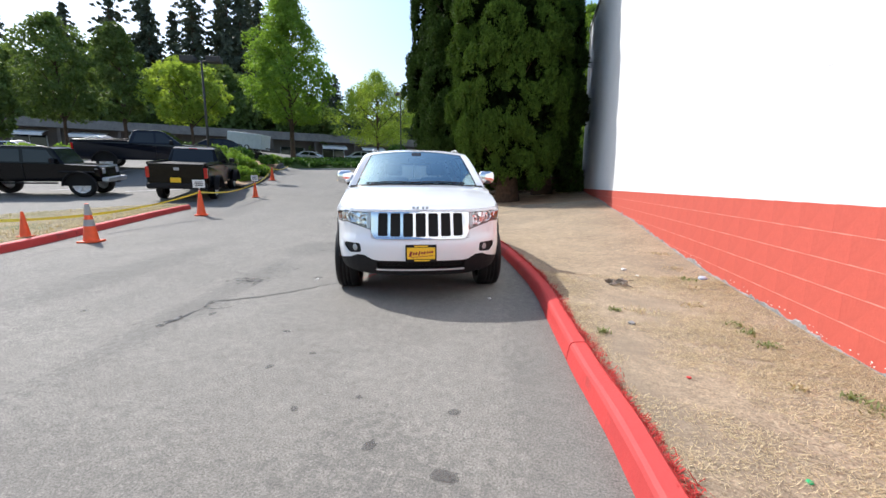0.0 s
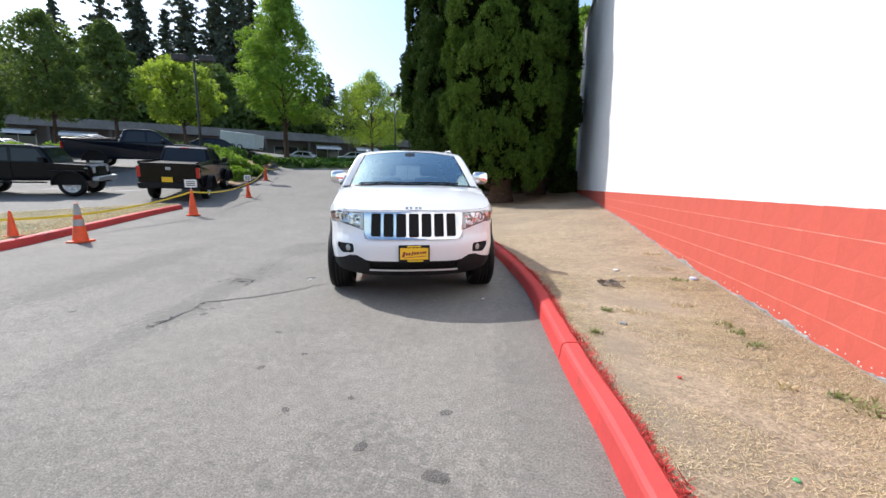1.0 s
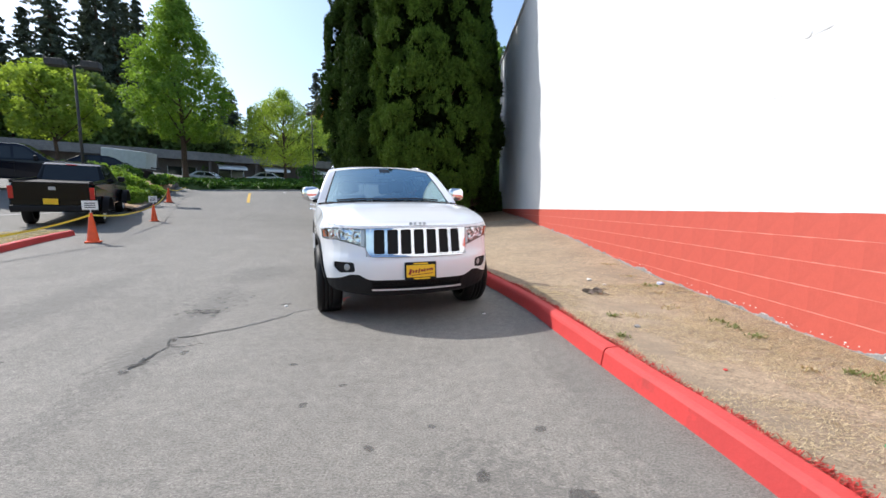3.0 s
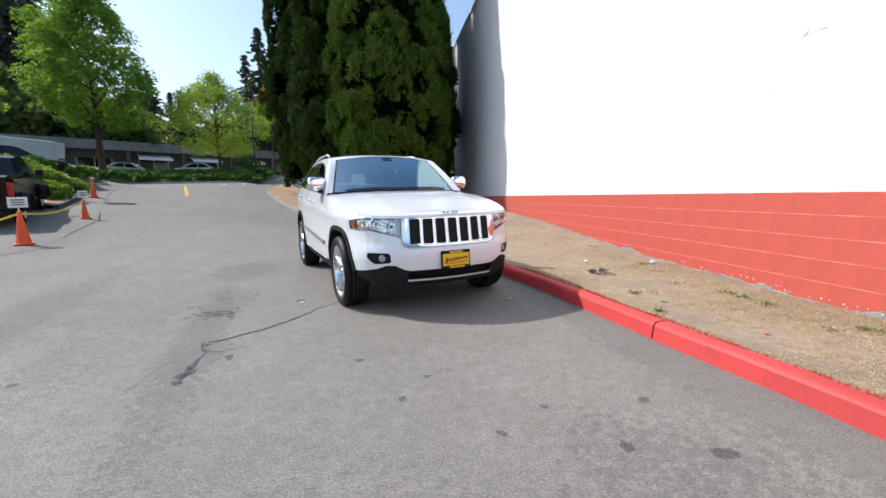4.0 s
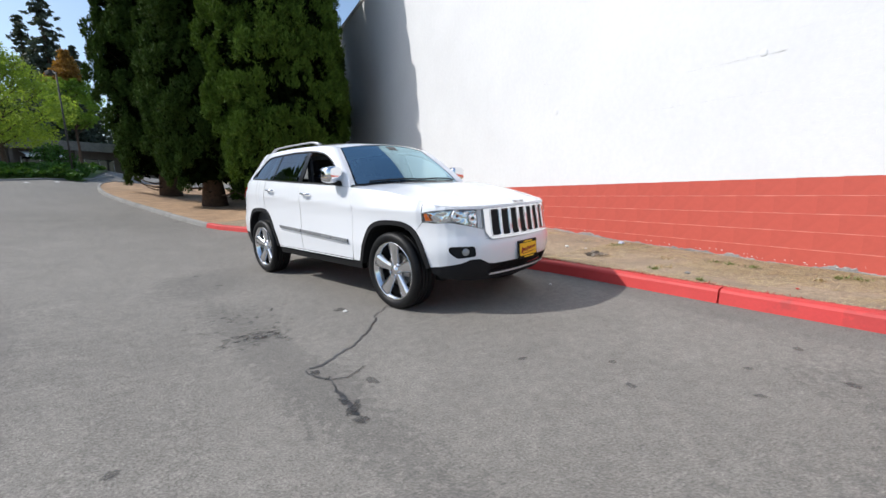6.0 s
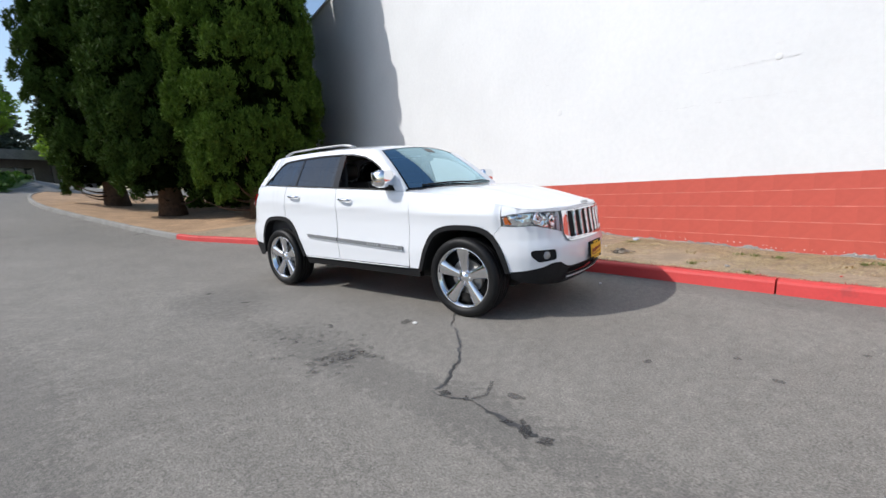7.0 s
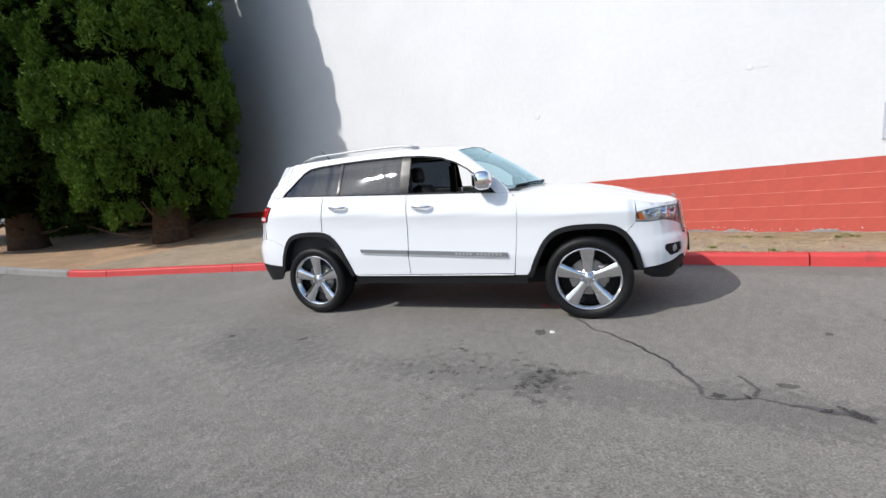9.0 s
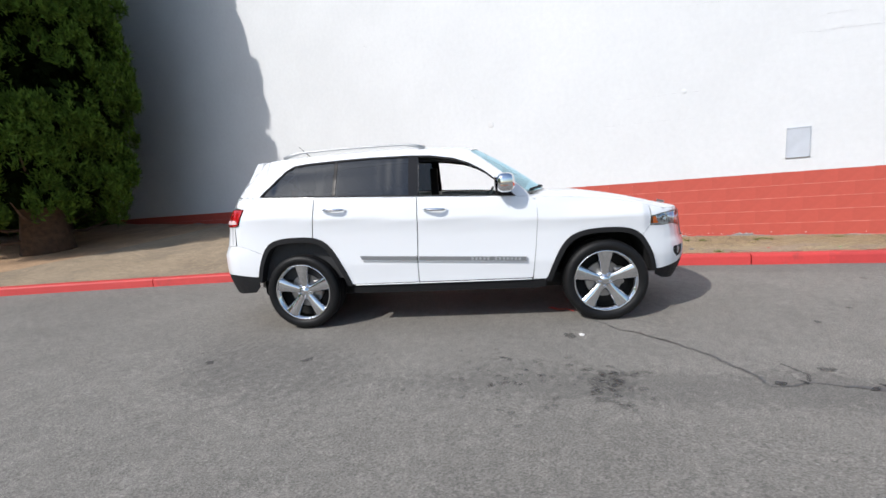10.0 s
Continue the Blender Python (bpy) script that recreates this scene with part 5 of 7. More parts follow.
def build_firs():
    protos = []
    for k, (h, r) in enumerate(((30, 7.8), (34, 8.6), (27, 6.8))):
        rng = np.random.default_rng(40 + k)
        tree = empty("fir_tree", pose(0, 0, -200), label="tall dark fir standing far behind the buildings", category="tree", group="firs behind the buildings")
        part("trunk", trunk_data(rng, h * 0.97, 0.5, 0.05), BARK, tree)
        v, f = fir_mesh(60 + k, h, r)
        leaf_part("crown", v, f, LEAF_FIR, tree)
        protos.append((tree, h))
    spots = [(-97, 60, 33), (-91, 66, 31), (-86, 64, 34), (-79, 67, 41), (-76, 72, 34), (-71.5, 68, 36), (-68, 70, 33), (-64, 70.5, 43), (-61.5, 75, 38), (-58, 72.5, 41), (-55.5, 76, 37), (-52, 73.5, 36),
             (-74, 69, 38), (-66.5, 73, 35), (-54, 71, 39), (-49, 76, 32), (-40, 77, 22.5), (-37, 74, 21), (-34, 78, 19), (-31.5, 75, 19), (-47, 80, 20), (-24.3, 90, 34), (-27.6, 92, 30), (-21.6, 88, 24), (-44, 96, 23), (-41, 94, 21), (-52, 98, 24), (-24, 104, 29), (-29, 108, 27), (-17, 100, 22)]
    used = set()
    for i, (x, y, top) in enumerate(spots):
        tree, h = protos[i % 3]
        z = ground_z(x, y) - 0.3
        s = (top - z) / h
        m = pose(x, y, z, 0, 0, i * 77)
        if i % 3 in used:
            tree = copy_thing(tree, m)
        used.add(i % 3)
        tree.matrix_basis = m @ Matrix.Diagonal((s ** 0.7, s ** 0.7, s, 1))


build_firs()
broadleaf("tree", -25.6, 41.6, 21.0, 7.6, 4.5, LEAF_GREEN, 11, clumps=760, sparse=0.25, per=60, leaf=0.145, shape="cone", label="tall fresh-green pyramidal street tree", trunk=0.28)
broadleaf("tree", -27.9, 30.6, 11.0, 6.2, 3.2, LEAF_LIME, 12, clumps=320, sparse=0.3, label="young lime-green street tree behind the parked trucks")
broadleaf("tree", -16.5, 43.5, 12.4, 5.5, 4.7, LEAF_LIME, 13, clumps=430, sparse=0.25, per=60, leaf=0.10, shape="cone", label="lime-green young tree with an open layered crown")
broadleaf("tree", -32.6, 28.7, 13.4, 6.2, 1.85, LEAF_DEEP, 14, clumps=420, leaf=0.15, shape="column", label="narrow dark-green columnar tree by the parking lot")
broadleaf("tree", -41.2, 30.2, 15.2, 6.8, 3.8, LEAF_DEEP, 15, clumps=480, sparse=0.2, label="broad dark-green tree by the parking lot")
broadleaf("tree", -39.4, 23.6, 11.0, 4.6, 2.2, LEAF_DEEP, 16, clumps=360, shape="column", label="dark-green tree at the parking lot's edge")
broadleaf("tree", -16.9, 65.5, 17.6, 9.3, 2.9, LEAF_GREEN, 17, clumps=380, shape="cone", label="green tree with its top turned orange", extra=LEAF_ORANGE)
broadleaf("tree", 4.6, 42.0, 16.5, 3.5, 3.0, LEAF_GREEN, 18, clumps=480, label="green tree behind the end of the white wall")
broadleaf("tree", -11.5, 72.0, 13.0, 6.5, 3.0, LEAF_GREEN, 19, clumps=320, label="small green tree in front of the low building")
for k, (x, y, top, r) in enumerate(((-50, 60, 19, 6.5), (-42, 62, 17, 6.0), (-57, 56, 18, 6.0), (-36, 64, 14, 5.0), (-66, 52, 19, 6.0), (-75, 48, 20, 6.5), (-30, 84, 15, 6.0), (-84, 42, 19, 6.5), (-9, 92, 15, 6.0), (-1, 90, 16, 6.5), (7, 88, 15, 6.0))):
    broadleaf("tree", x, y, top, ground_z(x, y) + 1.5, r, LEAF_DEEP, 70 + k, clumps=300, per=30, leaf=0.42, label="dark broad tree in the woods behind the building")


def shrub(x, y, r, h, mat, seed, label, per=40, leaf=0.09, clumps=60, z=None, name="shrub"):
    rng = np.random.default_rng(seed)
    base = ground_z(x, y) if z is None else z
    ob = empty(name, pose(x, y, base), label=label, category="shrub")
    cs, rs = [], []
    for _ in range(clumps):
        a, q, t = rng.uniform(0, 2 * math.pi), rng.uniform(0, 1) ** 0.5, rng.uniform(0, 1)
        env = math.sqrt(max(0.0, 1 - (t * 0.95) ** 2))
        cs.append((math.cos(a) * r * q * env, math.sin(a) * r * q * env, h * t * 0.92))
        rs.append(rng.uniform(0.14, 0.26) * max(r, 0.5))
    v, f = leaf_cloud(rng, cs, rs, per, leaf, flat=0.9, aspect=1.5)
    stems = [tube([(0, 0, -0.1), (math.cos(a) * r * 0.4, math.sin(a) * r * 0.4, h * 0.6)], 0.02, 5) for a in (0.3, 1.7, 3.0, 4.4, 5.6)]
    part("stems", merge(*stems), BARK, ob)
    leaf_part("foliage", v, f, mat, ob)
    return ob


for i, (x, y, r, h, m) in enumerate(((-14.9, 20.3, 0.8, 0.7, LEAF_GREEN), (-16.2, 21.6, 1.0, 0.9, LEAF_GREEN), (-18.0, 24.0, 1.0, 0.9, LEAF_IVY), (-19.4, 23.4, 1.1, 1.0, LEAF_GREEN),
                                  (-20.6, 26.4, 1.2, 0.9, LEAF_IVY), (-22.8, 27.8, 1.3, 0.9, LEAF_IVY))):
    shrub(x, y, r, h, m, 200 + i, "leafy green shrub in the parking-lot island")
for i, (x, y, r, h) in enumerate(((-14.1, 19.2, 0.55, 0.5), (-14.9, 21.4, 0.5, 0.45), (-15.6, 22.8, 0.6, 0.5), (-16.4, 24.4, 0.6, 0.5), (-17.2, 26.0, 0.7, 0.5), (-18.6, 28.4, 0.7, 0.55), (-17.6, 22.8, 0.8, 0.7), (-15.6, 20.2, 0.7, 0.65))):
    shrub(x, y, r, h, (LEAF_GREEN, LEAF_IVY)[i % 2], 240 + i, "low leafy green shrub in the planting bed", clumps=40, z=ground_z(x, y) + 0.12)
for i, (x, y) in enumerate(((-29.5, 17.0), (-27.2, 18.0), (-31.8, 16.4), (-25.6, 19.6), (-34.0, 15.5))):
    shrub(x, y, 1.1, 0.9, LEAF_GREEN, 230 + i, "leafy green shrub behind the parked cars")
shrub(-12.4, 38.6, 1.3, 1.5, LEAF_IVY, 260, "round clipped green shrub above the ivy bank")
for i, (x, y, r, h) in enumerate(((1.6, 23.6, 1.5, 2.6), (0.1, 24.4, 1.4, 2.2), (2.6, 25.6, 1.5, 2.8), (-1.2, 26.0, 1.3, 1.8), (2.4, 22.4, 0.7, 1.5))):
    shrub(x, y, r, h, LEAF_CONIFER, 270 + i, "dark evergreen shrub in the shade by the wall", leaf=0.11, clumps=110, z=0.65)


def build_bank():
    rng = np.random.default_rng(9)
    xs = np.linspace(-44, -9.6, 60)
    v, f, cs, rs = [], [], [], []
    ys = [31.75, 32.0, 32.6, 33.6, 35, 36.5, 38, 39]
    for x in xs:
        end = smooth_step((-x - 9.4) / 1.2)
        for k, y in enumerate(ys):
            up = (0.0, 0.55, 0.70, 0.55, 0.30, 0.12, 0.05, 0.0)[k] * end * (0.5 + 0.5 * smooth_step((-x - 15) / 5)) * (1 + 0.35 * noise.noise(Vector((x * 0.8, y * 0.8, 1))))
            v.append((x, y + 0.1 * math.sin(x), ground_z(x, y) + 0.02 + up))
    n = len(ys)
    for i in range(len(xs) - 1):
        for k in range(n - 1):
            f.append((i * n + k, i * n + k + 1, (i + 1) * n + k + 1, (i + 1) * n + k)[::-1])
    bank = tagged(new("ivy_bank"), "bank of glossy green ivy along the parking-lot edge", "hedge", kind="stuff")
    part("soil", (v, f), LEAF_DEEP, bank, smooth=True)
    for _ in range(2600):
        x, y = rng.uniform(-43, -9.8), 31.8 + 6.8 * rng.uniform() ** 1.4
        k = min(int(np.searchsorted(ys, y)), n - 1)
        i = min(int((x + 44) / (34.4 / 59)), 59)
        z = v[i * n + k][2]
        cs.append((x, y, z + rng.uniform(-0.15, 0.10)))
        rs.append(rng.uniform(0.14, 0.28))
    lv, lf = leaf_cloud(rng, cs, rs, 22, 0.15, flat=0.7, aspect=1.2)
    leaf_part("leaves", lv, lf, LEAF_IVY, bank)


build_bank()

# ---- parking lot: kerbs, island, markings ----
STRAW = grain(principled("parched_lawn", (0.25, 0.20, 0.115), 0.95), [(0.9, 5, 0.65, 1.2, 0.3, 0.7), (30, 5, 0.7, 1.3, 0.3, 0.7)], bump=0.7, bump_scale=40)
LINE_YELLOW = grain(principled("yellow_road_paint", (0.62, 0.38, 0.05), 0.7), [(25, 5, 0.75, 1.15, 0.3, 0.7)])
LINE_WHITE = grain(principled("white_road_paint", (0.6, 0.6, 0.57), 0.75), [(25, 5, 0.75, 1.15, 0.3, 0.7)])
TAR = grain(principled("tar_in_cracks", (0.036, 0.036, 0.037), 0.28), [(20, 4, 0.7, 1.4, 0.3, 0.7)])
TAR_SOAKED = grain(principled("tar_soaked_asphalt", (0.040, 0.039, 0.038), 0.7), [(30, 5, 0.7, 1.4, 0.3, 0.7), (150, 3, 0.7, 1.3, 0.3, 0.7)], bump=0.4, bump_scale=140)
TAR_SOAKED.node_tree.nodes["Principled BSDF"].inputs["Alpha"].default_value = 0.6
OIL = grain(principled("dark_oil_stain", (0.062, 0.060, 0.058), 0.7), [(20, 5, 0.75, 1.35, 0.3, 0.7), (150, 3, 0.7, 1.3, 0.3, 0.7)], bump=0.4, bump_scale=140)
OIL.node_tree.nodes["Principled BSDF"].inputs["Alpha"].default_value = 0.42


def build_island():
    line = along([(x, y, 0) for x, y in ((-6.2, 1.2), (-6.75, 3.6), (-7.27, 5.2), (-7.80, 6.35), (-8.57, 8.0), (-9.35, 9.8), (-9.75, 10.9), (-9.95, 11.6))], 0.15)
    kerb = tagged(new("kerb"), "red-painted kerb round a parched grass island", "kerb", kind="structure")
    for a in range(0, len(line) - 1, 20):
        seg = line[a:a + 21]
        if len(seg) > 2:
            part("kerb_stone", kerb_segment(seg, -1), KERB_RED, kerb)
    v, f = [], []
    n = 12
    for p in line:
        q = p + Vector((-0.14, 0.03, 0))
        far = Vector((-13.6 + 0.30 * (p.y - 5), 4.2 + 0.80 * (p.y - 3.2), 0))
        if p.y > 9:
            far = far.lerp(Vector((-10.4, 11.8, 0)), (p.y - 9) / 2.6)
        for k in range(n + 1):
            w = k / n
            c = q.lerp(far, w)
            v.append((c.x, c.y, ground_z(c.x, c.y) + 0.115 * (1 - w ** 6) + 0.03 * math.sin(math.pi * w) + 0.012 * noise.noise(Vector((c.x * 2, c.y * 2, 0)))))
    for i in range(len(line) - 1):
        for k in range(n):
            f.append((i * (n + 1) + k, i * (n + 1) + k + 1, (i + 1) * (n + 1) + k + 1, (i + 1) * (n + 1) + k)[::-1])
    tagged(part("island", (v, f), STRAW, smooth=True), "parched grass island between the drive and the lot", "ground", kind="structure")


build_island()
blend_color(STRAW, (0.13, 0.135, 0.055), 1.3, 0.5, 0.62)


def build_island_grass():
    rng = np.random.default_rng(19)
    n = 16000
    y = rng.uniform(3.0, 11.4, n)
    edge = np.interp(y, [3.6, 5.2, 6.35, 8.0, 9.8, 11.6], [-6.75, -7.27, -7.80, -8.57, -9.35, -9.95])
    x = edge - 0.2 - rng.uniform(0, 1, n) ** 1.3 * np.clip((12.2 - y) * 0.7, 0.3, 4.2)
    c = np.stack([x, y, [ground_z(a, b) + 0.13 for a, b in zip(x, y)]], 1)
    ang = rng.uniform(0, 2 * np.pi, n)
    d = np.stack([np.cos(ang), np.sin(ang), rng.uniform(0.2, 0.9, n)], 1) * rng.uniform(0.02, 0.06, n)[:, None]
    s = np.stack([-np.sin(ang), np.cos(ang), np.zeros(n)], 1) * 0.006
    v = np.stack([c - s, c + s, c + d + s * 0.4, c + d - s * 0.4], 1).reshape(-1, 3)
    ob = tagged(new("dry_grass"), "parched grass on the kerbed island", "grass", kind="stuff")
    leaf_part("blades", v, np.arange(4 * n).reshape(-1, 4), GRASS_DRY, ob)


build_island_grass()


def ribbon(points, widths, lift=0.004):
    """A flat strip on the ground along plan points."""
    v, f = [], []
    p = [Vector((x, y, 0)) for x, y in points]
    for i, q in enumerate(p):
        d = (p[min(i + 1, len(p) - 1)] - p[max(i - 1, 0)]).normalized()
        s = Vector((d.y, -d.x, 0)) * (widths[i] if not isinstance(widths, float) else widths) / 2
        for e in (q - s, q + s):
            v.append((e.x, e.y, ground_z(e.x, e.y) + lift))
    for i in range(len(p) - 1):
        f.append((2 * i, 2 * i + 1, 2 * i + 3, 2 * i + 2))
    return v, f


def jagged(points, step, amp, seed):
    line = along([(x, y, 0) for x, y in points], step)
    return [(q.x + amp * noise.noise(Vector((q.x * 9, q.y * 9, seed))) + amp * 0.6 * noise.noise(Vector((q.x * 31, q.y * 31, seed))),
             q.y + amp * noise.noise(Vector((q.x * 9, q.y * 9, seed + 9))) + amp * 0.6 * noise.noise(Vector((q.x * 31, q.y * 31, seed + 5)))) for q in line]


def decal(name, data, mat, label, category):
    return tagged(part(name, data, mat), label, category, kind="structure")


yl = [(-11.0 - 2.7 * t, 23.6 + 6.0 * t) for t in np.linspace(0, 1, 12)]
decal("lane_line", ribbon(yl, 0.16, 0.012), LINE_YELLOW, "worn yellow centre line on the asphalt", "road marking")
edge_line = along([(x, y, 0) for x, y in ((-44, 31.7), (-30, 31.7), (-20, 31.6), (-12.2, 31.35), (-10.2, 31.9), (-9.4, 33.5), (-9.0, 36.5))], 0.5)
far_kerb = tagged(new("kerb"), "pale concrete kerb below the ivy bank", "kerb", kind="structure")
for a in range(0, len(edge_line) - 1, 6):
    if len(edge_line[a:a + 7]) > 2:
        part("kerb_stone", kerb_segment(edge_line[a:a + 7], -1, 0.12, 0.16), KERB_GREY, far_kerb)
decal("stop_line", ribbon([(-11.6, 30.2), (-10.4, 30.9)], 0.4, 0.012), LINE_WHITE, "worn white mark on the asphalt", "road marking")
for k in range(5):
    decal("bay_line", ribbon([(-19.5 + 2.6 * k - 6.5, 10.5 + 0.9 * k), (-17.0 + 2.6 * k - 6.5, 15.0 + 0.9 * k)], 0.1, 0.012), LINE_WHITE, "white parking-bay line", "road marking")

# cracks and stains on the drive
main = jagged([(-1.45, 5.35), (-1.69, 5.12), (-1.84, 4.83), (-2.05, 4.55), (-2.17, 4.41), (-2.36, 4.28), (-2.48, 4.22)], 0.022, 0.034, 3)
decal("road_crack", ribbon(main, [0.004 + 0.026 * abs(noise.noise(Vector((i * 0.55, 2, 0)))) ** 1.3 + 0.016 * (i / len(main)) for i in range(len(main))]), TAR, "dark wandering crack in the asphalt", "crack")
branch = jagged([(-2.48, 4.22), (-2.46, 4.08), (-2.38, 3.98), (-2.39, 3.84), (-2.38, 3.71), (-2.36, 3.52)], 0.03, 0.03, 8)
decal("road_crack", ribbon(branch, [(0.016 + 0.06 * math.exp(-((i / len(branch) - 0.80) / 0.17) ** 2)) * (0.35 + 1.7 * abs(noise.noise(Vector((i * 0.9, 5, 0))))) for i in range(len(branch))]), TAR, "dark tar-stained crack in the asphalt", "crack")
spur = jagged([(-2.38, 4.0), (-2.29, 3.97), (-2.22, 4.02), (-2.16, 4.08)], 0.03, 0.015, 5)
decal("road_crack", ribbon(spur, [0.02 + 0.02 * abs(noise.noise(Vector((i * 0.5, 7, 0)))) for i in range(len(spur))]), OIL, "short dark crack in the asphalt", "crack")


for pts, w, lab in (([(-6.35, 4.2), (-6.59, 4.79), (-7.0, 6.2), (-7.47, 7.7), (-8.1, 9.6)], 0.014, "thin dark seam in the asphalt along the island kerb"),
                    ([(-11.4, 16.4), (-9.6, 16.9), (-7.84, 17.43), (-5.6, 18.2)], 0.05, "seam across the drive where two lays of asphalt meet"),
                    ([(-4.3, 17.2), (-4.0, 17.8), (-4.35, 18.2)], 0.10, "short dark crack in the asphalt")):
    line = jagged(pts, 0.06, 0.03, 21)
    decal("asphalt_seam", ribbon(line, [w * (0.5 + 1.2 * abs(noise.noise(Vector((i * 0.4, w, 3))))) for i in range(len(line))], 0.007), OIL, lab, "crack")


def blob(x, y, r, seed, squash=0.7, lift=0.004, n=14):
    v = [(x, y, ground_z(x, y) + lift)]
    a0 = seed * 1.7
    for k in range(n):
        t = 2 * math.pi * k / n
        rr = r * (1 + 0.55 * noise.noise(Vector((math.cos(t) * 1.6, math.sin(t) * 1.6, seed * 3.1))) + 0.4 * noise.noise(Vector((math.cos(t) * 5, math.sin(t) * 5, seed * 1.3))))
        px, py = rr * math.cos(t), rr * squash * math.sin(t)
        qx, qy = x + px * math.cos(a0) - py * math.sin(a0), y + px * math.sin(a0) + py * math.cos(a0)
        v.append((qx, qy, ground_z(qx, qy) + lift))
    return v, [(0, 1 + k, 1 + (k + 1) % n) for k in range(n)]


for i, (x, y, r) in enumerate(((0.087, 2.35, 0.045), (0.49, 2.23, 0.06), (-0.92, 2.98, 0.035), (-0.75, 3.25, 0.03), (-2.17, 3.85, 0.045), (-1.98, 5.45, 0.07), (-0.15, 2.75, 0.03), (0.42, 2.72, 0.04), (-0.45, 2.55, 0.035), (-3.4, 3.6, 0.04), (-3.0, 7.4, 0.05), (-3.3, 8.2, 0.05), (-1.2, 3.6, 0.03))):
    decal("oil_spot", blob(x, y, r, 10 + i), OIL, "small dark oil spot on the asphalt", "stain")
for i, (x, y, r, q) in enumerate(((-2.45, 4.15, 0.042, 0.6), (-2.40, 4.02, 0.022, 0.7), (-2.385, 3.70, 0.035, 0.5), (-2.37, 3.58, 0.062, 0.5), (-2.36, 3.46, 0.04, 0.7), (-2.33, 3.64, 0.02, 0.8))):
    decal("tar_spot", blob(x, y, r, 40 + i, q, 0.0050 + 0.0006 * i, 26), TAR_SOAKED, "ragged dark tar spot along the crack", "stain")


OIL_DRY = grain(principled("half_dried_oil", (0.085, 0.080, 0.074), 0.8), [(20, 5, 0.75, 1.35, 0.3, 0.7), (150, 3, 0.7, 1.3, 0.3, 0.7)], bump=0.4, bump_scale=140)
OIL_DRY.node_tree.nodes["Principled BSDF"].inputs["Alpha"].default_value = 0.26


def oil_drips():
    """Many small drips round one dense, half-dried patch."""
    rng = np.random.default_rng(77)
    v, f = [], []
    for k in range(125):
        dense = k < 55
        x, y = (rng.normal(-2.71, 0.14), rng.normal(5.08, 0.11)) if dense else (rng.normal(-2.80, 0.20), rng.normal(5.55, 0.29))
        r = rng.uniform(0.014, 0.042) if dense else rng.uniform(0.011, 0.032)
        bv, bf = blob(x, y, r, 100 + k, rng.uniform(0.5, 0.95), 0.003 + 0.00003 * k, 11)
        f += [tuple(i + len(v) for i in q) for q in bf]
        v += bv
    return v, f


decal("oil_drips", oil_drips(), OIL_DRY, "scattered dark oil drips on the asphalt beside the car", "stain")


def soak(m, spots, color):
    """Old damp stains soaked into the asphalt: soft-edged, mottled."""
    b = m.node_tree.nodes["Principled BSDF"]
    tc = m.node_tree.nodes.new("ShaderNodeTexCoord")
    fine = node(m, "ShaderNodeTexNoise", Scale=17.0, Detail=5.0, Roughness=0.6)
    wire(m, tc.outputs["Object"], fine.inputs["Vector"])
    total = None
    for (x, y), (sx, sy), turn, strength, low in spots:
        mp = m.node_tree.nodes.new("ShaderNodeMapping")
        mp.vector_type = "TEXTURE"
        mp.inputs["Location"].default_value = (x, y, 0)
        mp.inputs["Rotation"].default_value = (0, 0, radians(turn))
        mp.inputs["Scale"].default_value = (sx, sy, 50)
        wire(m, tc.outputs["Object"], mp.inputs["Vector"])
        ln = m.node_tree.nodes.new("ShaderNodeVectorMath")
        ln.operation = "LENGTH"
        wire(m, mp.outputs["Vector"], ln.inputs[0])
        fall = node(m, "ShaderNodeMapRange")
        fall.interpolation_type = "SMOOTHSTEP"
        for k, q in zip(("From Min", "From Max", "To Min", "To Max"), (1.0, 0.25, 0.0, 0.26)):
            fall.inputs[k].default_value = q
        wire(m, ln.outputs["Value"], fall.inputs["Value"])
        add = m.node_tree.nodes.new("ShaderNodeMath")
        add.operation = "ADD"
        wire(m, fine.outputs["Fac"], add.inputs[0])
        wire(m, fall.outputs["Result"], add.inputs[1])
        cut = node(m, "ShaderNodeMapRange")
        for k, q in zip(("From Min", "From Max", "To Min", "To Max"), (low, low + 0.06, 0.0, strength)):
            cut.inputs[k].default_value = q
        wire(m, add.outputs["Value"], cut.inputs["Value"])
        gate = m.node_tree.nodes.new("ShaderNodeMath")
        gate.operation = "LESS_THAN"
        gate.inputs[1].default_value = 1.0
        wire(m, ln.outputs["Value"], gate.inputs[0])
        mul = m.node_tree.nodes.new("ShaderNodeMath")
        mul.operation = "MULTIPLY"
        wire(m, cut.outputs["Result"], mul.inputs[0])
        wire(m, gate.outputs["Value"], mul.inputs[1])
        if total is None:
            total = mul.outputs["Value"]
        else:
            mx = m.node_tree.nodes.new("ShaderNodeMath")
            mx.operation = "MAXIMUM"
            wire(m, total, mx.inputs[0])
            wire(m, mul.outputs["Value"], mx.inputs[1])
            total = mx.outputs["Value"]
    mix = m.node_tree.nodes.new("ShaderNodeMix")
    mix.data_type = "RGBA"
    wire(m, total, mix.inputs["Factor"])
    wire(m, b.inputs["Base Color"].links[0].from_socket, mix.inputs["A"])
    mix.inputs["B"].default_value = (*color, 1)
    wire(m, mix.outputs["Result"], b.inputs["Base Color"])


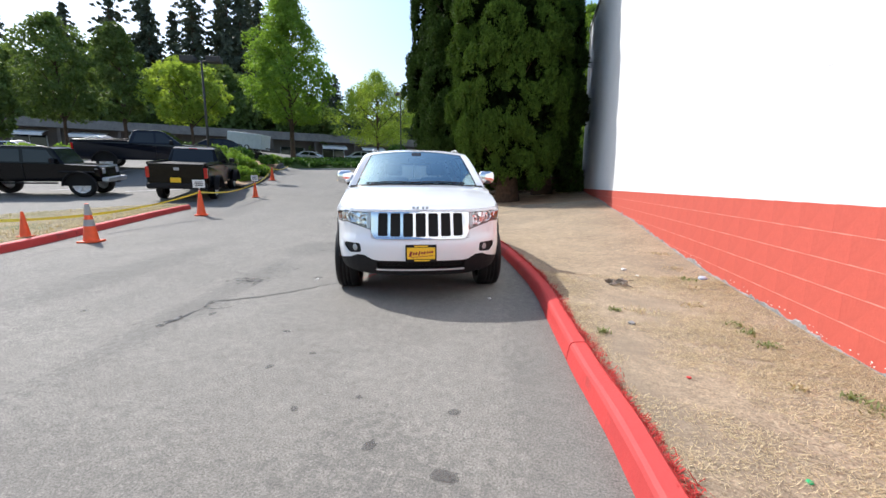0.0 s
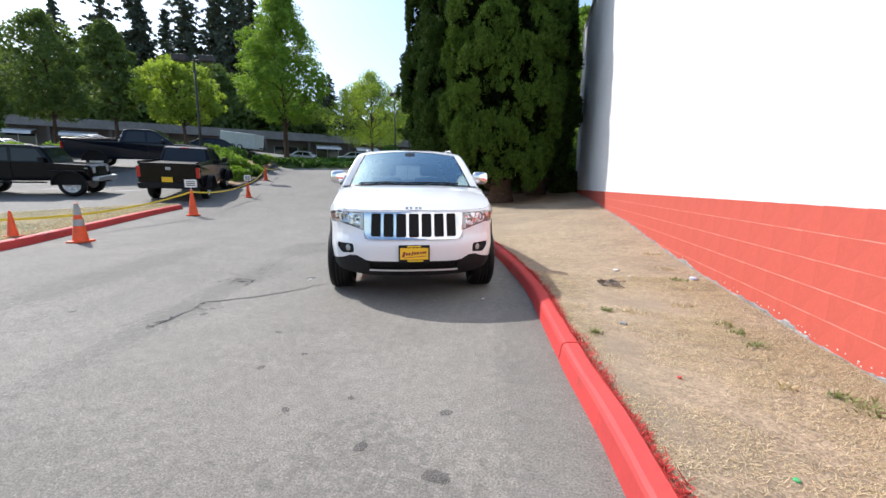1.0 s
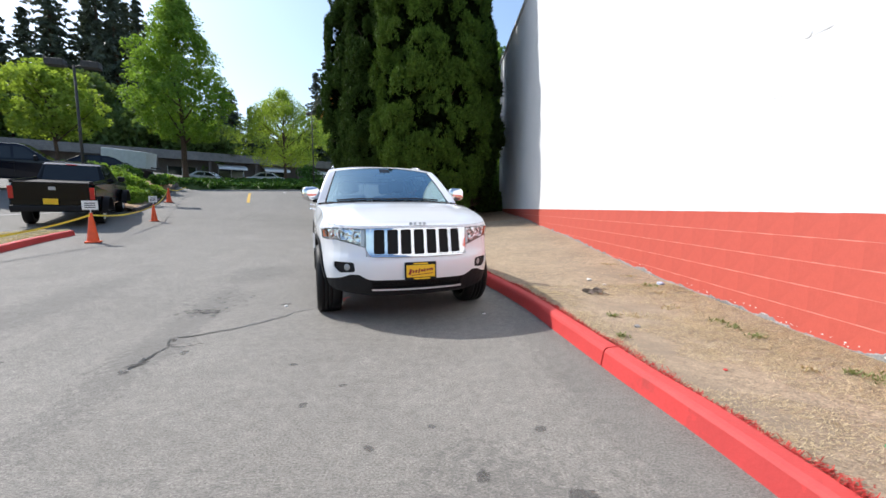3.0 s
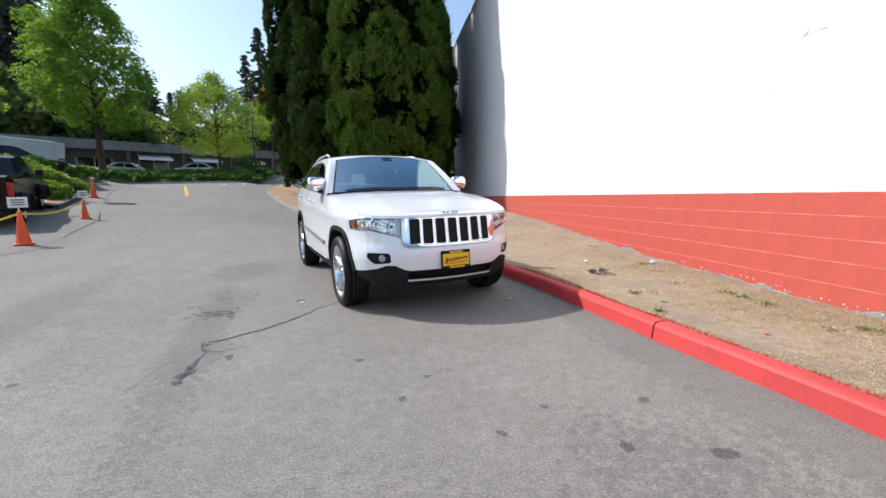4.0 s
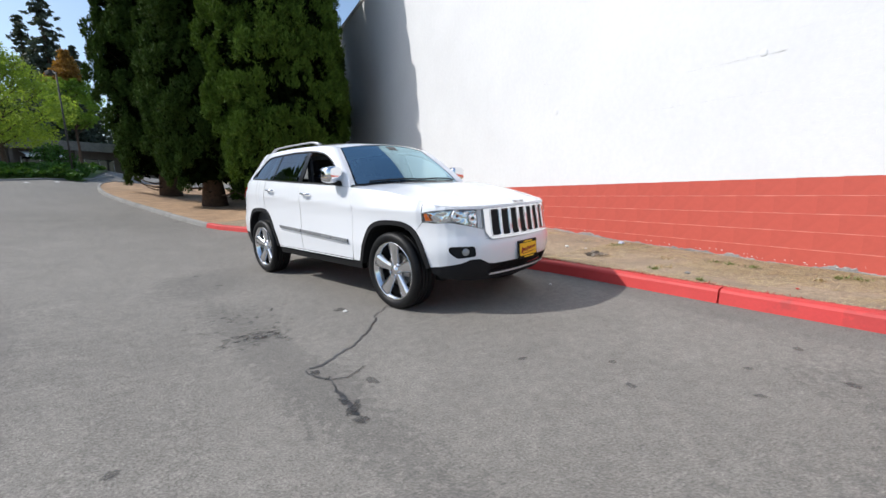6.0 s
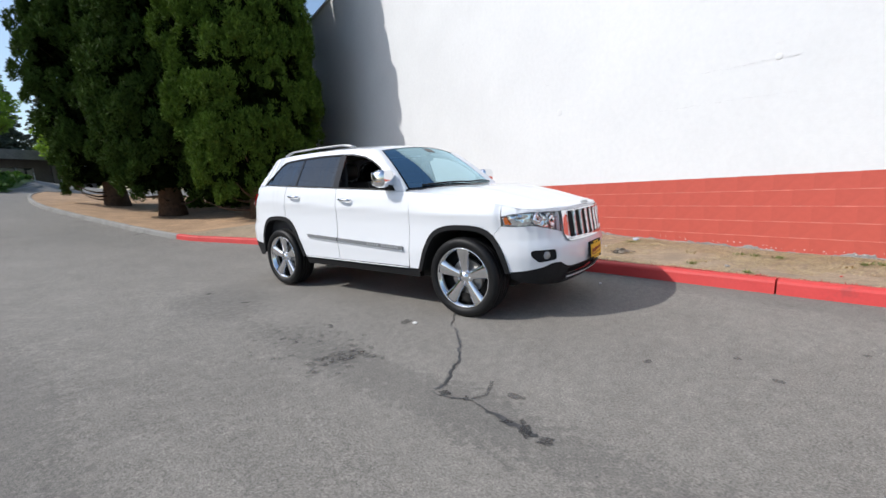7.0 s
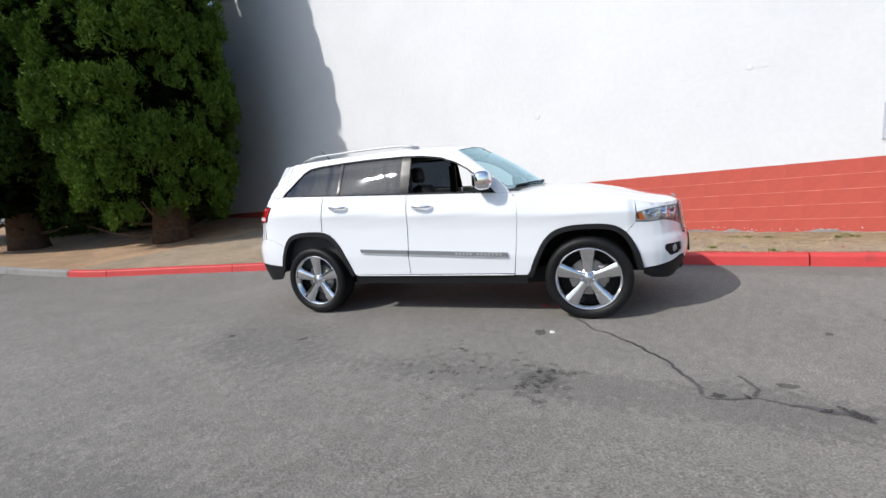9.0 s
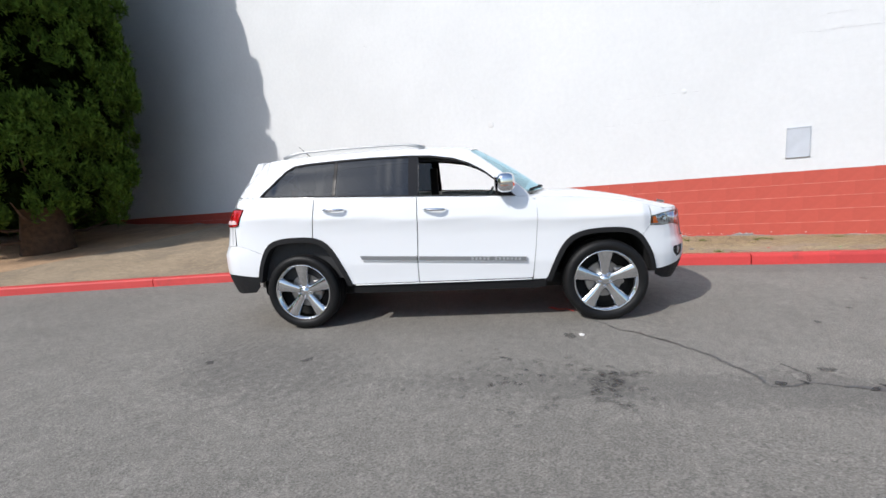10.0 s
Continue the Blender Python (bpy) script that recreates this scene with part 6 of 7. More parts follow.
soak(KERB_RED, [((1.25, 2.42), (0.16, 0.34), 5, 0.22, 0.46), ((0.2, 8.0), (0.2, 0.5), 5, 0.4, 0.5)], (0.16, 0.03, 0.03))
soak(ASPHALT, [((-2.80, 5.60), (0.60, 1.05), 10, 0.30, 0.71), ((-2.70, 5.08), (0.34, 0.28), 0, 0.5, 0.675),
               ((-2.45, 3.9), (0.35, 0.6), 0, 0.35, 0.60), ((-2.62, 4.5), (0.32, 3.4), 13, 0.30, 0.61), ((-3.2, 7.6), (0.9, 1.4), 0, 0.3, 0.66), ((-9.0, 12.0), (1.2, 5.0), 25, 0.25, 0.64), ((0.2, 2.0), (0.9, 1.2), 0, 0.3, 0.70), ((1.02, 2.6), (0.30, 3.8), 7, 0.24, 0.50), ((1.35, -1.0), (0.35, 3.0), 5, 0.24, 0.50), ((-4.6, 5.2), (0.5, 3.2), 12, 0.3, 0.6), ((-1.6, 1.2), (2.2, 1.6), 30, 0.22, 0.66)], (0.062, 0.060, 0.057))


def build_planting_bed():
    """Kerbed bed of soil with the shrubs of the lot."""
    line = along([(x, y, 0) for x, y in ((-12.6, 17.4), (-13.2, 18.9), (-14.2, 21.2), (-15.6, 24.0), (-17.2, 27.4), (-19.5, 29.6), (-24, 30.4))], 0.3)
    kerb = tagged(new("kerb"), "dark weathered kerb of the planting bed", "kerb", kind="structure")
    for a in range(0, len(line) - 1, 8):
        if len(line[a:a + 9]) > 2:
            part("kerb_stone", kerb_segment(line[a:a + 9], -1, 0.16, 0.16), KERB_DARK, kerb)
    v, f = [], []
    for p in line:
        for w in np.linspace(0, 1, 6):
            q = p.lerp(Vector((p.x - 2.8, p.y + 0.6, 0)), w) + Vector((-0.12, 0.03, 0))
            v.append((q.x, q.y, ground_z(q.x, q.y) + 0.12 + 0.06 * math.sin(math.pi * w)))
    for i in range(len(line) - 1):
        for k in range(5):
            f.append((i * 6 + k, i * 6 + k + 1, (i + 1) * 6 + k + 1, (i + 1) * 6 + k)[::-1])
    tagged(part("planting_bed", (v, f), MULCH, smooth=True), "bark-covered planting bed in the lot", "ground", kind="structure")


KERB_DARK = grain(principled("weathered_dark_kerb", (0.09, 0.075, 0.07), 0.9), [(4, 5, 0.75, 1.2, 0.3, 0.7)])
build_planting_bed()

# ---- cones, signs and tape ----
CONE_ORANGE = grain(principled("orange_cone_plastic", (0.88, 0.10, 0.02), 0.5), [(6, 4, 0.85, 1.1, 0.3, 0.7)])
CONE_GREY = principled("grey_reflective_collar", (0.33, 0.33, 0.32), 0.5)
TAPE_YELLOW = principled("yellow_caution_tape", (0.85, 0.66, 0.06), 0.5)
SIGN_WHITE = principled("white_sign_board", (0.75, 0.75, 0.73), 0.6)
INK = principled("black_print", (0.02, 0.02, 0.02), 0.6)


def cone(x, y, h, label, collar=False, sign=False, z=None, turn=0):
    k = h / 0.71
    ob = empty("traffic_cone", pose(x, y, ground_z(x, y) if z is None else z, 0, 0, turn), label=label, category="traffic cone", group="cones along the drive")
    part("base", box_bm(0.31 * k, 0.31 * k, 0.035 * k, (0, 0, 0.018 * k), 0.012 * k), CONE_ORANGE, ob)
    prof = [(0.125 * k, 0.03 * k), (0.118 * k, 0.06 * k), (0.032 * k, 0.69 * k), (0.026 * k, 0.71 * k), (0.018 * k, 0.70 * k), (0.018 * k, 0.5 * k)]
    part("body", lathe(prof, 24, "z"), CONE_ORANGE, ob, smooth=True)
    if collar:
        def rad(z):
            return (0.118 + (0.032 - 0.118) * (z - 0.06) / 0.63) * k + 0.003
        for a, b in ((0.30, 0.42), (0.50, 0.70)):
            part("collar", lathe([(rad(a), a * k), (rad(b), b * k)], 24, "z"), CONE_GREY, ob, "faded grey reflective collar", smooth=True)
    if sign:
        part("sign_stake", tube([(0, 0, h - 0.05), (0, 0, h + 0.16)], 0.012, 6), SIGN_WHITE, ob)
        board = part("sign_board", box_bm(0.30 * k, 0.02, 0.22, (0, 0, h + 0.18), 0.004), SIGN_WHITE, ob, "white sign board with dark bars")
        for q in range(3):
            part("print_bar", box_bm(0.2 * k, 0.004, 0.022, (0, -0.013, h + 0.13 + 0.05 * q)), INK, board)
    return ob


CONES = [(-8.0, 6.0, 0.45, 0.12), (-7.2, 6.5, 0.71, None), (-8.62, 10.58, 0.72, None), (-10.5, 15.4, 0.6, None), (-13.8, 21.2, 0.72, None)]
cone(*CONES[0][:3], "orange traffic cone on the parched island", z=ground_z(-8.0, 6.0) + 0.12)
cone(*CONES[1][:3], "orange traffic cone with faded grey collars by the kerb", collar=True, turn=20)
cone(*CONES[2][:3], "orange traffic cone carrying a small white sign", sign=True, turn=35)
cone(*CONES[3][:3], "orange traffic cone carrying a small white sign", sign=True, turn=40)
cone(*CONES[4][:3], "orange traffic cone at the far end of the tape", turn=10)


def build_tape():
    stops = [(-14.5, 4.9, 0.45)] + [(x, y, h * 0.93) for x, y, h, z in CONES] + [(-15.6, 25.5, 0.5)]
    stops = [stops[0], stops[1], stops[3], stops[4], stops[5], stops[6]]
    for a, b in zip(stops, stops[1:]):
        v, f = [], []
        n = 16
        for i in range(n + 1):
            w = i / n
            x, y = a[0] + (b[0] - a[0]) * w, a[1] + (b[1] - a[1]) * w
            za, zb = ground_z(a[0], a[1]) + a[2], ground_z(b[0], b[1]) + b[2]
            z = za + (zb - za) * w - 0.14 * 4 * w * (1 - w)
            tw = 0.6 * math.sin(w * 5 + a[0])
            for e in (-0.026, 0.026):
                v.append((x + e * 0.5 * math.sin(tw), y + e * 0.5 * math.sin(tw), z + e * math.cos(tw)))
        for i in range(n):
            f.append((2 * i, 2 * i + 1, 2 * i + 3, 2 * i + 2))
        tagged(part("caution_tape", (v, f), TAPE_YELLOW), "yellow caution tape strung between the cones", "tape", group="tape between the cones")


build_tape()

# ---- parked cars ----
CAR_BLACK = principled("black_car_paint", (0.004, 0.004, 0.0045), 0.16, 0.0, Specular_IOR_Level=0.28)
CAR_NAVY = principled("dark_navy_car_paint", (0.005, 0.007, 0.014), 0.16, 0.0, Specular_IOR_Level=0.3)
CAR_SILVER = principled("silver_car_paint", (0.45, 0.47, 0.49), 0.35, 0.6, Coat_Weight=1.0, Coat_Roughness=0.05)
CAR_GLASS = principled("dark_car_glass", (0.012, 0.015, 0.018), 0.06)


def slab(profile, halfs, mat_name=None):
    """A closed body from a side profile (x, z); halfs gives the half-width at each height, narrowing upwards."""
    v, f = [], []
    n = len(profile)
    rings = (-1.0, -0.93, 0.93, 1.0)
    cx = sum(p[0] for p in profile) / n
    cz = sum(p[1] for p in profile) / n
    for r in rings:
        for x, z in profile:
            y = interp(z, halfs) * r
            k = 1.0 if abs(r) < 0.97 else 0.965
            v.append((cx + (x - cx) * k, y, cz + (z - cz) * k))
    m = len(rings)
    for i in range(m - 1):
        for j in range(n):
            q = (j + 1) % n
            f.append((i * n + j, i * n + q, (i + 1) * n + q, (i + 1) * n + j))
    f.append(tuple(range(n))[::-1])
    f.append(tuple((m - 1) * n + j for j in range(n)))
    return v, f


def simple_wheel(parent, x, y, r, sg):
    w = empty("wheel")
    w.parent = parent
    w.matrix_basis = pose(x, y, r, 0, 0, 0 if sg < 0 else 180)
    part("tyre", lathe([(r * 0.62, -0.10), (r * 0.80, -0.125), (r * 0.96, -0.11), (r, -0.06), (r, 0.08), (r * 0.9, 0.12), (r * 0.6, 0.12)], 28), RUBBER, w, smooth=True)
    part("rim", lathe([(r * 0.66, -0.112), (r * 0.62, -0.10), (r * 0.58, -0.085), (r * 0.56, -0.03), (r * 0.2, -0.03), (r * 0.16, -0.09), (0.0, -0.095)], 28), BRIGHT, w, "silver wheel", smooth=True)
    for k in range(6):
        a = 2 * math.pi * k / 6
        part("spoke", moved(raw(box_bm(r * 0.44, 0.03, r * 0.19, (r * 0.38, -0.095, 0), 0.008)), Matrix.Rotation(a, 4, "Y")), BRIGHT, w)


def parked(name, m, paint, profile, halfs, cabin, cabin_halfs, wheels, wheel_r, panes, screens, track, label, lamps=(), extras=None):
    """A parked vehicle: body, cabin, panes, lamps and wheels; the nose looks to +x."""
    car = empty(name, m, label=label, category="car", group="cars parked in the lot")
    part("body", slab(profile, halfs), paint, car)
    part("cabin", slab(cabin, cabin_halfs), paint, car)
    for poly in panes:
        for sg in (1, -1):
            y = interp(poly[0][1], cabin_halfs)
            yt = interp(max(p[1] for p in poly), cabin_halfs)
            zz = [p[1] for p in poly]
            v = [(x, sg * (interp(z, cabin_halfs) + 0.006), z) for x, z in poly]
            part("window", (v, [tuple(range(len(v)))]), CAR_GLASS, car)
    for (x0, z0), (x1, z1), w0, w1 in screens:
        v = [(x0, -w0, z0), (x0, w0, z0), (x1, w1, z1), (x1, -w1, z1)]
        part("windscreen", (v, [(0, 1, 2, 3)]), CAR_GLASS, car)
    for x in wheels:
        for sg in (1, -1):
            simple_wheel(car, x, sg * (track - 0.135), wheel_r, sg)
            part("wheel_arch", moved(lathe([(wheel_r + 0.07, 0.0), (wheel_r + 0.07, -0.16), (wheel_r + 0.10, -0.165), (wheel_r + 0.10, 0.0)], 20, "y", math.pi, 0.0), pose(x, sg * (track + 0.005) + (0.165 if sg > 0 else 0) * 0, wheel_r, 0, 0, 0 if sg < 0 else 180)), BLACK_TRIM, car)
            # Flat near-black half-disc on the uncut side, painting the arch hollow's shade.
            part("arch_shade_disc", moved(lathe([(0.0, -0.006), (wheel_r + 0.075, -0.006)], 20, "y", math.pi, 0.0), pose(x, sg * track, wheel_r, 0, 0, 0 if sg < 0 else 180)), BLACK_DEEP, car)
    for nm, size, at, mat in lamps:
        for sg in (1, -1):
            part(nm, box_bm(*size, (at[0], sg * at[1], at[2]), 0.01), mat, car)
    if extras:
        extras(car)
    return car


def heading(x, y, dx, dy, lift=0.0):
    """Pose on the ground with the nose along (dx, dy), following the slope."""
    d = Vector((dx, dy)).normalized()
    zf, zb = ground_z(x + d.x * 1.5, y + d.y * 1.5), ground_z(x - d.x * 1.5, y - d.y * 1.5)
    zl, zr = ground_z(x - d.y * 0.8, y + d.x * 0.8), ground_z(x + d.y * 0.8, y - d.x * 0.8)
    f = Vector((d.x * 3, d.y * 3, zf - zb)).normalized()
    l = Vector((-d.y * 1.6, d.x * 1.6, zl - zr)).normalized()
    u = f.cross(l).normalized()
    l = u.cross(f)
    z = max((zf + zb) / 2, (zl + zr) / 2) + lift
    return Matrix(((f.x, l.x, u.x, x), (f.y, l.y, u.y, y), (f.z, l.z, u.z, z), (0, 0, 0, 1)))


def pickup(m, paint, label, length=5.8, tail_plate=False):
    body = [(2.85, 0.45), (2.92, 0.62), (2.90, 1.00), (2.78, 1.13), (1.55, 1.22), (1.2, 1.24), (-0.75, 1.24), (-0.78, 1.30), (-2.80, 1.30), (-2.86, 1.22), (-2.88, 0.62), (-2.78, 0.48)]
    halfs = [(0.4, 0.90), (0.6, 0.97), (0.95, 0.985), (1.3, 0.93)]
    cab = [(1.45, 1.22), (0.72, 1.80), (0.50, 1.87), (-0.35, 1.87), (-0.55, 1.82), (-0.78, 1.24)]
    ch = [(1.2, 0.92), (1.87, 0.72)]
    panes = [[(1.12, 1.30), (0.66, 1.73), (0.36, 1.76), (0.36, 1.30)], [(0.28, 1.30), (0.28, 1.76), (-0.38, 1.75), (-0.58, 1.32)]]
    screens = [((1.42, 1.245), (0.735, 1.79), 0.84, 0.68), ((-0.775, 1.30), (-0.57, 1.80), 0.74, 0.66)]
    lamps = [("headlight", (0.10, 0.30, 0.20), (2.84, 0.74, 0.95), LENS_BODY), ("tail_light", (0.08, 0.13, 0.36), (-2.85, 0.88, 1.05), RED_LENS)]

    def more(car):
        part("bed_floor", box_bm(2.0, 1.7, 0.02, (-1.8, 0, 1.312)), BLACK_TRIM, car)
        for sg in (1, -1):
            part("bed_rail", box_bm(2.05, 0.10, 0.10, (-1.8, sg * 0.87, 1.35), 0.02), paint, car)
        part("tailgate", box_bm(0.06, 1.66, 0.52, (-2.885, 0, 1.10), 0.02), paint, car)
        part("rear_bumper", box_bm(0.16, 1.86, 0.18, (-2.92, 0, 0.60), 0.04), CHROME if not tail_plate else BLACK_TRIM, car)
        part("front_bumper", box_bm(0.16, 1.90, 0.24, (2.92, 0, 0.60), 0.05), CHROME, car)
        part("grille", box_bm(0.06, 1.0, 0.30, (2.90, 0, 0.93), 0.02), BLACK_GLOSS, car)
        part("tailgate_badge", box_bm(0.01, 0.16, 0.10, (-2.918, 0, 1.18), 0.004), SATIN, car)
        for sg in (1, -1):
            part("door_mirror", box_bm(0.12, 0.22, 0.2, (1.0, sg * 1.07, 1.34), 0.05), BLACK_TRIM, car)
            part("door_handle", box_bm(0.2, 0.03, 0.03, (0.3, sg * 0.985, 1.12), 0.01), BLACK_TRIM, car)
            part("door_seam", box_bm(0.012, 0.01, 0.68, (0.34, sg * 0.978, 0.86)), BLACK_DEEP, car)
        if tail_plate:
            part("plate", box_bm(0.012, 0.33, 0.17, (-2.93, 0.05, 0.80), 0.003), PLATE_YELLOW, car, "yellow dealer plate")
        part("brake_lamp", box_bm(0.03, 0.3, 0.03, (-0.60, 0, 1.83), 0.01), RED_LENS, car)

    return parked("pickup_truck", m, paint, body, halfs, cab, ch, (1.95, -1.70), 0.40, panes, screens, 0.97, label, lamps, more)


LENS_BODY = principled("pale_lamp", (0.62, 0.63, 0.64), 0.12, 0.3)


def boxy_suv(m, label):
    body = [(2.0, 0.55), (2.05, 0.70), (2.02, 1.05), (1.95, 1.12), (0.85, 1.16), (-2.05, 1.18), (-2.12, 1.05), (-2.12, 0.60), (-2.0, 0.52)]
    halfs = [(0.5, 0.74), (0.8, 0.80), (1.2, 0.78)]
    cab = [(0.95, 1.15), (0.66, 1.68), (0.6, 1.72), (0.45, 1.745), (-1.95, 1.745), (-2.04, 1.72), (-2.08, 1.66), (-2.10, 1.17)]
    ch = [(1.15, 0.77), (1.745, 0.68)]
    panes = [[(0.76, 1.22), (0.52, 1.62), (-0.15, 1.64), (-0.15, 1.22)], [(-0.25, 1.22), (-0.25, 1.64), (-1.05, 1.64), (-1.15, 1.22)], [(-1.28, 1.24), (-1.2, 1.64), (-1.95, 1.64), (-2.0, 1.24)]]
    screens = [((0.945, 1.19), (0.685, 1.665), 0.70, 0.64)]
    lamps = [("headlight", (0.06, 0.2, 0.2), (2.02, 0.55, 0.93), LENS_BODY), ("tail_light", (0.06, 0.12, 0.24), (-2.12, 0.66, 0.95), RED_LENS)]

    def more(car):
        part("front_bumper", box_bm(0.22, 1.62, 0.16, (2.14, 0, 0.62), 0.04), SATIN, car)
        part("grille", box_bm(0.04, 0.7, 0.28, (2.04, 0, 0.92), 0.01), BLACK_GLOSS, car)
        part("spare_wheel", moved(lathe([(0.15, -0.1), (0.38, -0.1), (0.39, 0.0), (0.38, 0.1), (0.15, 0.1)], 24, "z"), pose(-2.24, 0, 1.05, 0, 90, 0)), RUBBER, car)
        for sg in (1, -1):
            for x in (1.35, -1.4):
                part("fender_flare", box_bm(1.02, 0.16, 0.05, (x, sg * 0.87, 0.90), 0.02), BLACK_TRIM, car)
            part("door_mirror", box_bm(0.10, 0.2, 0.17, (0.7, sg * 0.92, 1.28), 0.04), BLACK_TRIM, car)
            part("side_step", box_bm(1.5, 0.10, 0.05, (0.0, sg * 0.86, 0.50), 0.02), BLACK_TRIM, car)
            part("door_seam", box_bm(0.012, 0.008, 0.55, (-0.2, sg * 0.797, 0.90)), BLACK_DEEP, car)
            # Small satin bar on the front wing, shaped in place of a glint.
            part("glint_bar", box_bm(0.10, 0.02, 0.03, (1.9, sg * 0.80, 1.0), 0.008), SATIN, car)

    return parked("off_road_vehicle", m, CAR_BLACK, body, halfs, cab, ch, (1.42, -1.48), 0.41, panes, screens, 0.86, label, lamps, more)


def sedan(m, paint, label):
    body = [(2.25, 0.30), (2.33, 0.45), (2.25, 0.72), (1.1, 0.90), (-1.5, 0.95), (-2.2, 0.92), (-2.32, 0.60), (-2.25, 0.32)]
    halfs = [(0.25, 0.84), (0.6, 0.90), (0.95, 0.84)]
    cab = [(1.25, 0.88), (0.45, 1.36), (0.2, 1.43), (-0.7, 1.43), (-1.05, 1.36), (-1.75, 0.93)]
    ch = [(0.88, 0.84), (1.43, 0.60)]
    panes = [[(0.95, 0.96), (0.42, 1.30), (-0.1, 1.35), (-0.1, 0.96)], [(-0.18, 0.96), (-0.18, 1.35), (-0.72, 1.34), (-1.30, 0.98)]]
    screens = [((1.20, 0.92), (0.47, 1.35), 0.74, 0.56), ((-1.70, 0.97), (-1.07, 1.35), 0.74, 0.56)]
    lamps = [("headlight", (0.08, 0.3, 0.12), (2.24, 0.68, 0.66), LENS_BODY), ("tail_light", (0.08, 0.3, 0.14), (-2.25, 0.66, 0.80), RED_LENS)]
    return parked("sedan", m, paint, body, halfs, cab, ch, (1.4, -1.4), 0.32, panes, screens, 0.86, label, lamps)


pickup(heading(-12.95, 15.2, -0.5, 0.866), CAR_BLACK, "black pickup truck with a yellow dealer plate parked behind the tape", tail_plate=True)
pickup(heading(-18.3, 18.0, 0.78, 0.62), CAR_NAVY, "dark navy pickup truck parked in the upper row")
boxy_suv(heading(-16.8, 12.2, 0.86, 0.51), "black boxy off-road vehicle parked by the island")
sedan(heading(-19.9, 24.9, 0.8, 0.6), CAR_NAVY, "dark sedan parked behind the planting bed")
sedan(heading(-26.0, 46.2, 1, 0.1), CAR_SILVER, "silver sedan parked above the ivy bank")
sedan(heading(-19.2, 46.2, 1, 0.05), CAR_SILVER, "silver sedan parked above the ivy bank")
sedan(heading(-44.5, 36.0, 0.9, 0.3), CAR_SILVER, "silver sedan parked at the back of the lot")
sedan(heading(-52.0, 33.0, 0.9, 0.3), CAR_SILVER, "silver sedan parked at the back of the lot")
sedan(heading(4.0, 47.0, 0.6, 0.8), CAR_SILVER, "silver sedan glimpsed beyond the trees")

# ---- trailer, lamp posts and the low building ----
TRAILER_WHITE = grain(principled("white_trailer_sheet", (0.62, 0.66, 0.68), 0.5), [(3, 4, 0.9, 1.06, 0.3, 0.7)])
POST = grain(principled("weathered_dark_post", (0.05, 0.045, 0.04), 0.7), [(9, 4, 0.7, 1.3, 0.3, 0.7)])
ROOF_BROWN = grain(principled("brown_grey_shingle", (0.19, 0.17, 0.15), 0.9), [(1.2, 4, 0.8, 1.2, 0.3, 0.7), (12, 4, 0.75, 1.25, 0.3, 0.7)])
FACADE = grain(principled("dim_brown_cladding", (0.12, 0.10, 0.085), 0.85), [(1.0, 4, 0.8, 1.2, 0.3, 0.7)])
AWNING = principled("white_awning", (0.78, 0.78, 0.77), 0.6)


def build_trailer():
    m = heading(-31.6, 42.2, 0.98, 0.17, 0.0)
    t = empty("trailer", m, label="white box trailer parked before the low building", category="trailer")
    part("box", box_bm(4.0, 2.0, 1.6, (0, 0, 1.05), 0.06), TRAILER_WHITE, t)
    part("drawbar", box_bm(1.0, 0.12, 0.12, (2.4, 0, 0.4), 0.02), POST, t)
    for x in (-0.5, 0.3):
        for sg in (1, -1):
            simple_wheel(t, x, sg * 0.98, 0.3, sg)
    for k in range(6):
        part("rib", box_bm(0.05, 0.02, 1.5, (-1.8 + 0.72 * k, -1.01, 1.05)), TRAILER_WHITE, t)


build_trailer()


def lamp_post(x, y, top, heads, label, arm=0.9, lean=0.0, size=0.85):
    z = ground_z(x, y)
    p = empty("street_lamp", pose(x, y, z, 0, lean, 0), label=label, category="street lamp")
    part("base", box_bm(0.4, 0.4, 0.5, (0, 0, 0.25), 0.04), KERB_GREY, p)
    part("pole", tube([(0, 0, 0.4), (0, 0, (top - z) * 0.5), (0, 0, top - z)], 0.07, 10, [0.09 * size, 0.08 * size, 0.065 * size]), POST, p, smooth=True)
    for a in heads:
        d = Vector((math.cos(a), math.sin(a), 0))
        part("arm", tube([(0, 0, top - z - 0.1), tuple(d * arm + Vector((0, 0, top - z + 0.05)))], 0.035, 6), POST, p)
        hd = part("lamp_head", box_bm(0.95 * size, 0.6 * size, 0.42 * size, (0, 0, 0), 0.05, turn=None), POST, p, "dark box lamp head")
        hd.matrix_basis = Matrix.Translation(d * (arm + 0.35) + Vector((0, 0, top - z + 0.05))) @ Matrix.Rotation(a, 4, "Z")
    return p


lamp_post(-19.3, 22.8, 8.4, (0.35, 0.35 + math.pi), "dark double-headed lamp post in the lot", 0.4)
lamp_post(-10.3, 33.2, 8.2, (2.2,), "slim dark lamp post beside the ivy bank", 0.3, size=0.55)


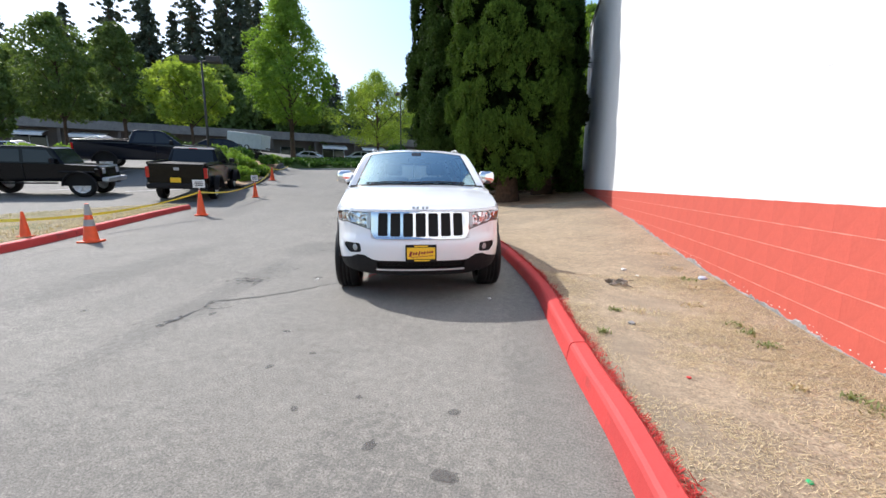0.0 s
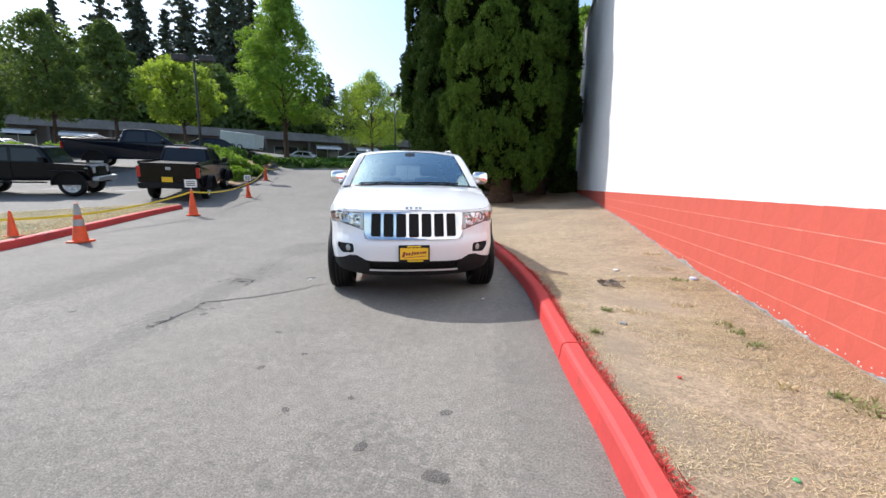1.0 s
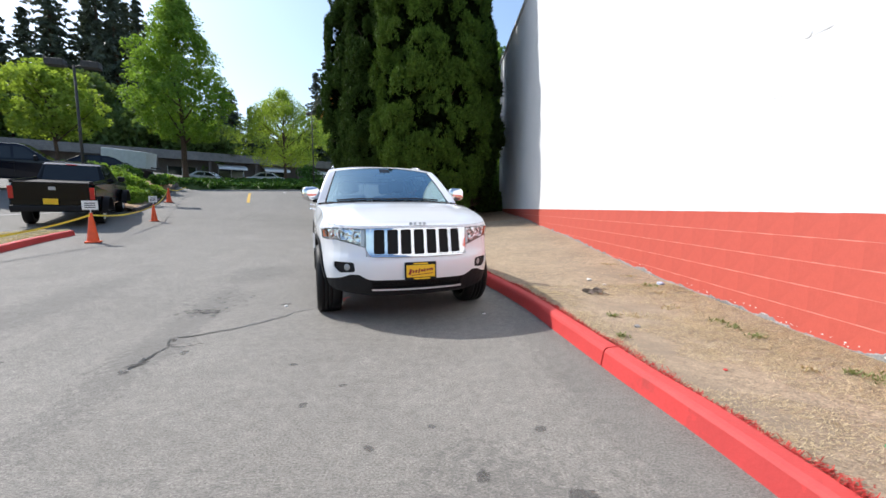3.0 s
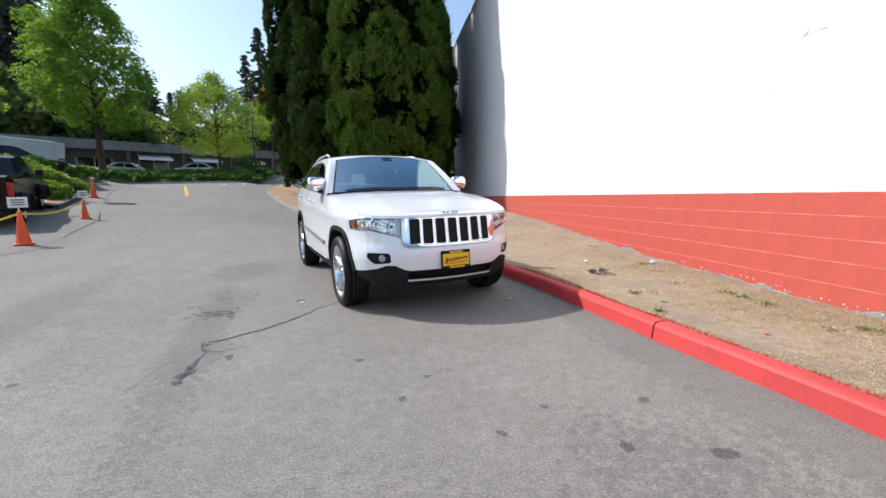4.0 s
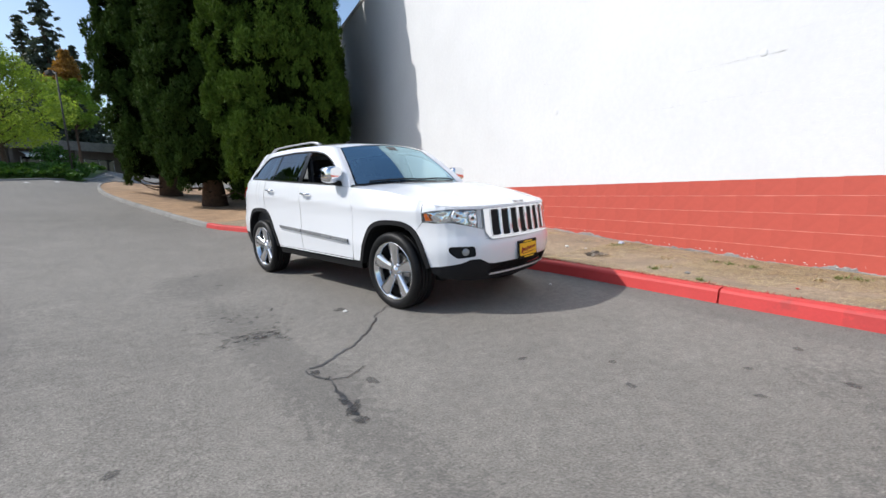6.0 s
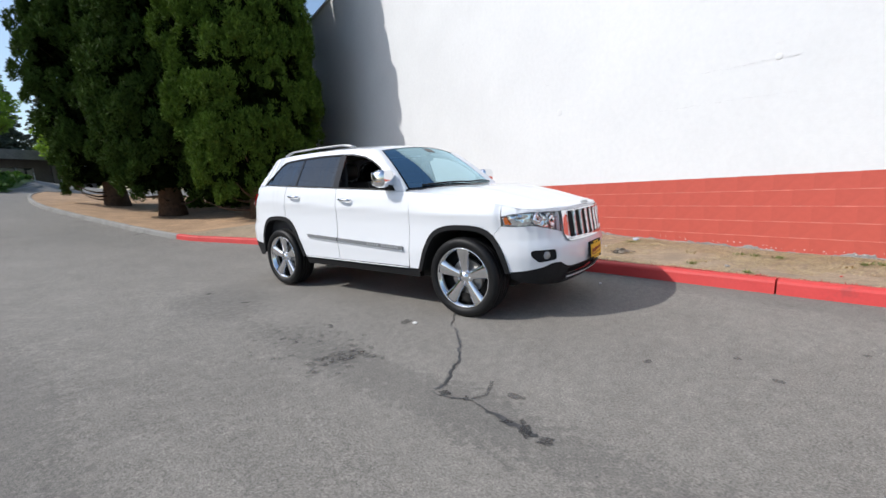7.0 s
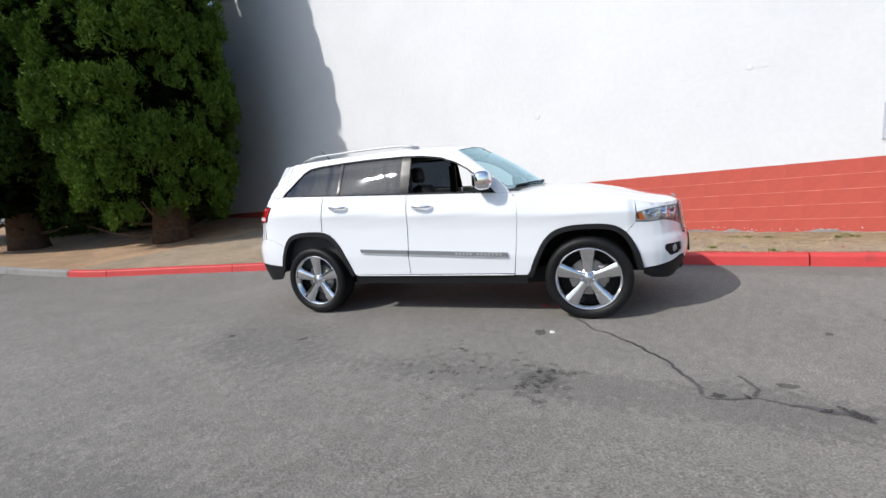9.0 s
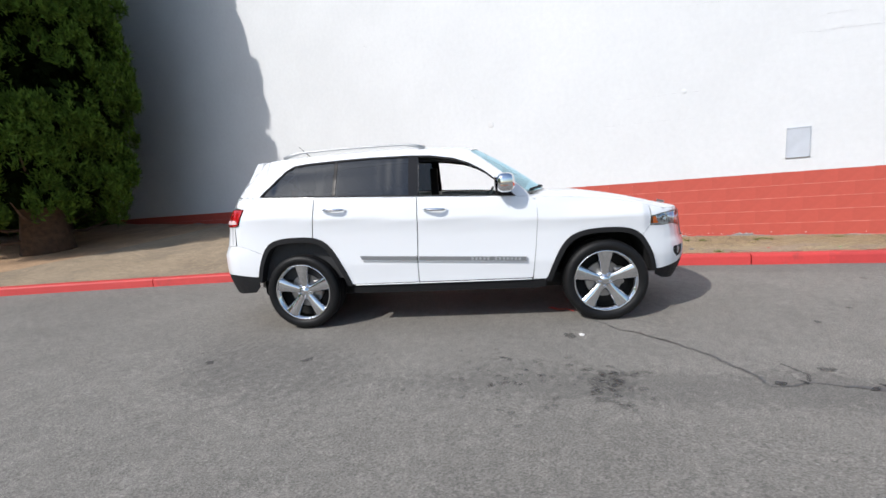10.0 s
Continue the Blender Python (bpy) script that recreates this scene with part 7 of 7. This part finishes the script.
def build_low_building():
    a, b = Vector((-84, 24.2, 0)), Vector((-10, 79, 0))
    d = (b - a).normalized()
    length = (b - a).length
    back = Vector((-d.y, d.x, 0))
    ang = math.degrees(math.atan2(d.y, d.x))
    z0, top = 4.6, 9.5
    hall = empty("low_building", pose(a.x, a.y, 0, 0, 0.8, ang), label="long low brown building with white awnings beyond the lot", category="building")
    part("wall", box_bm(length, 10, top - z0 - 0.9, (length / 2, 5, (z0 + top - 0.9) / 2)), FACADE, hall)
    roof_v = [(-0.8, -1.4, top - 1.25), (length + 0.8, -1.4, top - 1.25), (length + 0.8, -0.9, top - 0.05), (-0.8, -0.9, top - 0.05), (length + 0.8, 5, top + 0.5), (-0.8, 5, top + 0.5), (length + 0.8, 11, top - 0.6), (-0.8, 11, top - 0.6)]
    part("roof", (roof_v, [(0, 1, 2, 3), (3, 2, 4, 5), (5, 4, 6, 7), (0, 3, 5, 7), (1, 6, 4, 2), (0, 7, 6, 1)]), ROOF_BROWN, hall, "brown shingled roof with a deep fascia")
    n = 15
    for k in range(n):
        x = 2.5 + (length - 5) * k / (n - 1)
        part("pillar", box_bm(0.35, 0.35, top - 1.25 - z0, (x - 2.9, -1.0, (z0 + top - 1.25) / 2), 0.02), FACADE, hall)
        w = part("window", box_bm(3.4, 0.10, 1.9, (x, -0.03, z0 + 1.75), 0.02), CAR_GLASS, hall, "dark shop window")
        for q in (-1.7, 0.0, 1.7):
            part("mullion", box_bm(0.08, 0.14, 1.9, (x + q, -0.05, z0 + 1.75)), SATIN, w)
        if k % 2 == 0 or k in (5, 11):
            v = [(x - 1.9, -0.05, top - 1.55), (x + 1.9, -0.05, top - 1.55), (x + 1.9, -1.9, top - 2.05), (x - 1.9, -1.9, top - 2.05), (x + 1.9, -1.9, top - 2.35), (x - 1.9, -1.9, top - 2.35)]
            part("awning", (v, [(0, 1, 2, 3), (3, 2, 4, 5)]), AWNING, hall, "white awning")


build_low_building()


# ---- dry grass, weeds and litter on the verge ----
def verge_point(rng, y0, y1):
    while True:
        p, far = VERGE_ROWS[int(rng.integers(0, len(VERGE_ROWS)))]
        if y0 <= p.y <= y1:
            break
    w = rng.uniform(0.01, 0.94)
    q = p.lerp(far, w)
    return Vector((q.x, q.y + rng.uniform(-0.1, 0.1), verge_z(q.x, q.y, w))), w


def verge_height(x, y):
    best = min(VERGE_ROWS, key=lambda r: abs(r[0].y - y))
    w = min(max((x - best[0].x) / (best[1].x - best[0].x), 0), 1)
    return verge_z(x, y, w)


def build_straw():
    rng = np.random.default_rng(77)
    pts = []
    tries = 0
    while len(pts) < 130000 and tries < 420000:
        tries += 1
        q, w = verge_point(rng, -0.6, 6.0 if tries % 4 else 16)
        keep = 0.5 + 0.9 * noise.noise(Vector((q.x * 0.9, q.y * 0.9, 5))) + 0.5 * noise.noise(Vector((q.x * 3, q.y * 3, 2)))
        keep *= 1.0 if q.y < 6 else 0.75
        if rng.random() < keep:
            pts.append(q)
    n = len(pts)
    c = np.array(pts)
    ang = rng.uniform(0, 2 * np.pi, n)
    ln = rng.uniform(0.009, 0.028, n)
    up = rng.uniform(0.02, 0.55, n)
    d = np.stack([np.cos(ang), np.sin(ang), up], 1) * ln[:, None]
    s = np.stack([-np.sin(ang), np.cos(ang), np.zeros(n)], 1) * rng.uniform(0.001, 0.0022, n)[:, None]
    base = c + np.array([0, 0, 0.002])
    v = np.stack([base - s, base + s, base + d + s * 0.4, base + d - s * 0.4], 1).reshape(-1, 3)
    ob = tagged(new("dry_grass"), "straw-coloured dry grass over bare dirt", "grass", kind="stuff")
    leaf_part("blades", v, np.arange(4 * n).reshape(-1, 4), GRASS_DRY, ob)


build_straw()


def build_sprayed_grass():
    """A fringe of grass behind the kerb, caught by the red paint."""
    rng = np.random.default_rng(17)
    rows = [r for r in VERGE_ROWS if -0.5 < r[0].y < 9]
    n = 9000
    c = []
    while len(c) < n:
        k = int(rng.integers(0, len(rows) - 1))
        p = rows[k][0].lerp(rows[k + 1][0], rng.uniform())
        o = abs(rng.normal(0, 0.03)) * (0.6 + 0.8 * noise.noise(Vector((p.x * 3, p.y * 3, 8))) + 0.4)
        c.append((p.x + o - 0.008, p.y, verge_z(p.x, p.y, 0.0) + 0.004))
    c = np.array(c)
    ang = rng.uniform(0, 2 * np.pi, n)
    ln = rng.uniform(0.012, 0.035, n)
    d = np.stack([np.cos(ang), np.sin(ang), rng.uniform(0.1, 0.8, n)], 1) * ln[:, None]
    s = np.stack([-np.sin(ang), np.cos(ang), np.zeros(n)], 1) * 0.003
    v = np.stack([c - s, c + s, c + d + s * 0.4, c + d - s * 0.4], 1).reshape(-1, 3)
    ob = tagged(new("sprayed_grass"), "short grass behind the kerb stained by red paint", "grass", kind="stuff")
    leaf_part("blades", v, np.arange(4 * n).reshape(-1, 4), GRASS_RED, ob)


GRASS_RED = leaf_material("paint_stained_grass", (0.38, 0.035, 0.03), 0.4, 0.05)
build_sprayed_grass()


def weed(x, y, r, seed, mat, label, blades=60, h=0.038):
    rng = np.random.default_rng(seed)
    z = verge_height(x, y)
    ob = empty("weed_tuft", pose(x, y, z), label=label, category="weed")
    n = blades
    c = np.stack([rng.normal(0, r * 0.5, n), rng.normal(0, r * 0.5, n), np.zeros(n)], 1)
    ang = rng.uniform(0, 2 * np.pi, n)
    ln = rng.uniform(0.5, 1.2, n) * h
    d = np.stack([np.cos(ang) * 0.8, np.sin(ang) * 0.8, rng.uniform(0.3, 1.1, n)], 1) * ln[:, None]
    s = np.stack([-np.sin(ang), np.cos(ang), np.zeros(n)], 1) * 0.006
    v = np.stack([c, c + d * 0.5 + s, c + d, c + d * 0.5 - s], 1).reshape(-1, 3)
    leaf_part("leaves", v, np.arange(4 * n).reshape(-1, 4), mat, ob)


for i, (x, y, r, m) in enumerate(((2.46, 4.35, 0.10, GRASS_GREEN), (2.47, 4.18, 0.05, GRASS_GREEN), (2.49, 3.95, 0.08, GRASS_GREEN), (2.56, 3.22, 0.05, GRASS_GREEN), (2.60, 3.08, 0.09, GRASS_GREEN),
                                   (2.35, 3.3, 0.06, GRASS_DRY), (2.55, 5.9, 0.12, GRASS_GREEN), (2.5, 5.5, 0.10, GRASS_DRY), (2.6, 6.5, 0.15, GRASS_DRY), (2.3, 4.9, 0.10, GRASS_DRY), (1.55, 4.55, 0.05, GRASS_GREEN), (1.35, 3.9, 0.05, GRASS_GREEN),
                                   (1.75, 4.6, 0.12, GRASS_DRY), (2.65, 7.4, 0.15, GRASS_DRY), (2.7, 2.2, 0.08, GRASS_GREEN))):
    weed(x, y, r, 300 + i, m, "small green weed in the dry verge" if m is GRASS_GREEN else "tuft of dry straw in the dirt")

TWIG = principled("grey_brown_twig", (0.26, 0.22, 0.18), 0.9)
FOIL = principled("blue_white_wrapper", (0.45, 0.5, 0.62), 0.35)
PAPER = principled("white_scrap", (0.7, 0.69, 0.66), 0.8)
BOTTLE_GREEN = principled("green_plastic", (0.02, 0.35, 0.12), 0.4)


def crumple(name, x, y, size, mat, seed, label, lift=0.0, z=None):
    bm = bmesh.new()
    bmesh.ops.create_icosphere(bm, subdivisions=2, radius=size)
    for q in bm.verts:
        q.co *= 1 + 0.45 * noise.noise(q.co * (2.2 / size) + Vector((seed, 0, 0)))
        q.co.z *= 0.45
    zz = (verge_height(x, y) if z is None else z) + size * 0.3 + lift
    bmesh.ops.translate(bm, vec=(x, y, zz), verts=bm.verts)
    return tagged(part(name, bm, mat), label, "litter")


crumple("wrapper", 2.74, 5.95, 0.05, FOIL, 2, "crumpled blue and white wrapper by the wall")
crumple("scrap", 1.95, 6.35, 0.035, PAPER, 5, "white scrap of litter in the dirt")
crumple("scrap", 2.05, 6.05, 0.02, PAPER, 8, "white scrap of litter in the dirt")
crumple("plastic_bit", 1.92, 2.42, 0.015, BOTTLE_GREEN, 4, "small green plastic scrap in the straw")
crumple("stone", 1.62, 4.2, 0.03, CONCRETE, 6, "small stone in the dirt")
crumple("red_scrap", 1.75, 3.25, 0.014, KERB_RED, 9, "tiny red scrap in the straw")
crumple("pebble", -1.93, 5.36, 0.022, PAPER, 13, "pale pebble on the asphalt", z=0.0)
crumple("pebble", 0.35, 5.0, 0.02, PAPER, 15, "pale pebble on the asphalt", z=0.0)


def build_twigs():
    ob = empty("twig_pile", pose(1.74, 5.62, verge_height(1.74, 5.62)), label="clump of dark twigs and dry leaves on the dirt", category="debris")
    rng = np.random.default_rng(6)
    for k in range(14):
        a = rng.uniform(0, 6.28)
        p = Vector((rng.normal(0, 0.08), rng.normal(0, 0.06), 0.012))
        q = p + Vector((math.cos(a) * 0.11, math.sin(a) * 0.11, rng.uniform(0, 0.04)))
        part("twig", tube([p, (p + q) / 2 + Vector((0.01, 0.01, 0.01)), q], 0.005, 5), TWIG, ob)
    crumple_v, crumple_f = leaf_cloud(rng, [(0, 0, 0.03)], [0.10], 24, 0.045, flat=0.3)
    leaf_part("dead_leaves", crumple_v, crumple_f, TWIG, ob)


build_twigs()


def build_red_rag():
    """A red strip of cloth lying under the car's sill."""
    pts = [(-1.28, 5.75), (-1.33, 5.66), (-1.30, 5.58), (-1.36, 5.50)]
    v, f = ribbon(pts, [0.05, 0.035, 0.02, 0.012], 0.02)
    tagged(part("red_rag", (v, f), KERB_RED), "thin red scrap of cloth on the asphalt under the car", "litter")


build_red_rag()


# ---- the wall's foot, hatch and marks ----
def build_wall_details():
    v, f = [], []
    n = 900
    for i in range(n + 1):
        y = 0.5 + 17 * i / n
        z = verge_z(WALL_X, y, 1.0)
        h = 0.012 + 0.05 * noise.noise(Vector((y * 1.7, 0, 1))) + 0.045 * noise.noise(Vector((y * 6, 0, 2))) + 0.03 * noise.noise(Vector((y * 23, 0, 4)))
        h *= 1.0 if 3.2 < y < 12 else 0.4
        v += [(WALL_X - 0.012, y, z - 0.1), (WALL_X - 0.012, y, z + max(h - 0.01, 0.0)), (WALL_X + 0.004, y, z + max(h, 0.0))]
    for i in range(n):
        for k in range(2):
            f.append((3 * i + k, 3 * i + k + 1, 3 * i + k + 4, 3 * i + k + 3)[::-1])
    tagged(part("footing", (v, f), CONCRETE), "rough bare concrete footing along the painted wall", "wall", kind="structure")
    rng = random.Random(3)
    chips = []
    for i in range(44):
        y = rng.choice((rng.uniform(4.0, 5.6), rng.uniform(3.2, 8), rng.uniform(0.5, 4)))
        z = verge_z(WALL_X, y, 1.0) + rng.uniform(0.02, 0.07)
        r = rng.uniform(0.003, 0.008)
        k = 8
        base = [(WALL_X - 0.0145, y + 1.6 * r * math.cos(6.283 * j / k) * rng.uniform(0.6, 1.2), z + r * math.sin(6.283 * j / k) * rng.uniform(0.6, 1.2)) for j in range(k)]
        chips.append((base, [tuple(range(k))]))
    tagged(part("paint_chips", merge(*chips), PAPER), "white flakes where the red paint has chipped off", "wall", kind="stuff")
    hatch = empty("wall_hatch", pose(WALL_X, 2.67, 1.57), label="pale grey metal hatch on the white wall", category="hatch")
    GREY_METAL = grain(principled("pale_grey_metal", (0.52, 0.55, 0.60), 0.5), [(4, 4, 0.92, 1.06, 0.3, 0.7)])
    part("door", box_bm(0.018, 0.27, 0.43, (-0.010, 0, 0), 0.003), GREY_METAL, hatch)
    for sy, sz, w, h in ((0, 0.222, 0.30, 0.016), (0, -0.222, 0.30, 0.016), (0.143, 0, 0.014, 0.46), (-0.143, 0, 0.014, 0.46)):
        part("frame_bar", box_bm(0.026, w, h, (-0.012, sy, sz), 0.003), GREY_METAL, hatch)
    for y, z, r in ((7.63, 2.46, 0.06), (4.22, 2.57, 0.04)):
        plug = lathe([(0.0, -0.003), (r * 0.8, -0.003), (r, -0.0005), (r * 1.05, 0.01)], 20, "z")
        tagged(part("wall_plug", moved(plug, pose(WALL_X - 0.002, y, z, 0, 90, 0)), WALL_WHITE, smooth=True), "round patched plug in the white wall", "wall patch", kind="structure")


build_wall_details()


def build_wall_cracks():
    """Hairline cracks and filled scars in the white paint."""
    grey = grain(principled("grey_filler", (0.60, 0.60, 0.61), 0.9), [(30, 4, 0.85, 1.1, 0.3, 0.7)])
    for k, (y0, z0, y1, z1, w) in enumerate(((5.12, 2.575, 4.45, 2.55, 0.010), (4.40, 2.56, 3.98, 2.545, 0.014), (5.70, 2.16, 4.70, 2.135, 0.007), (4.60, 2.14, 4.0, 2.11, 0.006), (2.70, 3.17, 1.78, 3.11, 0.012), (2.42, 3.37, 2.15, 3.36, 0.016), (8.02, 3.24, 7.95, 3.02, 0.020), (7.95, 3.03, 7.76, 3.0, 0.016), (10.52, 4.55, 10.46, 4.53, 0.03), (4.3, 3.9, 3.6, 3.86, 0.010))):
        v, n = [], 26
        for i in range(n + 1):
            t = i / n
            y, z = y0 + (y1 - y0) * t, z0 + (z1 - z0) * t
            z += 0.018 * noise.noise(Vector((y * 7, k, 0)))
            h = w * (0.04 + 0.75 * abs(noise.noise(Vector((y * 11, k, 4)))))
            v += [(WALL_X - 0.0045, y, z - h), (WALL_X - 0.0045, y, z + h)]
        tagged(part("wall_crack", (v, [(2 * i, 2 * i + 1, 2 * i + 3, 2 * i + 2) for i in range(n)]), grey), "hairline grey crack in the white wall paint", "crack", kind="structure")


build_wall_cracks()


# ---- the painted block wall ----
def wall_shear(y):
    return -0.009 * (y - 2)


def build_wall():
    wall = tagged(new("wall_east"), "tall painted block wall, white above a red band, with chipped paint at its foot", "wall", kind="structure")
    v, f = [], []
    t = 0.3
    part("joint_mortar", box_bm(t, WALL_END - WALL_START, 2.0, (WALL_X + 0.0016 + t / 2, (WALL_END + WALL_START) / 2, 0.0)), MORTAR, wall, "pale mortar in the joints")
    part("core", box_bm(t, WALL_END - WALL_START, WALL_TOP - 2.2, (WALL_X + 0.002 + t / 2, (WALL_END + WALL_START) / 2, 1.0 + (WALL_TOP - 2.2) / 2)), WALL_WHITE, wall, "white core")
    part("cap", box_bm(0.42, WALL_END - WALL_START + 0.06, 0.1, (WALL_X + 0.16, (WALL_END + WALL_START) / 2, WALL_TOP + 0.05), 0.01), WALL_WHITE, wall, "white parapet cap")
    part("parapet", box_bm(t, WALL_END - WALL_START, 1.3, (WALL_X + 0.004 + t / 2, (WALL_END + WALL_START) / 2, WALL_TOP - 0.62)), WALL_WHITE, wall, "white parapet")
    bw, bh, joint = 0.406, 0.203, 0.006

    def block(w, h, d=0.03, c=0.0016):
        y0, y1, z0, z1 = -w / 2, w / 2, -h / 2, h / 2
        vv = [(0, y0, z0 + c), (0, y1, z0 + c), (0, y1, z1 - c), (0, y0, z1 - c),
              (c, y0, z0), (c, y1, z0), (c, y1, z1), (c, y0, z1), (d, y0, z0), (d, y1, z0), (d, y1, z1), (d, y0, z1)]
        ff = [(3, 2, 1, 0)]
        for a, b in ((0, 4), (4, 8)):
            for k in range(4):
                ff.append((a + k, a + (k + 1) % 4, b + (k + 1) % 4, b + k))
        return vv, ff

    shared = bpy.data.meshes.new("block")
    vv, ff = block(bw - 0.0002, bh - joint)
    shared.from_pydata(vv, [], ff)
    shared.materials.append(WALL_RED)
    rest_v, rest_f, white_v, white_f = [], [], [], []
    rng = random.Random(4)
    red_top = 1.13
    made = 0
    for course in range(-2, 38):
        z = red_top + (course - 5.5) * bh
        red = course <= 5
        y = WALL_START + (0.5 if course % 2 else 0.0) * bw
        while y < WALL_END - bw:
            yc = y + bw / 2
            dx = rng.uniform(-0.0003, 0.0003) * (1.0 if red else 0.3)
            if red and -0.5 < yc < 18.5 and made < 300 and course >= 0:
                ob = new("block", shared)
                ob.parent = wall
                ob.location = (WALL_X + dx, yc, z + wall_shear(yc))
                made += 1
            elif z < WALL_TOP - 0.1:
                tv, tf = (rest_v, rest_f) if red else (white_v, white_f)
                o = len(tv)
                w = bw - 0.0002
                h = bh - joint if red else bh - 0.0006
                bv, bf = block(w, h, 0.03, 0.0016 if red else 0.0006)
                tv += [(p[0] + WALL_X + dx, p[1] + yc, p[2] + z + wall_shear(yc)) for p in bv]
                tf += [tuple(i + o for i in q) for q in bf]
            y += bw
    tagged(part("red_blocks", (rest_v, rest_f), WALL_RED, wall), kind="stuff")
    tagged(part("white_blocks", (white_v, white_f), WALL_WHITE, wall), kind="stuff")


build_wall()
